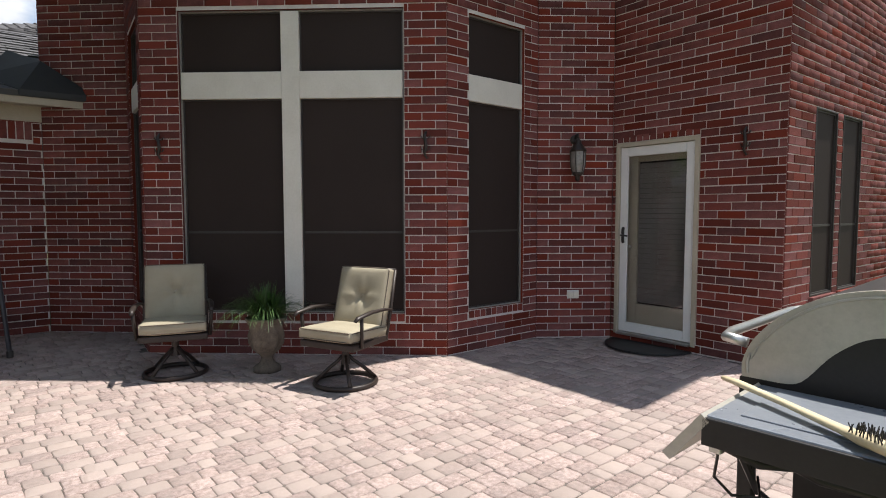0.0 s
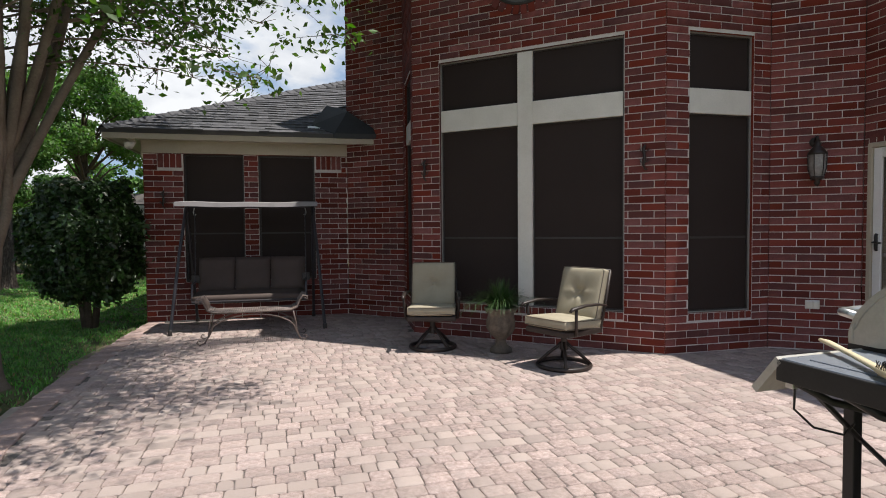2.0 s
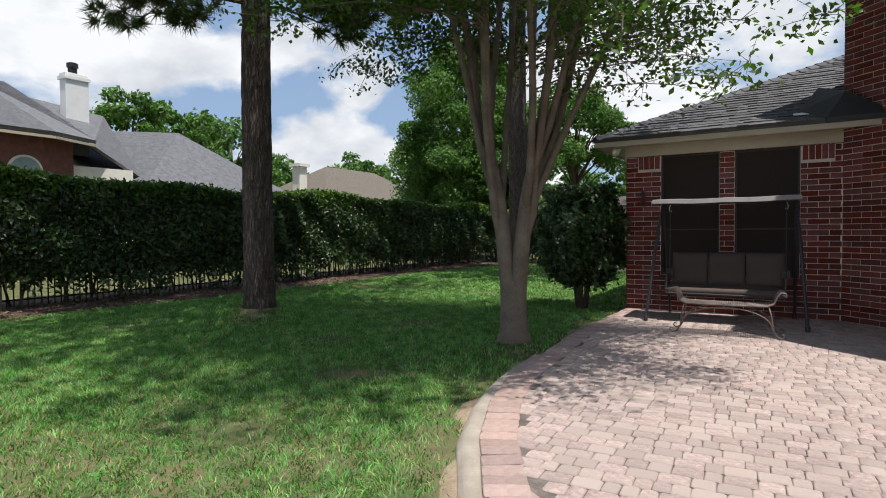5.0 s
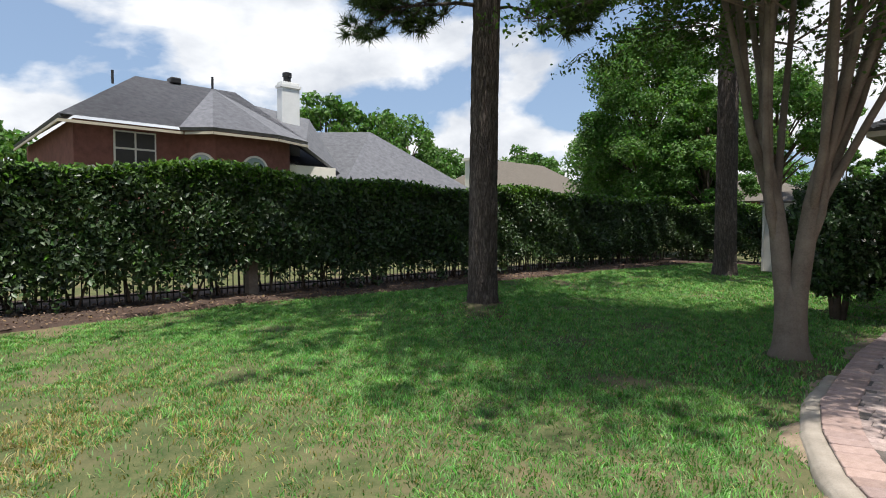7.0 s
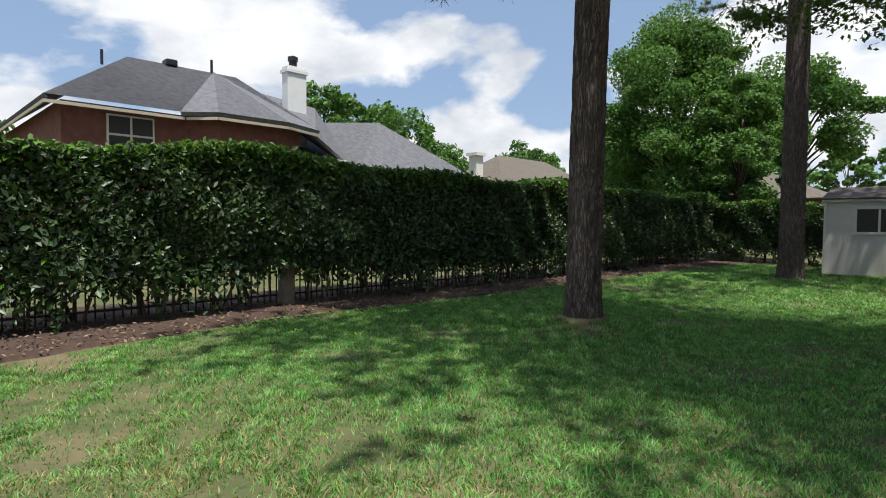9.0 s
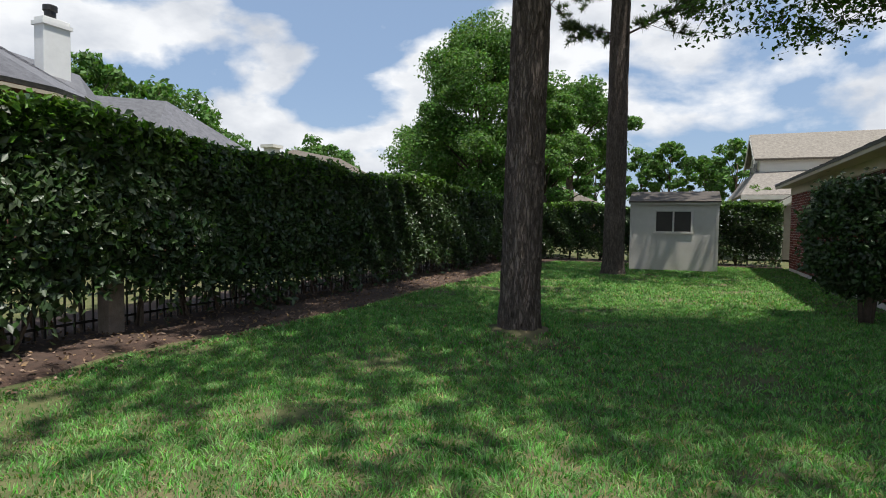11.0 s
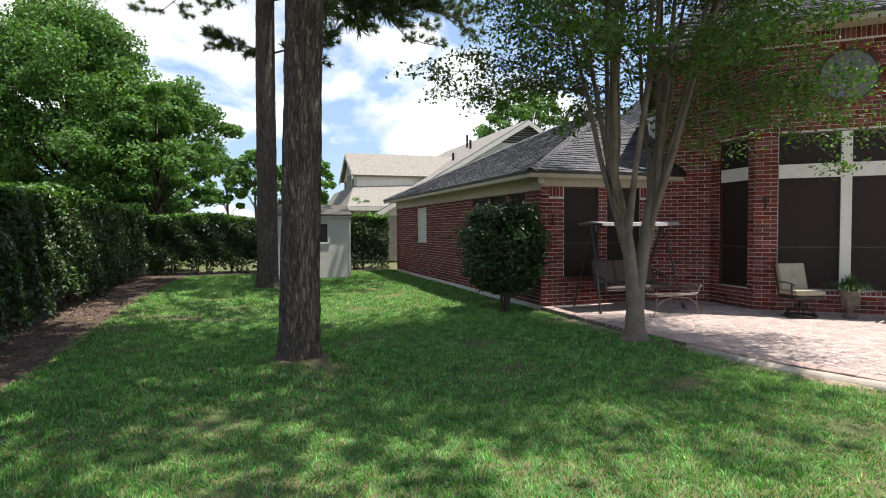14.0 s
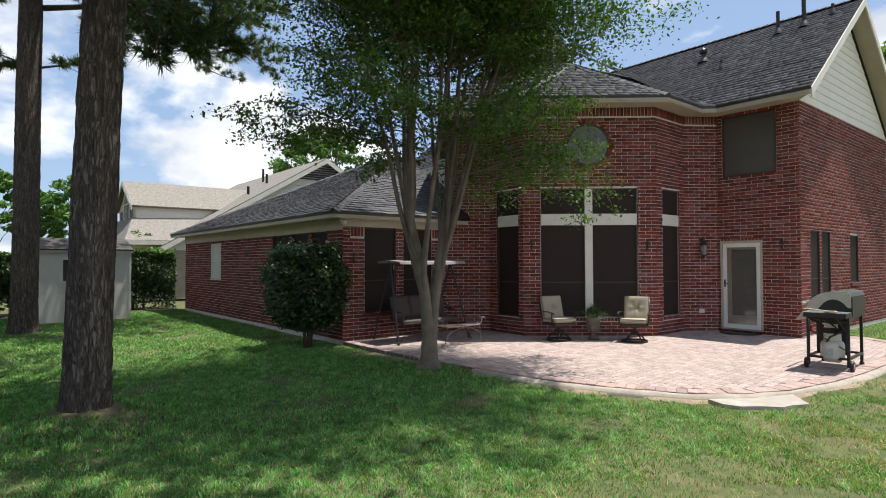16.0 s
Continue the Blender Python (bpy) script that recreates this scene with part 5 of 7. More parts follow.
def storm_door():
    d = new("door_1")
    d.matrix_world = ob_named("wall_door").matrix_world @ Matrix.Translation((0.05, 0, 0.055))
    tagged(d, "closed white storm door with a full glass panel and black lever", "door", kind="structure")
    w, h = 0.915, 2.03
    bm = bmesh.new()
    for q in ((0.002, -0.02, 0, 0.045, 0.11, h - 0.002), (w - 0.045, -0.02, 0, w - 0.002, 0.11, h - 0.002), (0.045, -0.02, h - 0.045, w - 0.045, 0.11, h - 0.002)):
        box(bm, *q, 0.004)
    part("door_frame", bm, FASCIA, d, "beige door frame")
    part("threshold", box(bmesh.new(), 0.045, -0.05, 0.0, w - 0.045, 0.11, 0.03, 0.005), CHROME, d, "worn metal threshold")
    bm = bmesh.new()
    x0, x1, z0, z1 = 0.05, w - 0.05, 0.035, h - 0.05
    for q in ((x0, 0.0, z0, x0 + 0.085, 0.03, z1), (x1 - 0.085, 0.0, z0, x1, 0.03, z1), (x0 + 0.085, 0.0, z1 - 0.095, x1 - 0.085, 0.03, z1), (x0 + 0.085, 0.0, z0, x1 - 0.085, 0.03, z0 + 0.10)):
        box(bm, *q, 0.006)
    part("storm_door_frame", bm, CHALK, d, "white storm door frame")
    ob = boxed("pane", (x0 + 0.083, 0.012, z0 + 0.098, x1 - 0.083, 0.018, z1 - 0.093), GLASS, d, "clear glass panel")
    ob.visible_shadow = False
    # inner door with its own glass
    bm = bmesh.new()
    a0, a1 = 0.20, w - 0.16
    for q in ((0.05, 0.09, 0.03, a0, 0.13, h - 0.05), (a1, 0.09, 0.03, w - 0.05, 0.13, h - 0.05), (a0, 0.09, 0.03, a1, 0.13, 0.33), (a0, 0.09, h - 0.2, a1, 0.13, h - 0.05)):
        box(bm, *q, 0.004)
    part("inner_door", bm, FASCIA, d, "beige inner door")
    # blind slats whose grey also carries the yard's reflection in the glass
    blind = surface("grey_blind", (0.15, 0.14, 0.125), (0.21, 0.195, 0.175), 2, 0.5, 0.0, 20)
    for k in range(28):
        z = 0.345 + k * (h - 0.56) / 28
        boxed("blind_slat", (a0 + 0.004, 0.108, z, a1 - 0.004, 0.114, z + (h - 0.56) / 28 - 0.003), blind, d, m=None)
    bm = bmesh.new()
    tube(bm, [(x0 + 0.045, -0.002, 0.98), (x0 + 0.045, -0.012, 1.0), (x0 + 0.045, -0.012, 1.12), (x0 + 0.045, -0.002, 1.14)], 0.016, 8)
    tube(bm, [(x0 + 0.045, -0.01, 1.06), (x0 + 0.045, -0.055, 1.06), (x0 + 0.13, -0.06, 1.055)], 0.009, 8)
    part("door_handle", bm, BLACK_METAL, d, "black lever handle", True)
    part("lock", lathe(bmesh.new(), [(0.022, 0), (0.022, 0.03), (0.012, 0.034)], 12, (0.13, 0.06, 0.92)), CHROME, d)
    for z in (0.25, 0.75, 1.3, 1.85):
        boxed("hinge", (w - 0.055, -0.006, z, w - 0.043, 0.0, z + 0.07), CHROME, d)
    # added dark sheet that stands in for the shaded room behind the door
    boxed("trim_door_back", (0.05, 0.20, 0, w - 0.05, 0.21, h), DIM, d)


storm_door()


# ---- patio things ----
def lantern():
    m = ob_named("wall_diagonal_east").matrix_world
    t = thing("wall_lantern", "dark bronze wall lantern with ribbed glass", "lamp")
    t.matrix_world = m @ Matrix.Translation((0.40, -0.012, 1.93))
    part("back_plate", lathe(bmesh.new(), [(0.05, 0), (0.05, 0.008), (0.03, 0.02)], 16), BROWN_METAL, t).matrix_local = Matrix.Translation((0, 0, 0.2)) @ Matrix.Rotation(math.pi / 2, 4, "X")
    part("arm", tube(bmesh.new(), [(0, 0, 0.2), (0, -0.06, 0.25), (0, -0.12, 0.24), (0, -0.13, 0.2)], 0.012, 8), BROWN_METAL, t, smooth=True)
    part("cap", lathe(bmesh.new(), [(0.09, 0.06), (0.085, 0.08), (0.05, 0.13), (0.03, 0.15), (0.035, 0.17), (0.012, 0.2)], 16, (0, -0.13, 0)), BROWN_METAL, t, smooth=True)
    part("glass", lathe(bmesh.new(), [(0.055, -0.16), (0.075, -0.08), (0.078, 0.06)], 12, (0, -0.13, 0)), surface("lantern_glass", (0.16, 0.15, 0.14), (0.28, 0.26, 0.24), 20, 0.2, 0.3, 60), t, "ribbed seeded glass")
    part("base", lathe(bmesh.new(), [(0.012, -0.25), (0.03, -0.22), (0.02, -0.2), (0.062, -0.175), (0.062, -0.155)], 14, (0, -0.13, 0)), BROWN_METAL, t, smooth=True)
    for k in range(6):
        a = k * math.pi / 3
        part("rib", tube(bmesh.new(), [(0.058 * math.cos(a), -0.13 + 0.058 * math.sin(a), -0.16), (0.08 * math.cos(a), -0.13 + 0.08 * math.sin(a), -0.08), (0.083 * math.cos(a), -0.13 + 0.083 * math.sin(a), 0.06)], 0.005, 5), BROWN_METAL, t)
    o = thing("outlet_box", "grey weatherproof outlet cover on the brick", "outlet")
    o.matrix_world = m @ Matrix.Translation((0.40, -0.008, 0.47))
    part("plate", box(bmesh.new(), -0.065, -0.012, -0.045, 0.065, 0.0, 0.045, 0.004), CHROME, o)
    for s in (-0.03, 0.03):
        part("flap", box(bmesh.new(), s - 0.024, -0.022, -0.034, s + 0.024, -0.012, 0.034, 0.004), CHROME, o)


lantern()


def wall_gecko(host, u, z):
    """A small dark wrought wall ornament, an S-shaped bar with short feet."""
    t = thing("wall_ornament", "small dark wrought-iron wall ornament on the brick", "ornament", group="wall ornaments")
    t.matrix_world = ob_named(host).matrix_world @ Matrix.Translation((u, -0.014, z))
    bm = bmesh.new()
    tube(bm, [(0.01, 0, 0.13), (-0.01, -0.006, 0.09), (0.0, -0.01, 0.04), (0.006, -0.01, -0.02), (-0.012, -0.006, -0.07), (0.012, 0, -0.12), (0.03, 0, -0.11)], [0.008, 0.016, 0.014, 0.018, 0.013, 0.008, 0.004], 8)
    part("body", bm, BROWN_METAL, t, smooth=True)
    for s, zz in ((-1, 0.06), (1, 0.06), (-1, -0.05), (1, -0.05)):
        part("foot", tube(bmesh.new(), [(0, -0.006, zz), (s * 0.035, -0.004, zz + 0.012), (s * 0.045, 0, zz + 0.035)], 0.005, 5), BROWN_METAL, t)


for h_, u_, z_ in (("wall_bay_front", 0.17, 1.98), ("wall_bay_front", 2.70, 1.98), ("wall_door", 1.38, 1.98), ("wall_wing_south", 0.25, 1.72)):
    wall_gecko(h_, u_, z_)


def cushion(bm, sx, sy, sz, tuft=True, n=22):
    """A box cushion, pillowed on both faces, with a tuft in the middle."""
    def height(u, v):
        e = (1 - abs(u) ** 6) * (1 - abs(v) ** 6)
        k = 0.62 + 0.38 * e ** 0.5
        if tuft:
            d = math.hypot(u, v)
            k -= 0.80 * math.exp(-(d / 0.17) ** 2) + 0.42 * math.exp(-(d / 0.55) ** 2) * abs(math.sin(2 * math.atan2(v, u))) ** 0.7
        return k
    top, bot = {}, {}
    for i in range(n + 1):
        for j in range(n + 1):
            u, v = 2 * i / n - 1, 2 * j / n - 1
            top[i, j] = bm.verts.new((u * sx / 2, v * sy / 2, sz / 2 * height(u, v)))
            bot[i, j] = bm.verts.new((u * sx / 2, v * sy / 2, -sz / 2 * (0.62 + 0.38 * ((1 - abs(u) ** 6) * (1 - abs(v) ** 6)) ** 0.5)))
    for i in range(n):
        for j in range(n):
            bm.faces.new((top[i, j], top[i + 1, j], top[i + 1, j + 1], top[i, j + 1]))
            bm.faces.new((bot[i, j], bot[i, j + 1], bot[i + 1, j + 1], bot[i + 1, j]))
    for i in range(n):
        for a, b in (((i, 0), (i + 1, 0)), ((i + 1, n), (i, n)), ((n, i), (n, i + 1)), ((0, i + 1), (0, i))):
            bm.faces.new((top[a], bot[a], bot[b], top[b]))
    return bm


CANVAS = surface("tan_canvas", (0.29, 0.25, 0.175), (0.37, 0.325, 0.235), 5, 0.85, 0.15, 300)
PIPING = surface("dark_piping", (0.09, 0.07, 0.05), (0.13, 0.10, 0.075), 20, 0.8, 0.1, 200)


def piping(sx, sy, z):
    c = 0.02
    p = [(-sx / 2 + c, -sy / 2, z), (sx / 2 - c, -sy / 2, z), (sx / 2, -sy / 2 + c, z), (sx / 2, sy / 2 - c, z), (sx / 2 - c, sy / 2, z), (-sx / 2 + c, sy / 2, z), (-sx / 2, sy / 2 - c, z), (-sx / 2, -sy / 2 + c, z), (-sx / 2 + c, -sy / 2, z)]
    return tube(bmesh.new(), p, 0.0045, 5)


def swivel_chair(x, y, face, label):
    """Faces local -y. Ring base, four curved feet, swivel post, cushions."""
    t = thing("patio_chair", label, "chair", (x, y, 0.0), face, "swivel chairs by the window")
    part("base_ring", ring(bmesh.new(), 0.255, 0.018, 0.022, 40, 1.2), BROWN_METAL, t, smooth=True)
    for k in range(4):
        a = k * math.pi / 2 + math.pi / 4
        c, s = math.cos(a), math.sin(a)
        part("leg", tube(bmesh.new(), [(0.25 * c, 0.25 * s, 0.035), (0.15 * c, 0.15 * s, 0.13), (0.06 * c, 0.06 * s, 0.20), (0.025 * c, 0.025 * s, 0.24)], [0.017, 0.016, 0.015, 0.014], 8), BROWN_METAL, t, smooth=True)
    part("swivel_post", lathe(bmesh.new(), [(0.04, 0.17), (0.036, 0.22), (0.03, 0.24), (0.03, 0.30), (0.09, 0.305), (0.09, 0.325)], 16), BROWN_METAL, t)
    part("spring_plate", box(bmesh.new(), -0.12, -0.16, 0.325, 0.12, 0.16, 0.34, 0.003), BROWN_METAL, t)
    part("seat_frame", box(bmesh.new(), -0.27, -0.25, 0.34, 0.27, 0.25, 0.395, 0.012), BROWN_METAL, t)
    m = Matrix.Translation((0, -0.01, 0.442)) @ Matrix.Rotation(radians(-3), 4, "X")
    seat = part("seat_cushion", cushion(bmesh.new(), 0.52, 0.52, 0.115, False), CANVAS, t, "tan canvas seat cushion", True)
    seat.matrix_local = m
    for z in (0.036, -0.036):
        part("piping", piping(0.522, 0.522, z), PIPING, seat)
    lean = Matrix.Translation((0, 0.265, 0.70)) @ Matrix.Rotation(radians(90 - 16), 4, "X")
    back = part("back_cushion", cushion(bmesh.new(), 0.50, 0.50, 0.12, True), CANVAS, t, "tufted tan canvas back cushion", True)
    back.matrix_local = lean
    for z in (0.037, -0.037):
        part("piping", piping(0.502, 0.502, z), PIPING, back)
    part("button", lathe(bmesh.new(), [(0.016, 0.0), (0.018, 0.006), (0.008, 0.012)], 12, (0, 0, 0.012)), CANVAS, back, smooth=True)
    for s in (-1, 1):
        part("back_post", tube(bmesh.new(), [(s * 0.262, 0.22, 0.36), (s * 0.262, 0.30, 0.62), (s * 0.255, 0.385, 0.93)], 0.014, 8), BROWN_METAL, t, smooth=True)
        part("arm_post", tube(bmesh.new(), [(s * 0.285, -0.16, 0.36), (s * 0.30, -0.18, 0.5), (s * 0.305, -0.185, 0.61)], 0.015, 8), BROWN_METAL, t, smooth=True)
        part("armrest", tube(bmesh.new(), [(s * 0.305, -0.27, 0.59), (s * 0.305, -0.235, 0.612), (s * 0.305, -0.05, 0.632), (s * 0.29, 0.15, 0.625), (s * 0.268, 0.30, 0.60)], [0.016, 0.022, 0.024, 0.021, 0.016], 8, 0.6), BROWN_METAL, t, smooth=True)
    t.scale = (0.95, 0.95, 0.95)
    part("back_rail", tube(bmesh.new(), [(-0.255, 0.388, 0.93), (0, 0.392, 0.935), (0.255, 0.388, 0.93)], 0.013, 8), BROWN_METAL, t, smooth=True)
    return t


swivel_chair(0.99, 5.33, -16.0, "bronze swivel patio chair with tan cushions, in the shade")
swivel_chair(1.98, 4.19, -66.0, "bronze swivel patio chair with tufted tan cushions, half sunlit")


def urn(x, y):
    t = thing("urn_planter", "weathered stone urn planter between the chairs", "planter", (x, y, 0.0))
    stone = surface("weathered_stone", (0.085, 0.066, 0.05), (0.19, 0.155, 0.12), 14, 0.92, 1.0, 70, stain=(0.07, 0.056, 0.044))
    prof = [(0.125, 0.0), (0.125, 0.035), (0.11, 0.05), (0.075, 0.07), (0.055, 0.10), (0.055, 0.13), (0.075, 0.15), (0.12, 0.19), (0.155, 0.25), (0.16, 0.32), (0.15, 0.37), (0.15, 0.40), (0.185, 0.445), (0.19, 0.465), (0.175, 0.47), (0.15, 0.44), (0.02, 0.43)]
    bm = lathe(bmesh.new(), [(0.92 * p, q) for p, q in prof], 72)
    for v in bm.verts:
        if 0.17 < v.co.z < 0.37:
            a = math.atan2(v.co.y, v.co.x)
            k = 1 + 0.06 * math.cos(9 * a)
            v.co.x *= k
            v.co.y *= k
    part("urn", bm, stone, t, smooth=True)
    g = np.random.default_rng(3)
    n = 640
    a, out, L = g.uniform(0, 6.283, n), g.uniform(0.05, 1.0, n), g.uniform(0.28, 0.52, n)
    V, F = [], []
    for i in range(n):
        d = np.array([math.cos(a[i]), math.sin(a[i]), 0])
        s = np.array([-d[1], d[0], 0]) * 0.0045
        p0 = d * g.uniform(0, 0.09) + np.array([0, 0, 0.44])
        pts = [p0 + d * L[i] * out[i] * k * 1.05 + np.array([0, 0, L[i] * (1.1 * k - (0.35 + out[i] * 0.75) * k * k)]) for k in (0, 0.4, 0.75, 1.0)]
        b = len(V)
        for k, p in enumerate(pts):
            V += [p - s * (1 - k * 0.28), p + s * (1 - k * 0.28)]
        F += [(b + 2 * k, b + 2 * k + 1, b + 2 * k + 3, b + 2 * k + 2) for k in range(3)]
    plant = thing("potted_grass", "tuft of green grassy plant spilling from the urn", "plant", (x, y, 0.0))
    array_mesh("leaf_tuft", V, F, surface("blade_leaf", (0.03, 0.075, 0.018), (0.075, 0.14, 0.035), 6, 0.45, 0.0, 20, vary=0.3, translucent=0.25), plant, kind="stuff")


urn(1.63, 4.94)


def door_mat():
    t = thing("door_mat", "black half-round rubber door mat on the pavers", "mat", (5.03, 3.40, 0.006), 90)
    bm = bmesh.new()
    pts = [(0.44 * math.cos(math.pi * k / 24), 0.46 * math.sin(math.pi * k / 24), 0.012) for k in range(25)]
    prism(bm, pts, 0.012)
    part("mat", bm, BLACK_METAL, t)
    part("rim", tube(bmesh.new(), [(p[0] * 0.96, p[1] * 0.96 + 0.01, 0.013) for p in pts], 0.006, 5), BLACK_METAL, t)


door_mat()
SLING = surface("brown_sling", (0.062, 0.042, 0.035), (0.085, 0.06, 0.05), 4, 0.8, 0.1, 400)
GREY_CANVAS = surface("grey_canvas", (0.20, 0.185, 0.19), (0.27, 0.25, 0.25), 4, 0.8, 0.1, 300)
DARK_TUBE = surface("dark_tube", (0.02, 0.018, 0.022), (0.035, 0.032, 0.038), 6, 0.4, 0.05, 90)


def garden_swing():
    t = thing("garden_swing", "dark three-seat garden swing with a thin canopy and brown cushions", "swing", (-1.03, 7.35, 0.0))
    for s in (-1, 1):
        part("front_leg", tube(bmesh.new(), [(s * 0.80, 0.02, 1.60), (s * 0.86, -0.2, 0.95), (s * 0.93, -0.46, 0.02)], 0.02, 8), DARK_TUBE, t)
        part("rear_leg", tube(bmesh.new(), [(s * 0.80, 0.02, 1.60), (s * 0.80, 0.3, 0.9), (s * 0.80, 0.62, 0.02)], 0.02, 8), DARK_TUBE, t)
        for y_, x_ in ((-0.46, 0.93), (0.62, 0.80)):
            part("foot_cap", lathe(bmesh.new(), [(0.027, 0.0), (0.027, 0.06), (0.022, 0.065)], 10, (s * x_, y_, 0)), surface_once("foot_cap"), t)
        part("hanger", tube(bmesh.new(), [(s * 0.70, 0.02, 1.54), (s * 0.70, 0.0, 1.0), (s * 0.70, -0.05, 0.62)], 0.008, 6), DARK_TUBE, t)
        part("hook", tube(bmesh.new(), [(s * 0.70, 0.02, 1.59), (s * 0.715, 0.02, 1.52), (s * 0.70, 0.02, 1.47), (s * 0.685, 0.02, 1.50)], 0.007, 6), CHROME, t)
        part("arm_frame", tube(bmesh.new(), [(s * 0.70, -0.30, 0.40), (s * 0.70, -0.27, 0.60), (s * 0.70, 0.05, 0.63), (s * 0.70, 0.22, 0.62)], 0.016, 8), DARK_TUBE, t)
        part("clamp", box(bmesh.new(), s * 0.70 - 0.05, -0.03, 0.60, s * 0.70 + 0.05, 0.0, 0.70, 0.008), surface_once("clamp"), t)
    part("top_rail", tube(bmesh.new(), [(-0.82, 0.02, 1.60), (0.82, 0.02, 1.60)], 0.022, 8), DARK_TUBE, t)
    bm = bmesh.new()
    n = 12
    rows = []
    for i in range(n + 1):
        u = -0.86 + 1.72 * i / n
        rows.append([bm.verts.new((u, y, z + 0.004 * math.sin(i * 1.3) - 0.008 * (1 - (u / 0.86) ** 2))) for y, z in ((-0.42, 1.585), (-0.40, 1.64), (0.0, 1.665), (0.38, 1.64), (0.40, 1.60), (0.0, 1.65), (-0.395, 1.62))])
    for a, b in zip(rows, rows[1:]):
        for k in range(7):
            bm.faces.new((a[k], a[(k + 1) % 7], b[(k + 1) % 7], b[k]))
    bm.faces.new(rows[0])
    bm.faces.new(rows[-1][::-1])
    part("canopy", bm, GREY_CANVAS, t, "faded grey canopy")
    part("seat_rail", tube(bmesh.new(), [(-0.70, -0.32, 0.38), (0.70, -0.32, 0.38)], 0.018, 8), DARK_TUBE, t)
    part("back_rail", tube(bmesh.new(), [(-0.70, 0.24, 0.88), (0.70, 0.24, 0.88)], 0.016, 8), DARK_TUBE, t)
    for i in range(3):
        x = -0.46 + 0.46 * i
        c = part("back_cushion", cushion(bmesh.new(), 0.45, 0.46, 0.10, False, 8), SLING, t, smooth=True)
        c.matrix_local = Matrix.Translation((x, 0.15, 0.69)) @ Matrix.Rotation(radians(74), 4, "X")
    c = part("seat_cushion", cushion(bmesh.new(), 1.40, 0.50, 0.10, False, 10), SLING, t, "long brown seat cushion", True)
    c.matrix_local = Matrix.Translation((0, -0.08, 0.43)) @ Matrix.Rotation(radians(4), 4, "X")


garden_swing()


def scroll_bench():
    metal = surface("pale_iron", (0.105, 0.075, 0.062), (0.18, 0.135, 0.115), 8, 0.5, 0.2, 90, spec=0.4)
    t = thing("scroll_bench", "wrought-iron bench with scrolled arms and woven mesh seat", "bench", (-0.93, 6.33, 0.0), 3)
    for y in (-0.19, 0.19):
        for s in (-1, 1):
            part("leg", tube(bmesh.new(), [(s * 0.44, y, 0.35), (s * 0.47, y, 0.22), (s * 0.48, y, 0.10), (s * 0.52, y, 0.03), (s * 0.57, y, 0.012), (s * 0.60, y, 0.035), (s * 0.585, y, 0.065), (s * 0.56, y, 0.055)], 0.0085, 6), metal, t, smooth=True)
        arch = [(0.47 * math.cos(a), y, 0.12 + 0.21 * math.sin(a)) for a in (math.pi * k / 16 for k in range(17))]
        part("arch", tube(bmesh.new(), [(0.52, y, 0.02)] + arch + [(-0.52, y, 0.02)], 0.008, 6), metal, t, smooth=True)
        part("rail", tube(bmesh.new(), [(0.57, y, 0.50), (0.605, y, 0.475), (0.60, y, 0.515), (0.555, y, 0.52), (0.52, y, 0.47), (0.49, y, 0.39), (0.42, y, 0.36), (0, y, 0.355), (-0.42, y, 0.36), (-0.49, y, 0.39), (-0.52, y, 0.47), (-0.555, y, 0.52), (-0.60, y, 0.515), (-0.605, y, 0.475), (-0.57, y, 0.50)], 0.01, 6), metal, t, smooth=True)
    prof = [(-0.60, 0.515), (-0.555, 0.52), (-0.52, 0.47), (-0.49, 0.39), (-0.42, 0.36), (0, 0.355), (0.42, 0.36), (0.49, 0.39), (0.52, 0.47), (0.555, 0.52), (0.60, 0.515)]
    for k in range(13):
        y = -0.175 + 0.35 * k / 12
        part("seat_wire", tube(bmesh.new(), [(a, y, b) for a, b in prof], 0.0045, 4), metal, t)
    for k in range(40):
        x = -0.47 + 0.94 * k / 39
        z = 0.357 + (max(0, abs(x) - 0.40) / 0.09) * 0.03
        part("cross_wire", box(bmesh.new(), x - 0.004, -0.19, z - 0.004, x + 0.004, 0.19, z + 0.004), metal, t)


scroll_bench()


def smooth_line(pts, n=5):
    """Points of a Catmull-Rom curve through the given ones."""
    out = []
    for i in range(len(pts) - 1):
        p0, p1, p2, p3 = (Vector(pts[max(0, min(len(pts) - 1, i + k))]) for k in (-1, 0, 1, 2))
        for j in range(n):
            t = j / n
            out.append(tuple(0.5 * (2 * p1 + (p2 - p0) * t + (2 * p0 - 5 * p1 + 4 * p2 - p3) * t * t + (3 * p1 - p0 - 3 * p2 + p3) * t ** 3)))
    return out + [tuple(pts[-1])]


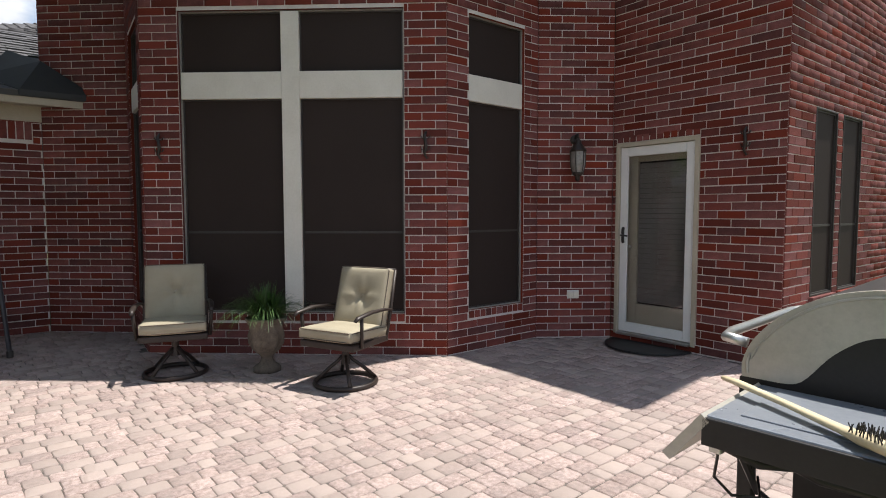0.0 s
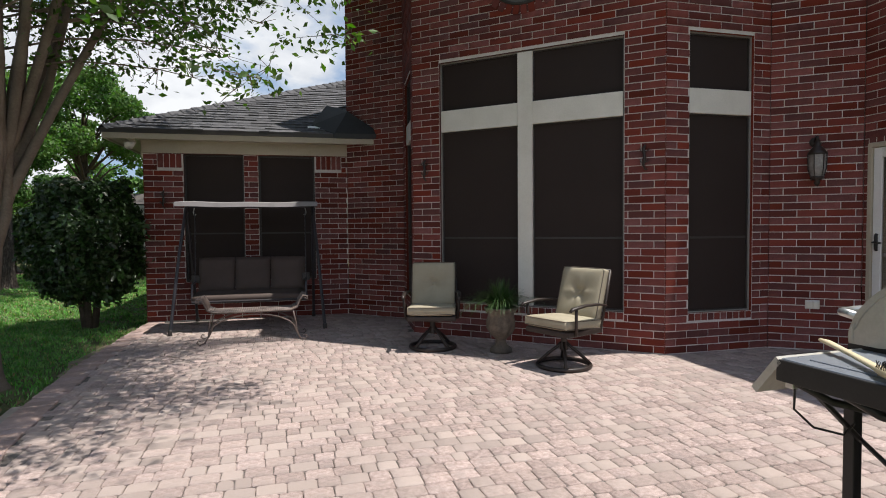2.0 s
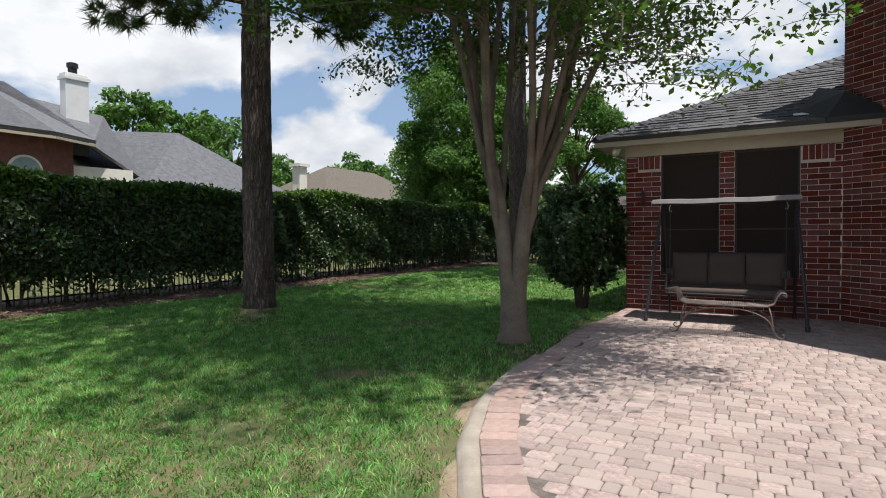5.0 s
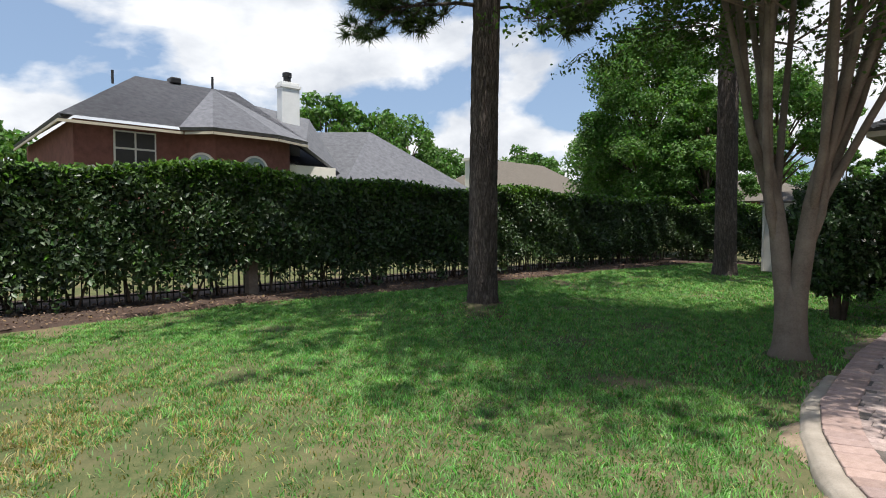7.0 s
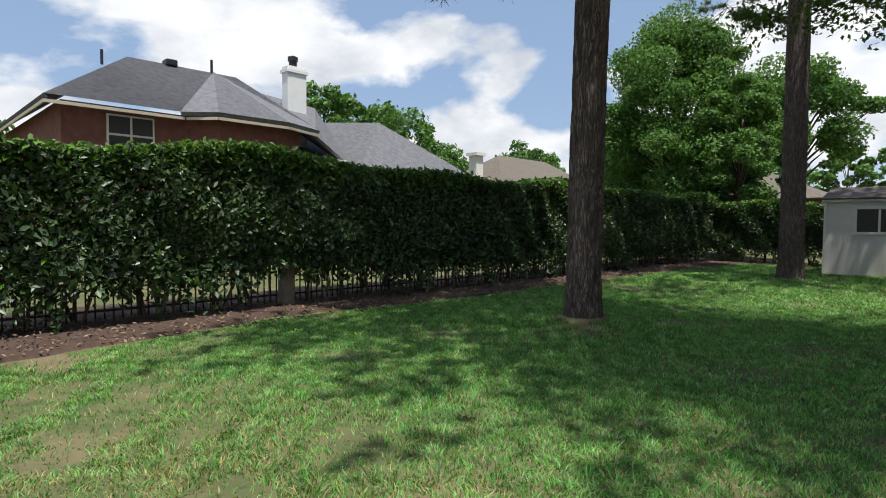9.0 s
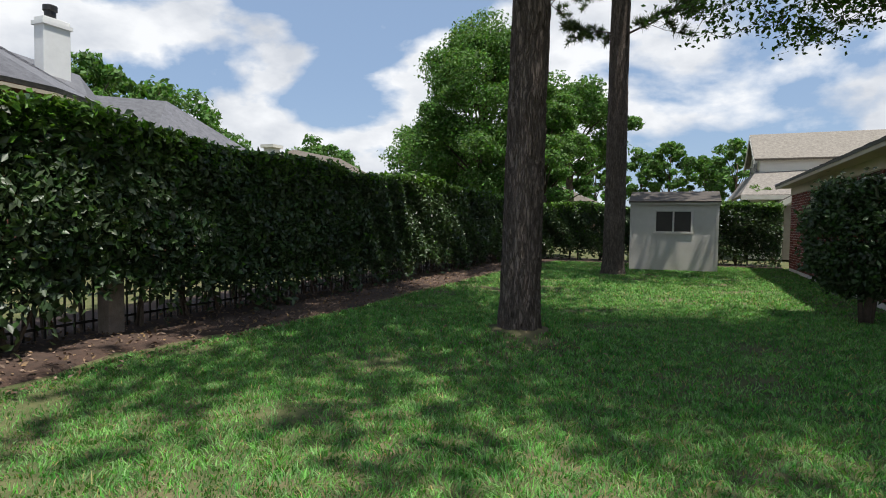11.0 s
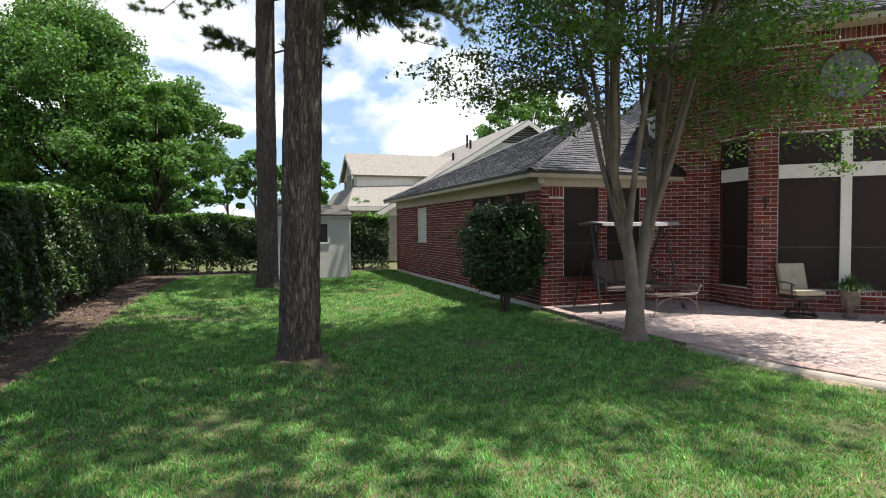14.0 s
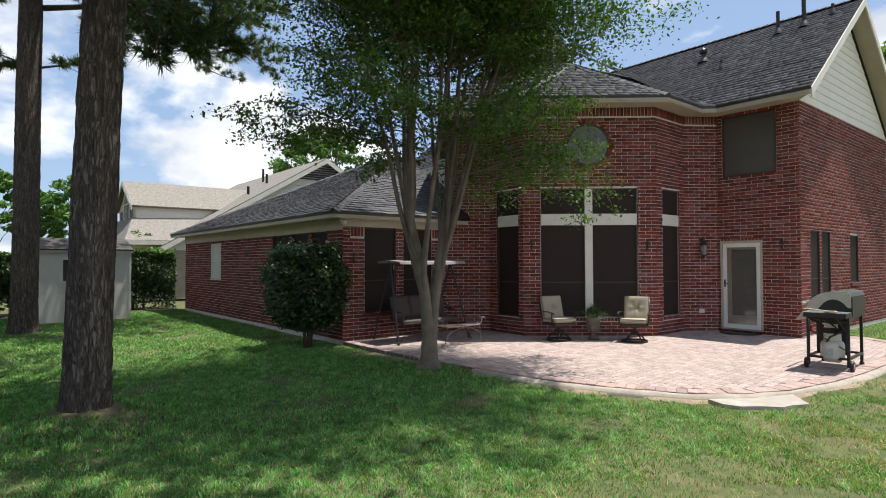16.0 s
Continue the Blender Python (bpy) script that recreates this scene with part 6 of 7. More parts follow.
def grill():
    steel = surface("stained_steel", (0.40, 0.375, 0.325), (0.52, 0.49, 0.43), 3, 0.38, 0.06, 60, metal=0.3, stain=(0.32, 0.28, 0.21))
    shelf_m = surface("blue_grey_enamel", (0.15, 0.165, 0.19), (0.21, 0.225, 0.25), 3, 0.28, 0.05, 60)
    t = thing("gas_grill", "black gas grill on a cart with a stained steel lid", "grill", (1.14, 0.86, 0.0), 4.0)
    # local x: along the grill from the shelf end; local -y: its back
    for x, y in ((0.36, 0.03), (0.36, -0.48), (1.22, 0.03), (1.22, -0.48)):
        part("leg", box(bmesh.new(), x - 0.02, y - 0.02, 0.06, x + 0.02, y + 0.02, 0.80, 0.004), BLACK_METAL, t)
    for x0, y0, x1, y1, z in ((0.38, -0.5, 1.2, -0.46, 0.16), (0.38, 0.01, 1.2, 0.05, 0.16), (0.34, -0.46, 0.38, 0.01, 0.16), (1.2, -0.46, 1.24, 0.01, 0.16)):
        part("rail", box(bmesh.new(), x0, y0, z, x1, y1, z + 0.035, 0.004), BLACK_METAL, t)
    for y in (0.055, -0.525):
        w = part("wheel", lathe(bmesh.new(), [(0.03, -0.022), (0.075, -0.022), (0.08, -0.012), (0.08, 0.012), (0.075, 0.022), (0.03, 0.022)], 24), BLACK_METAL, t, smooth=True)
        w.matrix_local = Matrix.Translation((0.36, y, 0.08)) @ Matrix.Rotation(math.pi / 2, 4, "X")
        part("hub", lathe(bmesh.new(), [(0.028, -0.026), (0.028, 0.026)], 12), CHROME, w)
    for y in (0.03, -0.48):
        part("foot", lathe(bmesh.new(), [(0.035, 0), (0.035, 0.02), (0.02, 0.06)], 12, (1.22, y, 0)), BLACK_METAL, t)
    # fire box
    bm = bmesh.new()
    prof = [(0.06, 0.88), (0.06, 0.80), (-0.02, 0.70), (-0.44, 0.70), (-0.52, 0.80), (-0.52, 0.92), (-0.30, 0.92)]
    a = [bm.verts.new((0.37, y, z)) for y, z in prof]
    b = [bm.verts.new((1.20, y, z)) for y, z in prof]
    bm.faces.new(a)
    bm.faces.new(b[::-1])
    for i in range(len(a)):
        j = (i + 1) % len(a)
        bm.faces.new((a[i], a[j], b[j], b[i]))
    part("fire_box", bm, BLACK_METAL, t)
    # lid: end plates with a curved brow, and the curved shell
    out = [(0.05, 0.885), (0.05, 0.93), (0.02, 1.00), (-0.05, 1.075), (-0.14, 1.13), (-0.25, 1.16), (-0.42, 1.17), (-0.50, 1.15), (-0.52, 1.10)]
    out = smooth_line(out)
    low = [(-0.52, 0.93), (-0.48, 0.935), (-0.42, 1.0), (-0.34, 1.045), (-0.25, 1.04), (-0.17, 0.985), (-0.10, 0.90), (-0.05, 0.885)]
    low = smooth_line(low)
    for x in (0.36, 1.20):
        bm = bmesh.new()
        vs = [bm.verts.new((x, y, z)) for y, z in out + low]
        f = bm.faces.new(vs)
        g = bmesh.ops.extrude_face_region(bm, geom=[f])
        bmesh.ops.translate(bm, verts=[v for v in g["geom"] if isinstance(v, bmesh.types.BMVert)], vec=(0.02, 0, 0))
        part("lid_end", bm, steel, t, "stained cast end of the lid")
        part("lid_bead", tube(bmesh.new(), [(x - 0.002, y * 0.94 - 0.012, z - 0.018 if z > 0.95 else z + 0.012) for y, z in out], 0.004, 5), steel, t)
        bm = bmesh.new()
        inner = [(x + 0.012, y, z) for y, z in [(0.03, 0.89), (-0.05, 1.06), (-0.25, 1.14), (-0.48, 1.13), (-0.5, 0.90)]]
        prism(bm, inner, 0.004)
        part("inner_panel", bm, BLACK_METAL, t)
    bm = bmesh.new()
    a = [bm.verts.new((0.38, y, z)) for y, z in out]
    b = [bm.verts.new((1.20, y, z)) for y, z in out]
    c = [bm.verts.new((0.38, y - 0.004, z - 0.012)) for y, z in out]
    d = [bm.verts.new((1.20, y - 0.004, z - 0.012)) for y, z in out]
    for i in range(len(out) - 1):
        bm.faces.new((a[i], a[i + 1], b[i + 1], b[i]))
        bm.faces.new((c[i], d[i], d[i + 1], c[i + 1]))
    part("lid_shell", bm, surface("lid_enamel", (0.04, 0.04, 0.04), (0.075, 0.074, 0.072), 3, 0.35, 0.05, 80), t, smooth=True)
    part("back_panel", box(bmesh.new(), 0.38, -0.535, 0.80, 1.20, -0.522, 1.10, 0.004), BLACK_METAL, t)
    part("lid_handle", tube(bmesh.new(), [(0.42, 0.06, 0.97), (0.42, 0.12, 0.98), (0.50, 0.135, 0.98), (1.06, 0.135, 0.98), (1.14, 0.12, 0.98), (1.14, 0.06, 0.97)], 0.016, 10), CHROME, t, "bright lid handle", True)
    # side shelf towards the wheels
    part("shelf", box(bmesh.new(), 0.0, -0.52, 0.845, 0.36, 0.0, 0.872, 0.006), shelf_m, t, "blue-grey enamel side shelf")
    part("shelf_panel", box(bmesh.new(), 0.05, -0.46, 0.8715, 0.32, -0.06, 0.876, 0.002), shelf_m, t)
    part("shelf_apron", box(bmesh.new(), -0.012, -0.525, 0.80, 0.0, 0.005, 0.868, 0.003), BLACK_METAL, t)
    part("shelf_apron", box(bmesh.new(), 0.0, -0.532, 0.80, 0.36, -0.52, 0.868, 0.003), BLACK_METAL, t)
    bm = bmesh.new()
    for x0, x1 in ((-0.012, 0.36),):
        q = [(x0, 0.006, 0.875), (x1, 0.006, 0.875), (x1, 0.10, 0.755), (x0, 0.10, 0.755)]
        prism(bm, q, 0.025)
    part("front_fascia", bm, steel, t, "pale drooping front fascia")
    part("gas_hose", tube(bmesh.new(), [(0.02, -0.04, 0.80), (0.12, -0.08, 0.74), (0.28, -0.14, 0.70), (0.42, -0.22, 0.70), (0.5, -0.3, 0.62), (0.46, -0.28, 0.56)], 0.012, 8), BLACK_METAL, t, smooth=True)
    part("regulator", lathe(bmesh.new(), [(0.02, -0.03), (0.03, -0.02), (0.03, 0.02), (0.02, 0.03)], 12, (0.36, -0.18, 0.70)), CHROME, t, smooth=True)
    part("wire", tube(bmesh.new(), [(0.04, -0.02, 0.80), (0.06, 0.0, 0.70), (0.12, -0.02, 0.64), (0.2, -0.06, 0.62), (0.3, -0.02, 0.63)], 0.004, 5), BLACK_METAL, t)
    part("hose_loop", tube(bmesh.new(), [(0.10, -0.10, 0.79), (0.16, -0.20, 0.73), (0.24, -0.32, 0.70), (0.33, -0.44, 0.715), (0.37, -0.47, 0.68), (0.36, -0.44, 0.60), (0.30, -0.36, 0.55), (0.24, -0.28, 0.50), (0.30, -0.22, 0.42)], 0.014, 8), BLACK_METAL, t, smooth=True)
    part("brace", tube(bmesh.new(), [(0.04, -0.40, 0.80), (0.36, -0.46, 0.56)], 0.010, 6), BLACK_METAL, t)
    part("brace", tube(bmesh.new(), [(0.04, -0.06, 0.80), (0.36, 0.0, 0.56)], 0.010, 6), BLACK_METAL, t)
    part("brace", tube(bmesh.new(), [(0.345, -0.46, 0.30), (0.345, 0.01, 0.58)], 0.008, 6), BLACK_METAL, t)
    part("bracket", box(bmesh.new(), 0.02, -0.03, 0.775, 0.09, 0.0, 0.80, 0.003), CHROME, t)
    part("bracket", box(bmesh.new(), 0.18, -0.03, 0.77, 0.24, 0.0, 0.80, 0.003), CHROME, t)
    part("warning_label", box(bmesh.new(), 0.60, -0.3, 0.60, 0.605, -0.12, 0.72), WHITE, t)
    part("burner_panel", box(bmesh.new(), 0.606, -0.44, 0.2, 0.62, -0.02, 0.70), BLACK_METAL, t)
    # tank
    k = thing("propane_tank", "worn white propane tank hung under the grill", "gas tank", (1.14 + 0.47, 0.86 - 0.23, 0.13))
    white = surface("worn_white", (0.42, 0.40, 0.36), (0.58, 0.56, 0.51), 5, 0.5, 0.15, 60, stain=(0.25, 0.17, 0.10))
    part("body", lathe(bmesh.new(), [(0.09, 0.0), (0.13, 0.015), (0.155, 0.06), (0.155, 0.23), (0.14, 0.28), (0.09, 0.31), (0.03, 0.32)], 28), white, k, smooth=True)
    part("foot_ring", ring(bmesh.new(), 0.10, 0.012, -0.005, 24), white, k, smooth=True)
    bm = bmesh.new()
    rows = []
    for i in range(14):
        a = 0.5 + i * 0.4
        rows.append([bm.verts.new((r * math.cos(a), r * math.sin(a), z)) for r, z in ((0.11, 0.30), (0.113, 0.30), (0.113, 0.40), (0.11, 0.40))])
    for a, b in zip(rows, rows[1:]):
        for q in range(4):
            bm.faces.new((a[q], b[q], b[(q + 1) % 4], a[(q + 1) % 4]))
    bm.faces.new(rows[0])
    bm.faces.new(rows[-1][::-1])
    part("collar", bm, white, k)
    part("valve", tube(bmesh.new(), [(0, 0, 0.31), (0, 0, 0.40)], 0.022, 10), CHROME, k)
    part("label", box(bmesh.new(), -0.157, -0.05, 0.09, -0.154, 0.05, 0.19), surface("blue_label", (0.25, 0.32, 0.38), (0.4, 0.45, 0.48), 20, 0.6, 0.0, 40), k, "faded blue label")
    # brush
    b = thing("grill_brush", "pale wooden grill brush with steel bristles on the shelf", "brush", (1.375, 0.93, 0.89), -116)
    wood = surface("pale_wood", (0.52, 0.43, 0.27), (0.63, 0.54, 0.36), 12, 0.6, 0.2, 80)
    part("handle", tube(bmesh.new(), [(0, 0, 0.012), (0.05, 0, 0.014), (0.22, 0, 0.010), (0.36, 0, 0.004), (0.41, 0, 0.003), (0.54, 0, 0.004), (0.555, 0, 0.004)], [0.010, 0.0145, 0.013, 0.016, 0.025, 0.026, 0.015], 10, 0.62), wood, b, smooth=True)
    rb = random.Random(2)
    for i in range(18):
        for j in range(6):
            x, y = 0.395 + i * 0.008, -0.02 + j * 0.0084
            part("bristle_tuft", tube(bmesh.new(), [(x, y, 0.014), (x + rb.uniform(-0.006, 0.006), y + rb.uniform(-0.006, 0.006), 0.032)], [0.0016, 0.0012], 4), BLACK_METAL, b)
    part("scraper", box(bmesh.new(), 0.54, -0.024, 0.004, 0.575, 0.024, 0.007), CHROME, b, "steel scraper plate")


grill()


# ---- garden things ----
def shed():
    paint = surface("shed_paint", (0.50, 0.475, 0.42), (0.60, 0.575, 0.52), 2.5, 0.75, 0.1, 60)
    t = thing("garden_shed", "cream-painted garden shed with a small window and low shingle roof", "shed", (-5.93, 17.2, LAWN_Z))
    x, d, h = 1.24, 2.3, 2.08
    bm = bmesh.new()
    for q in ((-x, 0, 0, -0.49, 0.08, h), (0.49, 0, 0, x, 0.08, h), (-0.49, 0, 0, 0.49, 0.08, 1.18), (-0.49, 0, 1.79, 0.49, 0.08, h)):
        box(bm, *q)
    bmesh.ops.remove_doubles(bm, verts=bm.verts, dist=0.0005)
    part("front_wall", bm, paint, t)
    part("side_wall", box(bmesh.new(), -x, 0.08, 0, -x + 0.08, d, h), paint, t)
    part("side_wall", box(bmesh.new(), x - 0.08, 0.08, 0, x, d, h), paint, t)
    part("rear_wall", box(bmesh.new(), -x + 0.08, d - 0.08, 0, x - 0.08, d, h), paint, t)
    for a in (-x - 0.012, x - 0.06):
        part("corner_board", box(bmesh.new(), a, -0.02, 0, a + 0.072, -0.001, h, 0.003), paint, t)
    part("fascia", box(bmesh.new(), -x - 0.05, -0.09, h - 0.08, x + 0.05, -0.06, h + 0.02, 0.003), paint, t)
    for z0, z1, y0, y1 in ((h + 0.02, h + 0.24, -0.12, d / 2),):
        part("roof", prism(bmesh.new(), [(-x - 0.06, y0, z0), (x + 0.06, y0, z0), (x + 0.06, y1, z1 + 0.14), (-x - 0.06, y1, z1 + 0.14)], 0.04), surface("shed_shingle", (0.045, 0.037, 0.031), (0.095, 0.08, 0.066), 6, 0.9, 0.7, 60), t, "brown-grey shingles")
        part("roof", prism(bmesh.new(), [(-x - 0.06, d + 0.12, z0), (x + 0.06, d + 0.12, z0), (x + 0.06, y1, z1 + 0.14), (-x - 0.06, y1, z1 + 0.14)], 0.04), SHINGLE, t)
    for s in (-x, x - 0.06):
        bm = bmesh.new()
        vs = [bm.verts.new((s + o, y, z)) for o in (0, 0.06) for y, z in ((0, h), (d, h), (d / 2, h + 0.34))]
        for f in ((0, 1, 2), (5, 4, 3), (0, 3, 4, 1), (1, 4, 5, 2), (2, 5, 3, 0)):
            bm.faces.new([vs[i] for i in f])
        part("gable", bm, paint, t)
    w = part("window_frame", box(box(box(box(bmesh.new(), -0.56, -0.03, 1.11, 0.56, -0.001, 1.18, 0.004), -0.56, -0.03, 1.79, 0.56, -0.001, 1.86, 0.004), -0.56, -0.03, 1.18, -0.49, -0.001, 1.79, 0.004), 0.49, -0.03, 1.18, 0.56, -0.001, 1.79, 0.004), paint, t)
    part("mullion", box(bmesh.new(), -0.025, -0.01, 1.18, 0.025, 0.04, 1.79), WHITE, w)
    for a, b in ((-0.488, -0.026), (0.026, 0.488)):
        part("pane", box(bmesh.new(), a, 0.03, 1.182, b, 0.036, 1.788), surface_once("shed_glass"), w, "dark glass")


shed()


def fence():
    t = thing("iron_fence", "black iron picket fence behind the hedge", "fence", (-12.0, 7.5, LAWN_Z))
    bm = box(bmesh.new(), -0.009, -0.009, 0, 0.009, 0.009, 1.15)
    first = part("picket", bm, BLACK_METAL, t)
    first.location = (0, -12.5, 0)
    for k in range(1, 230):
        o = new("picket", first.data)
        o.parent = t
        o.location = (0, -12.5 + k * 0.11, 0)
    for z in (0.12, 1.0):
        part("rail", box(bmesh.new(), -0.014, -12.6, z, 0.014, 13.0, z + 0.03), BLACK_METAL, t)
    p = thing("fence_post", "weathered grey timber post under the hedge", "post", (-11.75, 3.07, LAWN_Z))
    part("post", box(bmesh.new(), -0.10, -0.10, -0.1, 0.10, 0.10, 0.78, 0.015), surface("grey_timber", (0.13, 0.105, 0.085), (0.24, 0.20, 0.165), 9, 0.9, 0.5, 60), p)


fence()


def slab():
    t = thing("stepping_slab", "broken flat concrete slab beside the patio edge", "slab", (0, 0, -0.05))
    part("slab", prism(bmesh.new(), [(-1.52, 1.02, 0.010), (-1.60, 0.80, 0.006), (-1.55, 0.62, 0.004), (-1.38, 0.50, 0.004), (-1.2, 0.30, 0.002), (-1.02, 0.27, 0.002), (-0.82, 0.16, 0.002), (-0.66, 0.30, 0.006), (-0.46, 0.46, 0.010), (-0.98, 0.66, 0.012)], 0.06), surface("pale_concrete", (0.28, 0.25, 0.21), (0.41, 0.375, 0.325), 6, 0.9, 0.8, 90, stain=(0.27, 0.24, 0.2)), t)


slab()


def flood_lights():
    t = thing("flood_light", "twin white security flood light under the wing eave", "lamp", (-2.62, 7.95, 2.545))
    part("base", lathe(bmesh.new(), [(0.05, -0.03), (0.05, 0.0)], 14), WHITE, t)
    for s in (-1, 1):
        h = part("lamp_head", lathe(bmesh.new(), [(0.02, 0.0), (0.035, 0.04), (0.055, 0.10), (0.055, 0.12)], 14), WHITE, t, smooth=True)
        h.matrix_local = Matrix.Translation((s * 0.06, -0.02, -0.045)) @ Euler((radians(125), 0, radians(-s * 40))).to_matrix().to_4x4()


flood_lights()
for x_, y_, h_, r_ in ((7.2, 5.23, 0.36, 0.06), (6.47, 4.41, 0.24, 0.035), (7.67, 3.49, 0.6, 0.045), (7.67, 2.89, 0.75, 0.05), (7.92, 2.34, 0.28, 0.035)):
    roof_pipe(x_, y_, h_, r_)


# ---- neighbouring houses ----
def plain(name, q, thick, material, parent, label=""):
    return part(name, prism(bmesh.new(), q, thick), material, parent, label)


def west_house():
    t = thing("neighbour_house", "two-storey red brick house with dark hipped roof beyond the hedge", "house", (-21, 5, LAWN_Z))
    o = Vector((21, -5, -LAWN_Z))

    def P(*pts):
        return [tuple(Vector(p) + o) for p in pts]

    ez, x0 = 4.42, -21.0
    part("wall", box(bmesh.new(), *(P((x0 - 9, 1.85, 0))[0]), *(P((x0, 5.0, ez))[0])), FAR_BRICK, t, "red brick wall")
    bm = bmesh.new()
    foot = P((x0, 5.0, 0), (x0 + 0.75, 5.75, 0), (x0 + 0.75, 7.6, 0), (x0, 8.85, 0), (x0 - 6, 8.85, 0), (x0 - 6, 5.0, 0))
    a = [bm.verts.new(p) for p in foot]
    b = [bm.verts.new((p[0], p[1], p[2] + ez)) for p in foot]
    bm.faces.new(b)
    for i in range(6):
        bm.faces.new((a[i], a[(i + 1) % 6], b[(i + 1) % 6], b[i]))
    part("bay_wall", bm, FAR_BRICK, t, "angled red brick bay")
    part("chimney_wall", box(bmesh.new(), *(P((x0 - 6, 8.86, 0))[0]), *(P((x0 - 0.2, 11.0, 3.6))[0])), SIDING, t, "white siding")
    # roofs
    e = ez + 0.02
    r0, r1 = (-25.3, 4.7, 6.95), (-25.3, 8.6, 6.95)
    L, M = (x0 + 0.45, 1.4, e), (x0 + 0.45, 5.0, e)
    plain("roof", P(L, M, (x0 + 0.45, 9.4, e), r1, r0), 0.12, SHINGLE_GREY, t)
    plain("roof", P((-30, 1.4, e), L, r0), 0.12, SHINGLE_GREY, t)
    plain("roof", P((x0 + 0.45, 9.4, e), (-30, 9.4, e), r1), 0.12, SHINGLE_GREY, t)
    apex = (-23.4, 6.9, 6.5)
    c = [(x0 + 0.45, 4.7, e), (x0 + 1.2, 5.5, e), (x0 + 1.2, 7.8, e), (x0 + 0.45, 9.4, e)]
    for p, q in zip(c, c[1:]):
        plain("roof", P(p, q, apex), 0.12, SHINGLE_GREY, t)
    plain("roof", P((x0 + 0.2, 9.4, 4.3), (x0 - 0.9, 11.8, 3.4), (-25, 12.0, 6.2), (-25.3, 8.6, 6.6)), 0.1, SHINGLE_GREY, t)
    fas = [(-30, 1.4), (x0 + 0.45, 1.4), (x0 + 0.45, 4.85), (x0 + 1.2, 5.5), (x0 + 1.2, 7.8), (x0 + 0.45, 9.4)]
    for p, q in zip(fas, fas[1:]):
        m, ln = wall_frame(p, q)
        f = part("fascia", box(bmesh.new(), 0.02, 0.0, e - 0.22, ln - 0.02, 0.04, e - 0.135), FASCIA, t, "beige fascia")
        f.matrix_local = Matrix.Translation(o) @ m
    # low wing on the right
    pk = (-24.2, 14.9, 5.85)
    rg = (-27.0, 12.2, 5.85)
    plain("roof", P((x0, 11.3, 3.0), (x0, 19.0, 3.0), pk), 0.12, SHINGLE_GREY, t)
    plain("roof", P((x0, 19.0, 3.0), (-29, 22.5, 3.4), pk), 0.12, SHINGLE_GREY, t)
    plain("roof", P((x0, 10.4, 3.0), (x0, 11.3, 3.0), pk, rg, (-25, 9.8, 5.0)), 0.12, SHINGLE_GREY, t)
    plain("roof", P((-29, 22.5, 3.4), (-29, 12.2, 5.85), rg, pk), 0.12, SHINGLE_GREY, t)
    part("low_wall", box(bmesh.new(), *(P((-28, 11.3, 0))[0]), *(P((x0 - 0.5, 18.6, 2.95))[0])), FAR_BRICK, t)
    ch = part("chimney", box(bmesh.new(), *(P((-23.95, 9.85, 3.5))[0]), *(P((-23.5, 10.68, 7.35))[0]), 0.02), CHALK, t, "white painted chimney")
    part("cap", box(bmesh.new(), *(P((-24.0, 9.8, 7.1))[0]), *(P((-23.45, 10.73, 7.22))[0])), CHALK, ch)
    cx = P((-23.8, 10.25, 7.35))[0]
    part("flue", lathe(bmesh.new(), [(0.16, 0), (0.16, 0.25), (0.2, 0.27), (0.2, 0.42), (0.1, 0.46)], 14, cx), BLACK_METAL, ch)
    # windows
    y0, y1, z0, z1 = 2.9, 4.12, 3.1, 4.2
    w = part("window", box(bmesh.new(), *(P((x0, y0, z0))[0]), *(P((x0 + 0.05, y1, z1))[0])), WHITE, t, "white framed window")
    for a_, b_ in ((y0 + 0.05, 3.48), (3.54, y1 - 0.05)):
        for c_, d_ in ((z0 + 0.05, 3.62), (3.68, z1 - 0.05)):
            part("pane", box(bmesh.new(), *(P((x0 + 0.05, a_, c_))[0]), *(P((x0 + 0.06, b_, d_))[0])), surface_once("far_glass"), w)
    for cx_, cy_, ang in ((x0 + 0.42, 5.42, -45.0), (x0 + 0.76, 7.1, 0.0)):
        w = part("arched_window", bmesh_arch(0.48, 0.62, 0.05), WHITE, t, "arched white framed window")
        w.matrix_local = Matrix.Translation(Vector((cx_, cy_, 3.2)) + o) @ Matrix.Rotation(radians(ang), 4, "Z")
        part("pane", bmesh_arch(0.41, 0.56, 0.06), surface("arch_glass", (0.2, 0.26, 0.26), (0.3, 0.36, 0.36), 3, 0.15, 0, 20), w)
        part("glazing_bar", box(bmesh.new(), 0.06, -0.41, -0.03, 0.07, 0.41, 0.03), WHITE, w)
    for x_, y_, z_ in ((-25.6, 4.0, 6.6), (-25.2, 7.6, 6.9)):
        part("vent_pipe", tube(bmesh.new(), [P((x_, y_, z_))[0], P((x_, y_, z_ + 0.5))[0]], 0.05, 8), BLACK_METAL, t)
    part("roof_vent", box(bmesh.new(), *(P((-25.5, 5.9, 6.85))[0]), *(P((-25.0, 6.3, 7.1))[0]), 0.05), BLACK_METAL, t)


def bmesh_arch(r, h, d):
    """A half-round on a short rectangle, facing +x."""
    bm = bmesh.new()
    pts = [(-r, -h), (r, -h)] + [(r * math.cos(a), r * math.sin(a)) for a in (math.pi * k / 16 for k in range(17))]
    f = [bm.verts.new((d, y, z)) for y, z in pts]
    b = [bm.verts.new((0, y, z)) for y, z in pts]
    bm.faces.new(f)
    for i in range(len(f)):
        j = (i + 1) % len(f)
        bm.faces.new((f[i], b[i], b[j], f[j]))
    return bm


west_house()


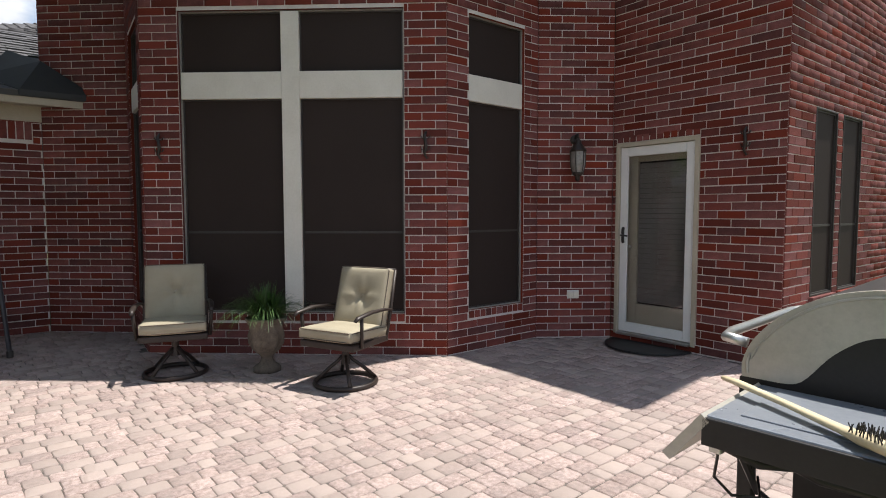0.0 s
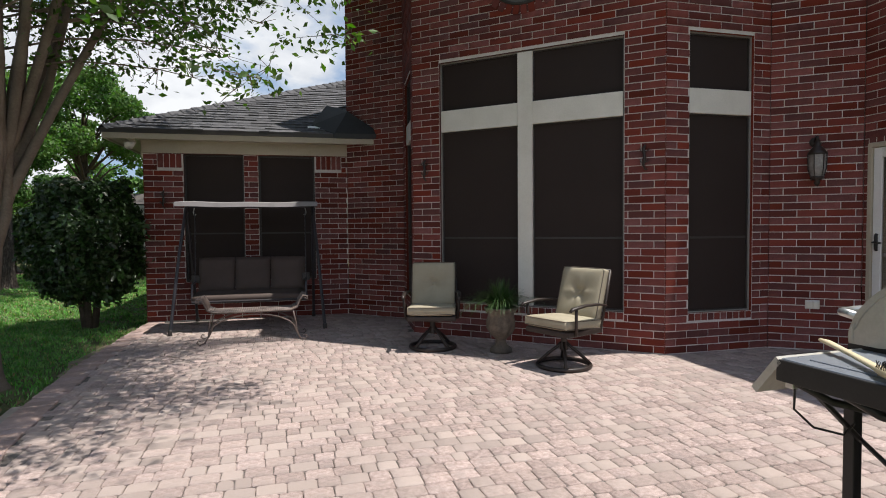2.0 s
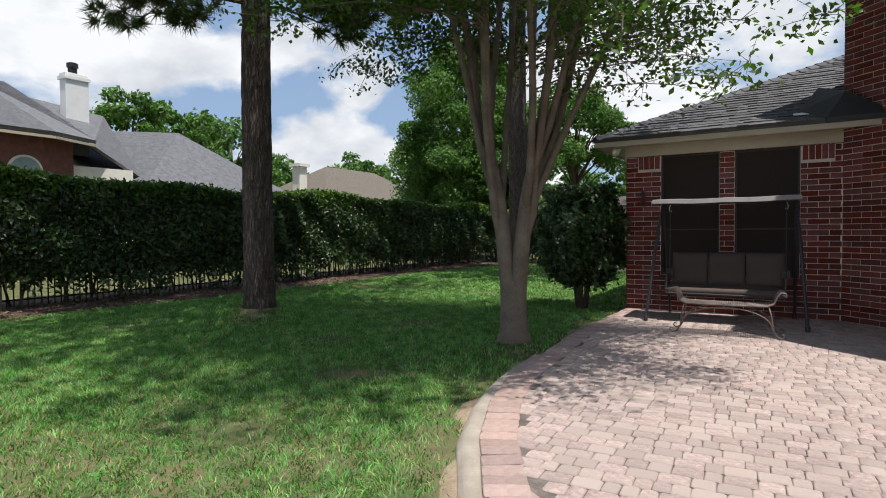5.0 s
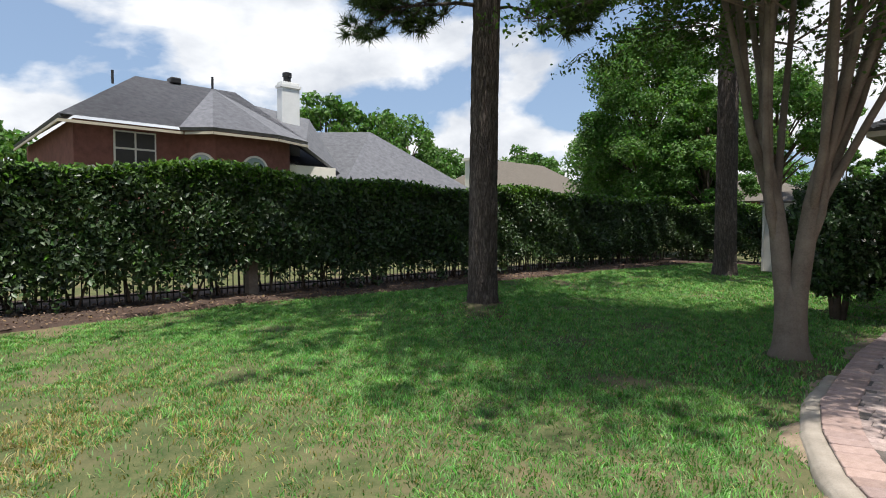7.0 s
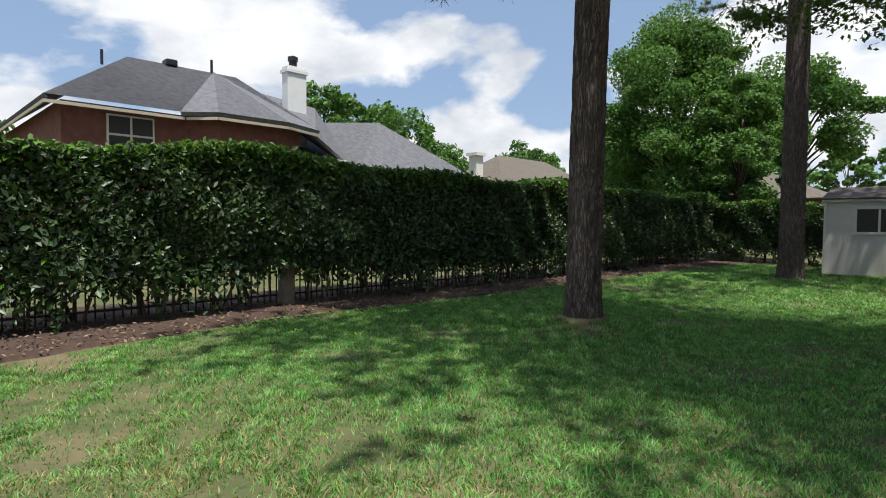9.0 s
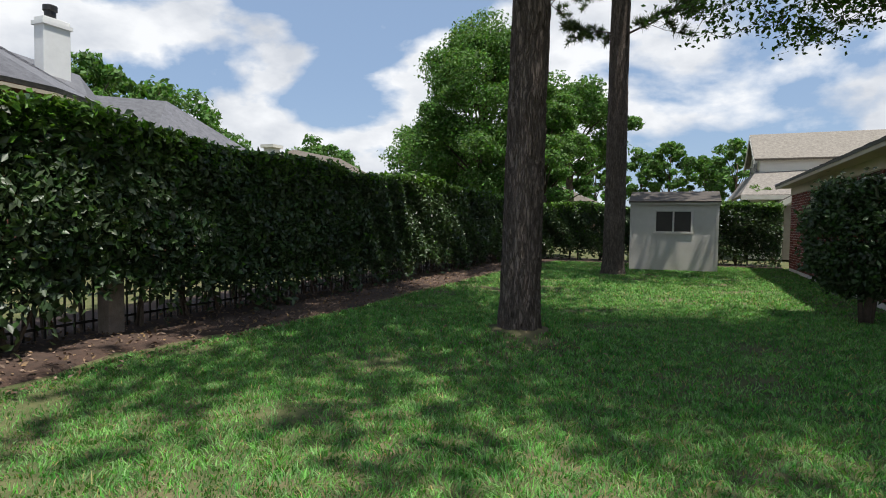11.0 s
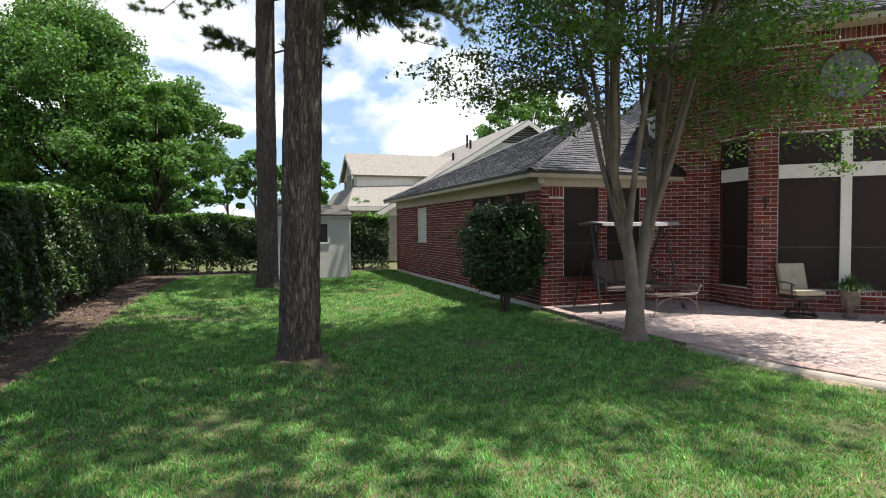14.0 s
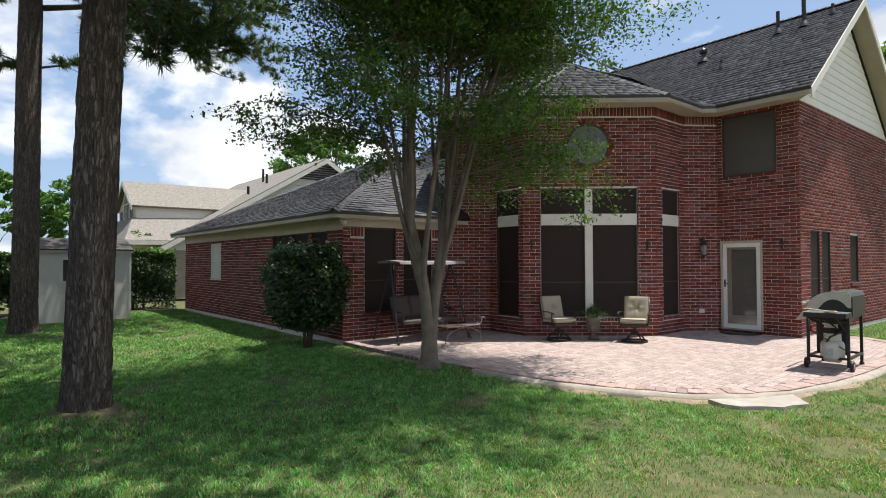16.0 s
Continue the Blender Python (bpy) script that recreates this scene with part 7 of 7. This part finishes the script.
def north_house():
    t = thing("neighbour_house", "beige house with tan shingle roofs and an arched dormer window", "house", (2, 28, LAWN_Z))
    o = Vector((-2, -28, -LAWN_Z))

    def P(*pts):
        return [tuple(Vector(p) + o) for p in pts]

    s = (7.15 - 2.68) / (5.93 + 1.59)
    ex, ezz = -2.4, 7.15 - s * (5.93 + 2.4)
    plain("roof", P((ex, 38, ezz), (ex, 24.7, ezz), (5.93, 24.7, 7.15), (5.93, 38, 7.15)), 0.15, SHINGLE_TAN, t, "tan shingles")
    plain("roof", P((14.2, 24.7, ezz), (14.2, 38, ezz), (5.93, 38, 7.15), (5.93, 24.7, 7.15)), 0.15, SHINGLE_TAN, t)
    bm = bmesh.new()
    z = ezz
    while z < 6.9:
        a, b = 5.93 - (7.05 - z) / s, 5.93 - (7.05 - min(7.0, z + 0.2)) / s
        q = P((a, 25.0, z), (11.86 - a, 25.0, z), (11.86 - b, 25.02, z + 0.2), (b, 25.02, z + 0.2))
        bm.faces.new([bm.verts.new(p) for p in q])
        z += 0.2
    part("gable_siding", bm, SIDING, t, "pale lap siding")
    for sg in (-1, 1):
        p, q = (5.93 + sg * 8.33, 24.68, ezz - 0.05), (5.93, 24.68, 7.1)
        bm = bmesh.new()
        vs = [bm.verts.new(c) for c in P(p, q, (q[0], q[1], q[2] - 0.25), (p[0], p[1], p[2] - 0.25))]
        bm.faces.new(vs)
        part("rake_board", bm, WHITE, t)
    bm = bmesh.new()
    for k in range(7):
        zz = 5.95 + k * 0.12
        hw = (6.9 - zz) / s * 0.95
        box(bm, *(P((5.93 - hw, 24.93, zz))[0]), *(P((5.93 + hw, 24.99, zz + 0.07))[0]))
    part("gable_vent", bm, surface_once("vent"), t)
    part("wall", box(bmesh.new(), *(P((-1.9, 25.05, 0))[0]), *(P((13.5, 37.5, ezz))[0])), surface("beige_brick", (0.30, 0.25, 0.21), (0.40, 0.34, 0.29), 6, 0.9, 0.3, 50), t)
    # lower roof towards the south, under the dormer
    plain("lower_roof", P((-3.5, 24.75, 2.62), (-1.45, 24.75, 2.62), (0.9, 27.2, 3.9), (-2.75, 27.2, 3.75)), 0.12, SHINGLE_TAN, t)
    plain("lower_roof", P((-3.5, 34, 2.62), (-3.5, 24.75, 2.62), (-2.75, 27.2, 3.75), (-2.75, 34, 3.75)), 0.12, SHINGLE_TAN, t)
    part("lower_fascia", box(bmesh.new(), *(P((-3.5, 24.72, 2.42))[0]), *(P((-1.5, 24.75, 2.6))[0])), WHITE, t)
    part("lower_wall", box(bmesh.new(), *(P((-3.1, 25.1, 0))[0]), *(P((-1.92, 33.0, 2.6))[0])), SIDING, t, "pale wall under the lower roof")
    # dormer
    dz, rz_, y0, ym, y1, xf = 4.3, 5.66, 26.9, 29.1, 31.3, -2.85
    plain("dormer_roof", P((xf, y0, dz), (2.6, y0, dz), (3.6, ym, rz_), (xf, ym, rz_)), 0.1, SHINGLE_TAN, t)
    plain("dormer_roof", P((2.6, y1, dz), (xf, y1, dz), (xf, ym, rz_), (3.6, ym, rz_)), 0.1, SHINGLE_TAN, t)
    bm = bmesh.new()
    xw = xf + 0.25
    pts = P((xw, y0 + 0.2, 2.6), (xw, y1 - 0.2, 2.6), (xw, y1 - 0.2, dz), (xw, ym, rz_ - 0.1), (xw, y0 + 0.2, dz))
    a = [bm.verts.new(p) for p in pts]
    b = [bm.verts.new((p[0] + 5, p[1], p[2])) for p in pts]
    bm.faces.new(a)
    for i in range(5):
        bm.faces.new((a[i], b[i], b[(i + 1) % 5], a[(i + 1) % 5]))
    part("dormer_wall", bm, SIDING, t)
    for s0, s1 in ((y0, ym), (ym, y1)):
        z0, z1 = (dz, rz_) if s0 == y0 else (rz_, dz)
        bm = bmesh.new()
        vs = [bm.verts.new(c) for c in P((xf - 0.02, s0, z0 - 0.04), (xf - 0.02, s1, z1 - 0.04), (xf - 0.02, s1, z1 - 0.24), (xf - 0.02, s0, z0 - 0.24))]
        vs += [bm.verts.new(v.co + Vector((0.04, 0, 0))) for v in vs]
        for f in ((0, 1, 2, 3), (7, 6, 5, 4), (0, 4, 5, 1), (1, 5, 6, 2), (2, 6, 7, 3), (3, 7, 4, 0)):
            bm.faces.new([vs[i] for i in f])
        part("dormer_rake", bm, WHITE, t)
    w = part("arched_window", bmesh_arch(0.6, 1.0, 0.05), WHITE, t)
    w.matrix_local = Matrix.Translation(Vector((xw, ym, 4.5)) + o) @ Matrix.Rotation(math.pi, 4, "Z")
    part("pane", bmesh_arch(0.52, 0.92, 0.06), surface_once("far_glass"), w)
    for y_ in (-0.26, 0.0, 0.26):
        part("glazing_bar", box(bmesh.new(), 0.061, y_ - 0.025, -0.92, 0.075, y_ + 0.025, 0.42), WHITE, w)
    part("glazing_bar", box(bmesh.new(), 0.061, -0.52, -0.03, 0.076, 0.52, 0.03), WHITE, w)
    for c_ in (-1.15, 1.15):
        sw = part("side_window", box(bmesh.new(), 0, -0.38, -1.0, 0.05, 0.38, 0.1), WHITE, t)
        sw.matrix_local = Matrix.Translation(Vector((xw, ym + c_, 4.2)) + o) @ Matrix.Rotation(math.pi, 4, "Z")
        for k in range(2):
            part("pane", box(bmesh.new(), 0.05, -0.31, -0.93 + 0.5 * k, 0.06, 0.31, -0.5 + 0.5 * k), surface_once("far_glass"), sw)
    for x_, y_, z_, h_ in ((4.6, 30, 6.3, 0.8), (4.0, 28, 6.0, 0.5), (2.6, 27.0, 5.2, 0.4)):
        part("vent_pipe", tube(bmesh.new(), [P((x_, y_, z_))[0], P((x_, y_, z_ + h_))[0]], 0.07, 8), BLACK_METAL, t)


north_house()


def far_house(x, y, w, d, ez, rz_, material, label, turn=0.0):
    t = thing("far_house", label, "house", (x, y, LAWN_Z), turn)
    part("wall", box(bmesh.new(), -w / 2, -d / 2, 0, w / 2, d / 2, ez), FAR_BRICK, t)
    h = d / 2 + 0.4
    for q in ([(-w / 2 - 0.4, -h, ez), (w / 2 + 0.4, -h, ez), (w / 2 - h, 0, rz_), (-w / 2 + h, 0, rz_)], [(w / 2 + 0.4, h, ez), (-w / 2 - 0.4, h, ez), (-w / 2 + h, 0, rz_), (w / 2 - h, 0, rz_)], [(w / 2 + 0.4, -h, ez), (w / 2 + 0.4, h, ez), (w / 2 - h, 0, rz_)], [(-w / 2 - 0.4, h, ez), (-w / 2 - 0.4, -h, ez), (-w / 2 + h, 0, rz_)]):
        plain("roof", q, 0.12, material, t)
    return t


fh = far_house(-32, 36, 16, 9, 3.2, 6.6, SHINGLE_BROWN, "low house with a tan hipped roof beyond the hedge", 90)
part("chimney", box(bmesh.new(), -8.2, -2.3, 3.0, -7.5, -1.6, 6.0), SIDING, fh, "beige chimney with a cap")
part("chimney_cap", box(bmesh.new(), -8.35, -2.45, 6.0, -7.35, -1.45, 6.2), SIDING, fh)
far_house(-17, 47, 9, 8, 3.2, 5.4, SHINGLE_BROWN, "low brick house with a brown roof in the distance", 0)

# ---- trees beyond the garden ----
broadleaf("broadleaf_tree", -14.5, 24.2, 10.7, 4.1, "large bright green broadleaf tree behind the hedge", 170, 680, 0.14, OAK_LEAF, 31, low=0.12, trunk=0.25)
broadleaf("broadleaf_tree", -11.3, 22.9, 7.3, 2.2, "lower bright green broadleaf tree behind the hedge", 80, 480, 0.135, OAK_LEAF, 34, low=0.15, trunk=0.18)
broadleaf("broadleaf_tree", -19.0, 29.5, 7.6, 3.6, "green broadleaf tree behind the hedge", 60, 380, 0.19, OAK_LEAF, 32, low=0.15)
broadleaf("broadleaf_tree", -12.4, 35.2, 10.6, 4.2, "grey-green oak with open limbs beyond the hedge", 60, 380, 0.22, OAK_LEAF, 33, low=0.52)
broadleaf("broadleaf_tree", -2.5, 25.5, 3.2, 1.3, "small bright green tree behind the shed", 24, 140, 0.14, HEDGE_TIP, 41, low=0.2, trunk=0.06)
for i_, (x_, y_, h_, s_) in enumerate(((-36, 19.5, 10.6, 3.8), (-37, 23.5, 10.4, 4.2), (-38, 28.5, 10.2, 4.4), (-40, 34, 8.6, 4.2), (-35, 41, 8.6, 4.2), (-48, 44, 8.2, 4.2), (-52, 54, 9.0, 5.0), (-46, 58, 9.5, 5), (-38, 1.5, 6.6, 3.2), (-40, -2.5, 6.8, 3.4), (-42, -6.5, 7.2, 3.6), (-30, 62, 9.5, 5), (-22, 66, 9.0, 5))):
    broadleaf("broadleaf_tree", x_, y_, h_, s_, "rounded green broadleaf tree in the distance", 50, 150, 0.36, OAK_LEAF, 50 + i_, low=0.15)
for i_, (x_, y_, h_, s_) in enumerate(((15.0, 46, 14.5, 3.6), (18.8, 47, 15.2, 3.6), (20.0, 24.0, 12.5, 4.5), (26, 14, 12.5, 4.5), (22, 4, 11.5, 3.5), (24, -2, 9.5, 4.0))):
    broadleaf("broadleaf_tree", x_, y_, h_, s_, "tall green broadleaf tree behind the house", 56, 170, 0.34, OAK_LEAF, 70 + i_, low=0.2)
for i_, (x_, y_) in enumerate(((-14.5, 62), (-9.8, 63), (-7.0, 61), (-3.5, 64), (-1.0, 60))):
    broadleaf("far_pine_tree", x_, y_, 9.0 + (i_ % 3) * 0.7, 2.7, "slender pine with an open rounded crown in the distance", 34, 90, 0.42, OAK_LEAF, 90 + i_, low=0.45, trunk=0.16)


# ---- grass ----
def within(px, py, poly):
    hit = np.zeros(len(px), bool)
    for (x0, y0), (x1, y1) in zip(poly, poly[1:] + poly[:1]):
        if y0 == y1:
            continue
        c = ((y0 > py) != (y1 > py)) & (px < (x1 - x0) * (py - y0) / (y1 - y0) + x0)
        hit ^= c
    return hit


def grass(name, x0, x1, y0, y1, count, width, tall, seed):
    r = np.random.default_rng(seed)
    x, y = r.uniform(x0, x1, count), r.uniform(y0, y1, count)
    house = [(-2.55, 8.0), (14.6, 8.0), (14.6, 19.5), (-2.55, 19.5)]
    keep = ~within(x, y, PATIO_POLY) & ~within(x, y, MULCH) & ~within(x, y, house) & ~within(x, y, [CORNER, (11.8, 2.2), (11.8, 9), (0, 9), LEFT_C, BAY_A, BAY_B, RIGHT_C])
    keep &= (np.hypot(x + 7.42, y - 4.99) > 0.36) & (np.hypot(x + 2.92, y - 4.68) > 0.24)
    keep &= ~within(x, y, [(-1.55, 1.05), (-1.65, 0.6), (-0.82, 0.14), (-0.44, 0.5)])
    bare = 0.5 + 0.5 * np.sin(x * 1.9 + 1.7 * np.sin(y * 1.3)) * np.sin(y * 2.1 + 1.4 * np.sin(x * 0.9 + 2))
    edge = np.ones(count)
    for ex, ey in PATIO_EDGE:
        edge = np.minimum(edge, np.clip((np.hypot(x - ex, y - ey) - 0.15) / 0.5, 0.15, 1))
    spot = np.sin(x * 3.3 + 2.1 * np.sin(y * 1.9 + 0.7)) * np.sin(y * 3.7 + 1.8 * np.sin(x * 1.6)) + 0.4 * np.sin(x * 9.1) * np.sin(y * 8.3)
    worn = np.clip((spot - 0.02) * 3, 0, 1) * np.clip((1.2 - y) / 1.5, 0.1, 1)
    keep &= r.random(count) < np.clip(1.25 - bare ** 6 * 1.15, 0.1, 1) * edge * (1 - 0.86 * worn)
    x, y, bare = x[keep], y[keep], bare[keep]
    n = len(x)
    z = LAWN_Z + 0.018 * np.sin(x * 0.9 + 1.3 * np.sin(y * 0.6)) * np.cos(y * 0.7) - 0.03
    z += PINE_RISE * np.exp(-((x + 7.43) ** 2 + (y - 5.01) ** 2) / 0.35)
    z += 0.075 * np.exp(-((x + 2.92) ** 2 + (y - 4.68) ** 2) / 0.3)
    a = r.uniform(0, 6.283, n)
    lump = np.sin(x * 17 + 2.3 * np.sin(y * 11)) * np.sin(y * 15 + 2.1 * np.sin(x * 13 + 1)) + 0.5 * np.sin(x * 41) * np.sin(y * 37)
    lean = r.normal(0, 0.75, (n, 2)) + 0.7 * np.stack([np.cos(x * 17 + 2.3 * np.sin(y * 11)), np.cos(y * 15 + 2.1 * np.sin(x * 13 + 1))], 1)
    h = tall * r.uniform(0.5, 1.3, n) * (1 - 0.3 * bare) * (1 + 0.45 * lump)
    w = width * r.uniform(0.6, 1.2, n)
    b = np.stack([x, y, z], 1)
    s = np.stack([np.cos(a) * w, np.sin(a) * w, np.zeros(n)], 1)
    mid = b + np.stack([lean[:, 0] * h * 0.35, lean[:, 1] * h * 0.35, h * 0.62 + 0.012], 1)
    tip = b + np.stack([lean[:, 0] * h, lean[:, 1] * h, h + 0.012], 1)
    v = np.stack([b - s, b + s, mid + s * 0.6, mid - s * 0.6, tip], 1).reshape(-1, 3)
    patch = np.sin(x * 1.3 + 1.9 * np.sin(y * 0.9 + 1)) * np.sin(y * 1.5 + 1.6 * np.sin(x * 1.1))
    dry = r.random(n) < np.clip(0.05 + np.clip((1.0 - y) / 3.0, 0, 1) * (0.44 + 0.5 * np.clip(patch + 0.2, -0.4, 1)) * np.clip((x + 8.5) / 3, 0.15, 1), 0.03, 0.75)
    v = v.reshape(-1, 5, 3)
    for who, mat, words in ((~dry, GRASS, "short green lawn grass, thin in patches"), (dry, STRAW, "dry straw-coloured grass blades among the green lawn")):
        q = v[who].reshape(-1, 3)
        i = np.arange(len(q) // 5)[:, None] * 5
        f = np.concatenate([i + np.array([[0, 1, 2]]), i + np.array([[0, 2, 3]]), i + np.array([[3, 2, 4]])])
        tagged(array_mesh(name, q, f, mat), words, "grass", kind="stuff")


grass("grass", -10.9, 0.5, -2.6, 3.2, 300000, 0.0050, 0.034, 1)
grass("grass", -10.9, 0.0, 3.2, 9.0, 150000, 0.0072, 0.038, 2)
grass("grass", -10.9, -2.4, 9.0, 20.2, 90000, 0.011, 0.04, 3)
grass("grass", 0.5, 14.0, -3.0, 2.2, 45000, 0.008, 0.04, 4)


# ---- pieces of walls, roofs and pavings ----
lay_bricks()
lay_shingles()
lay_pavers()
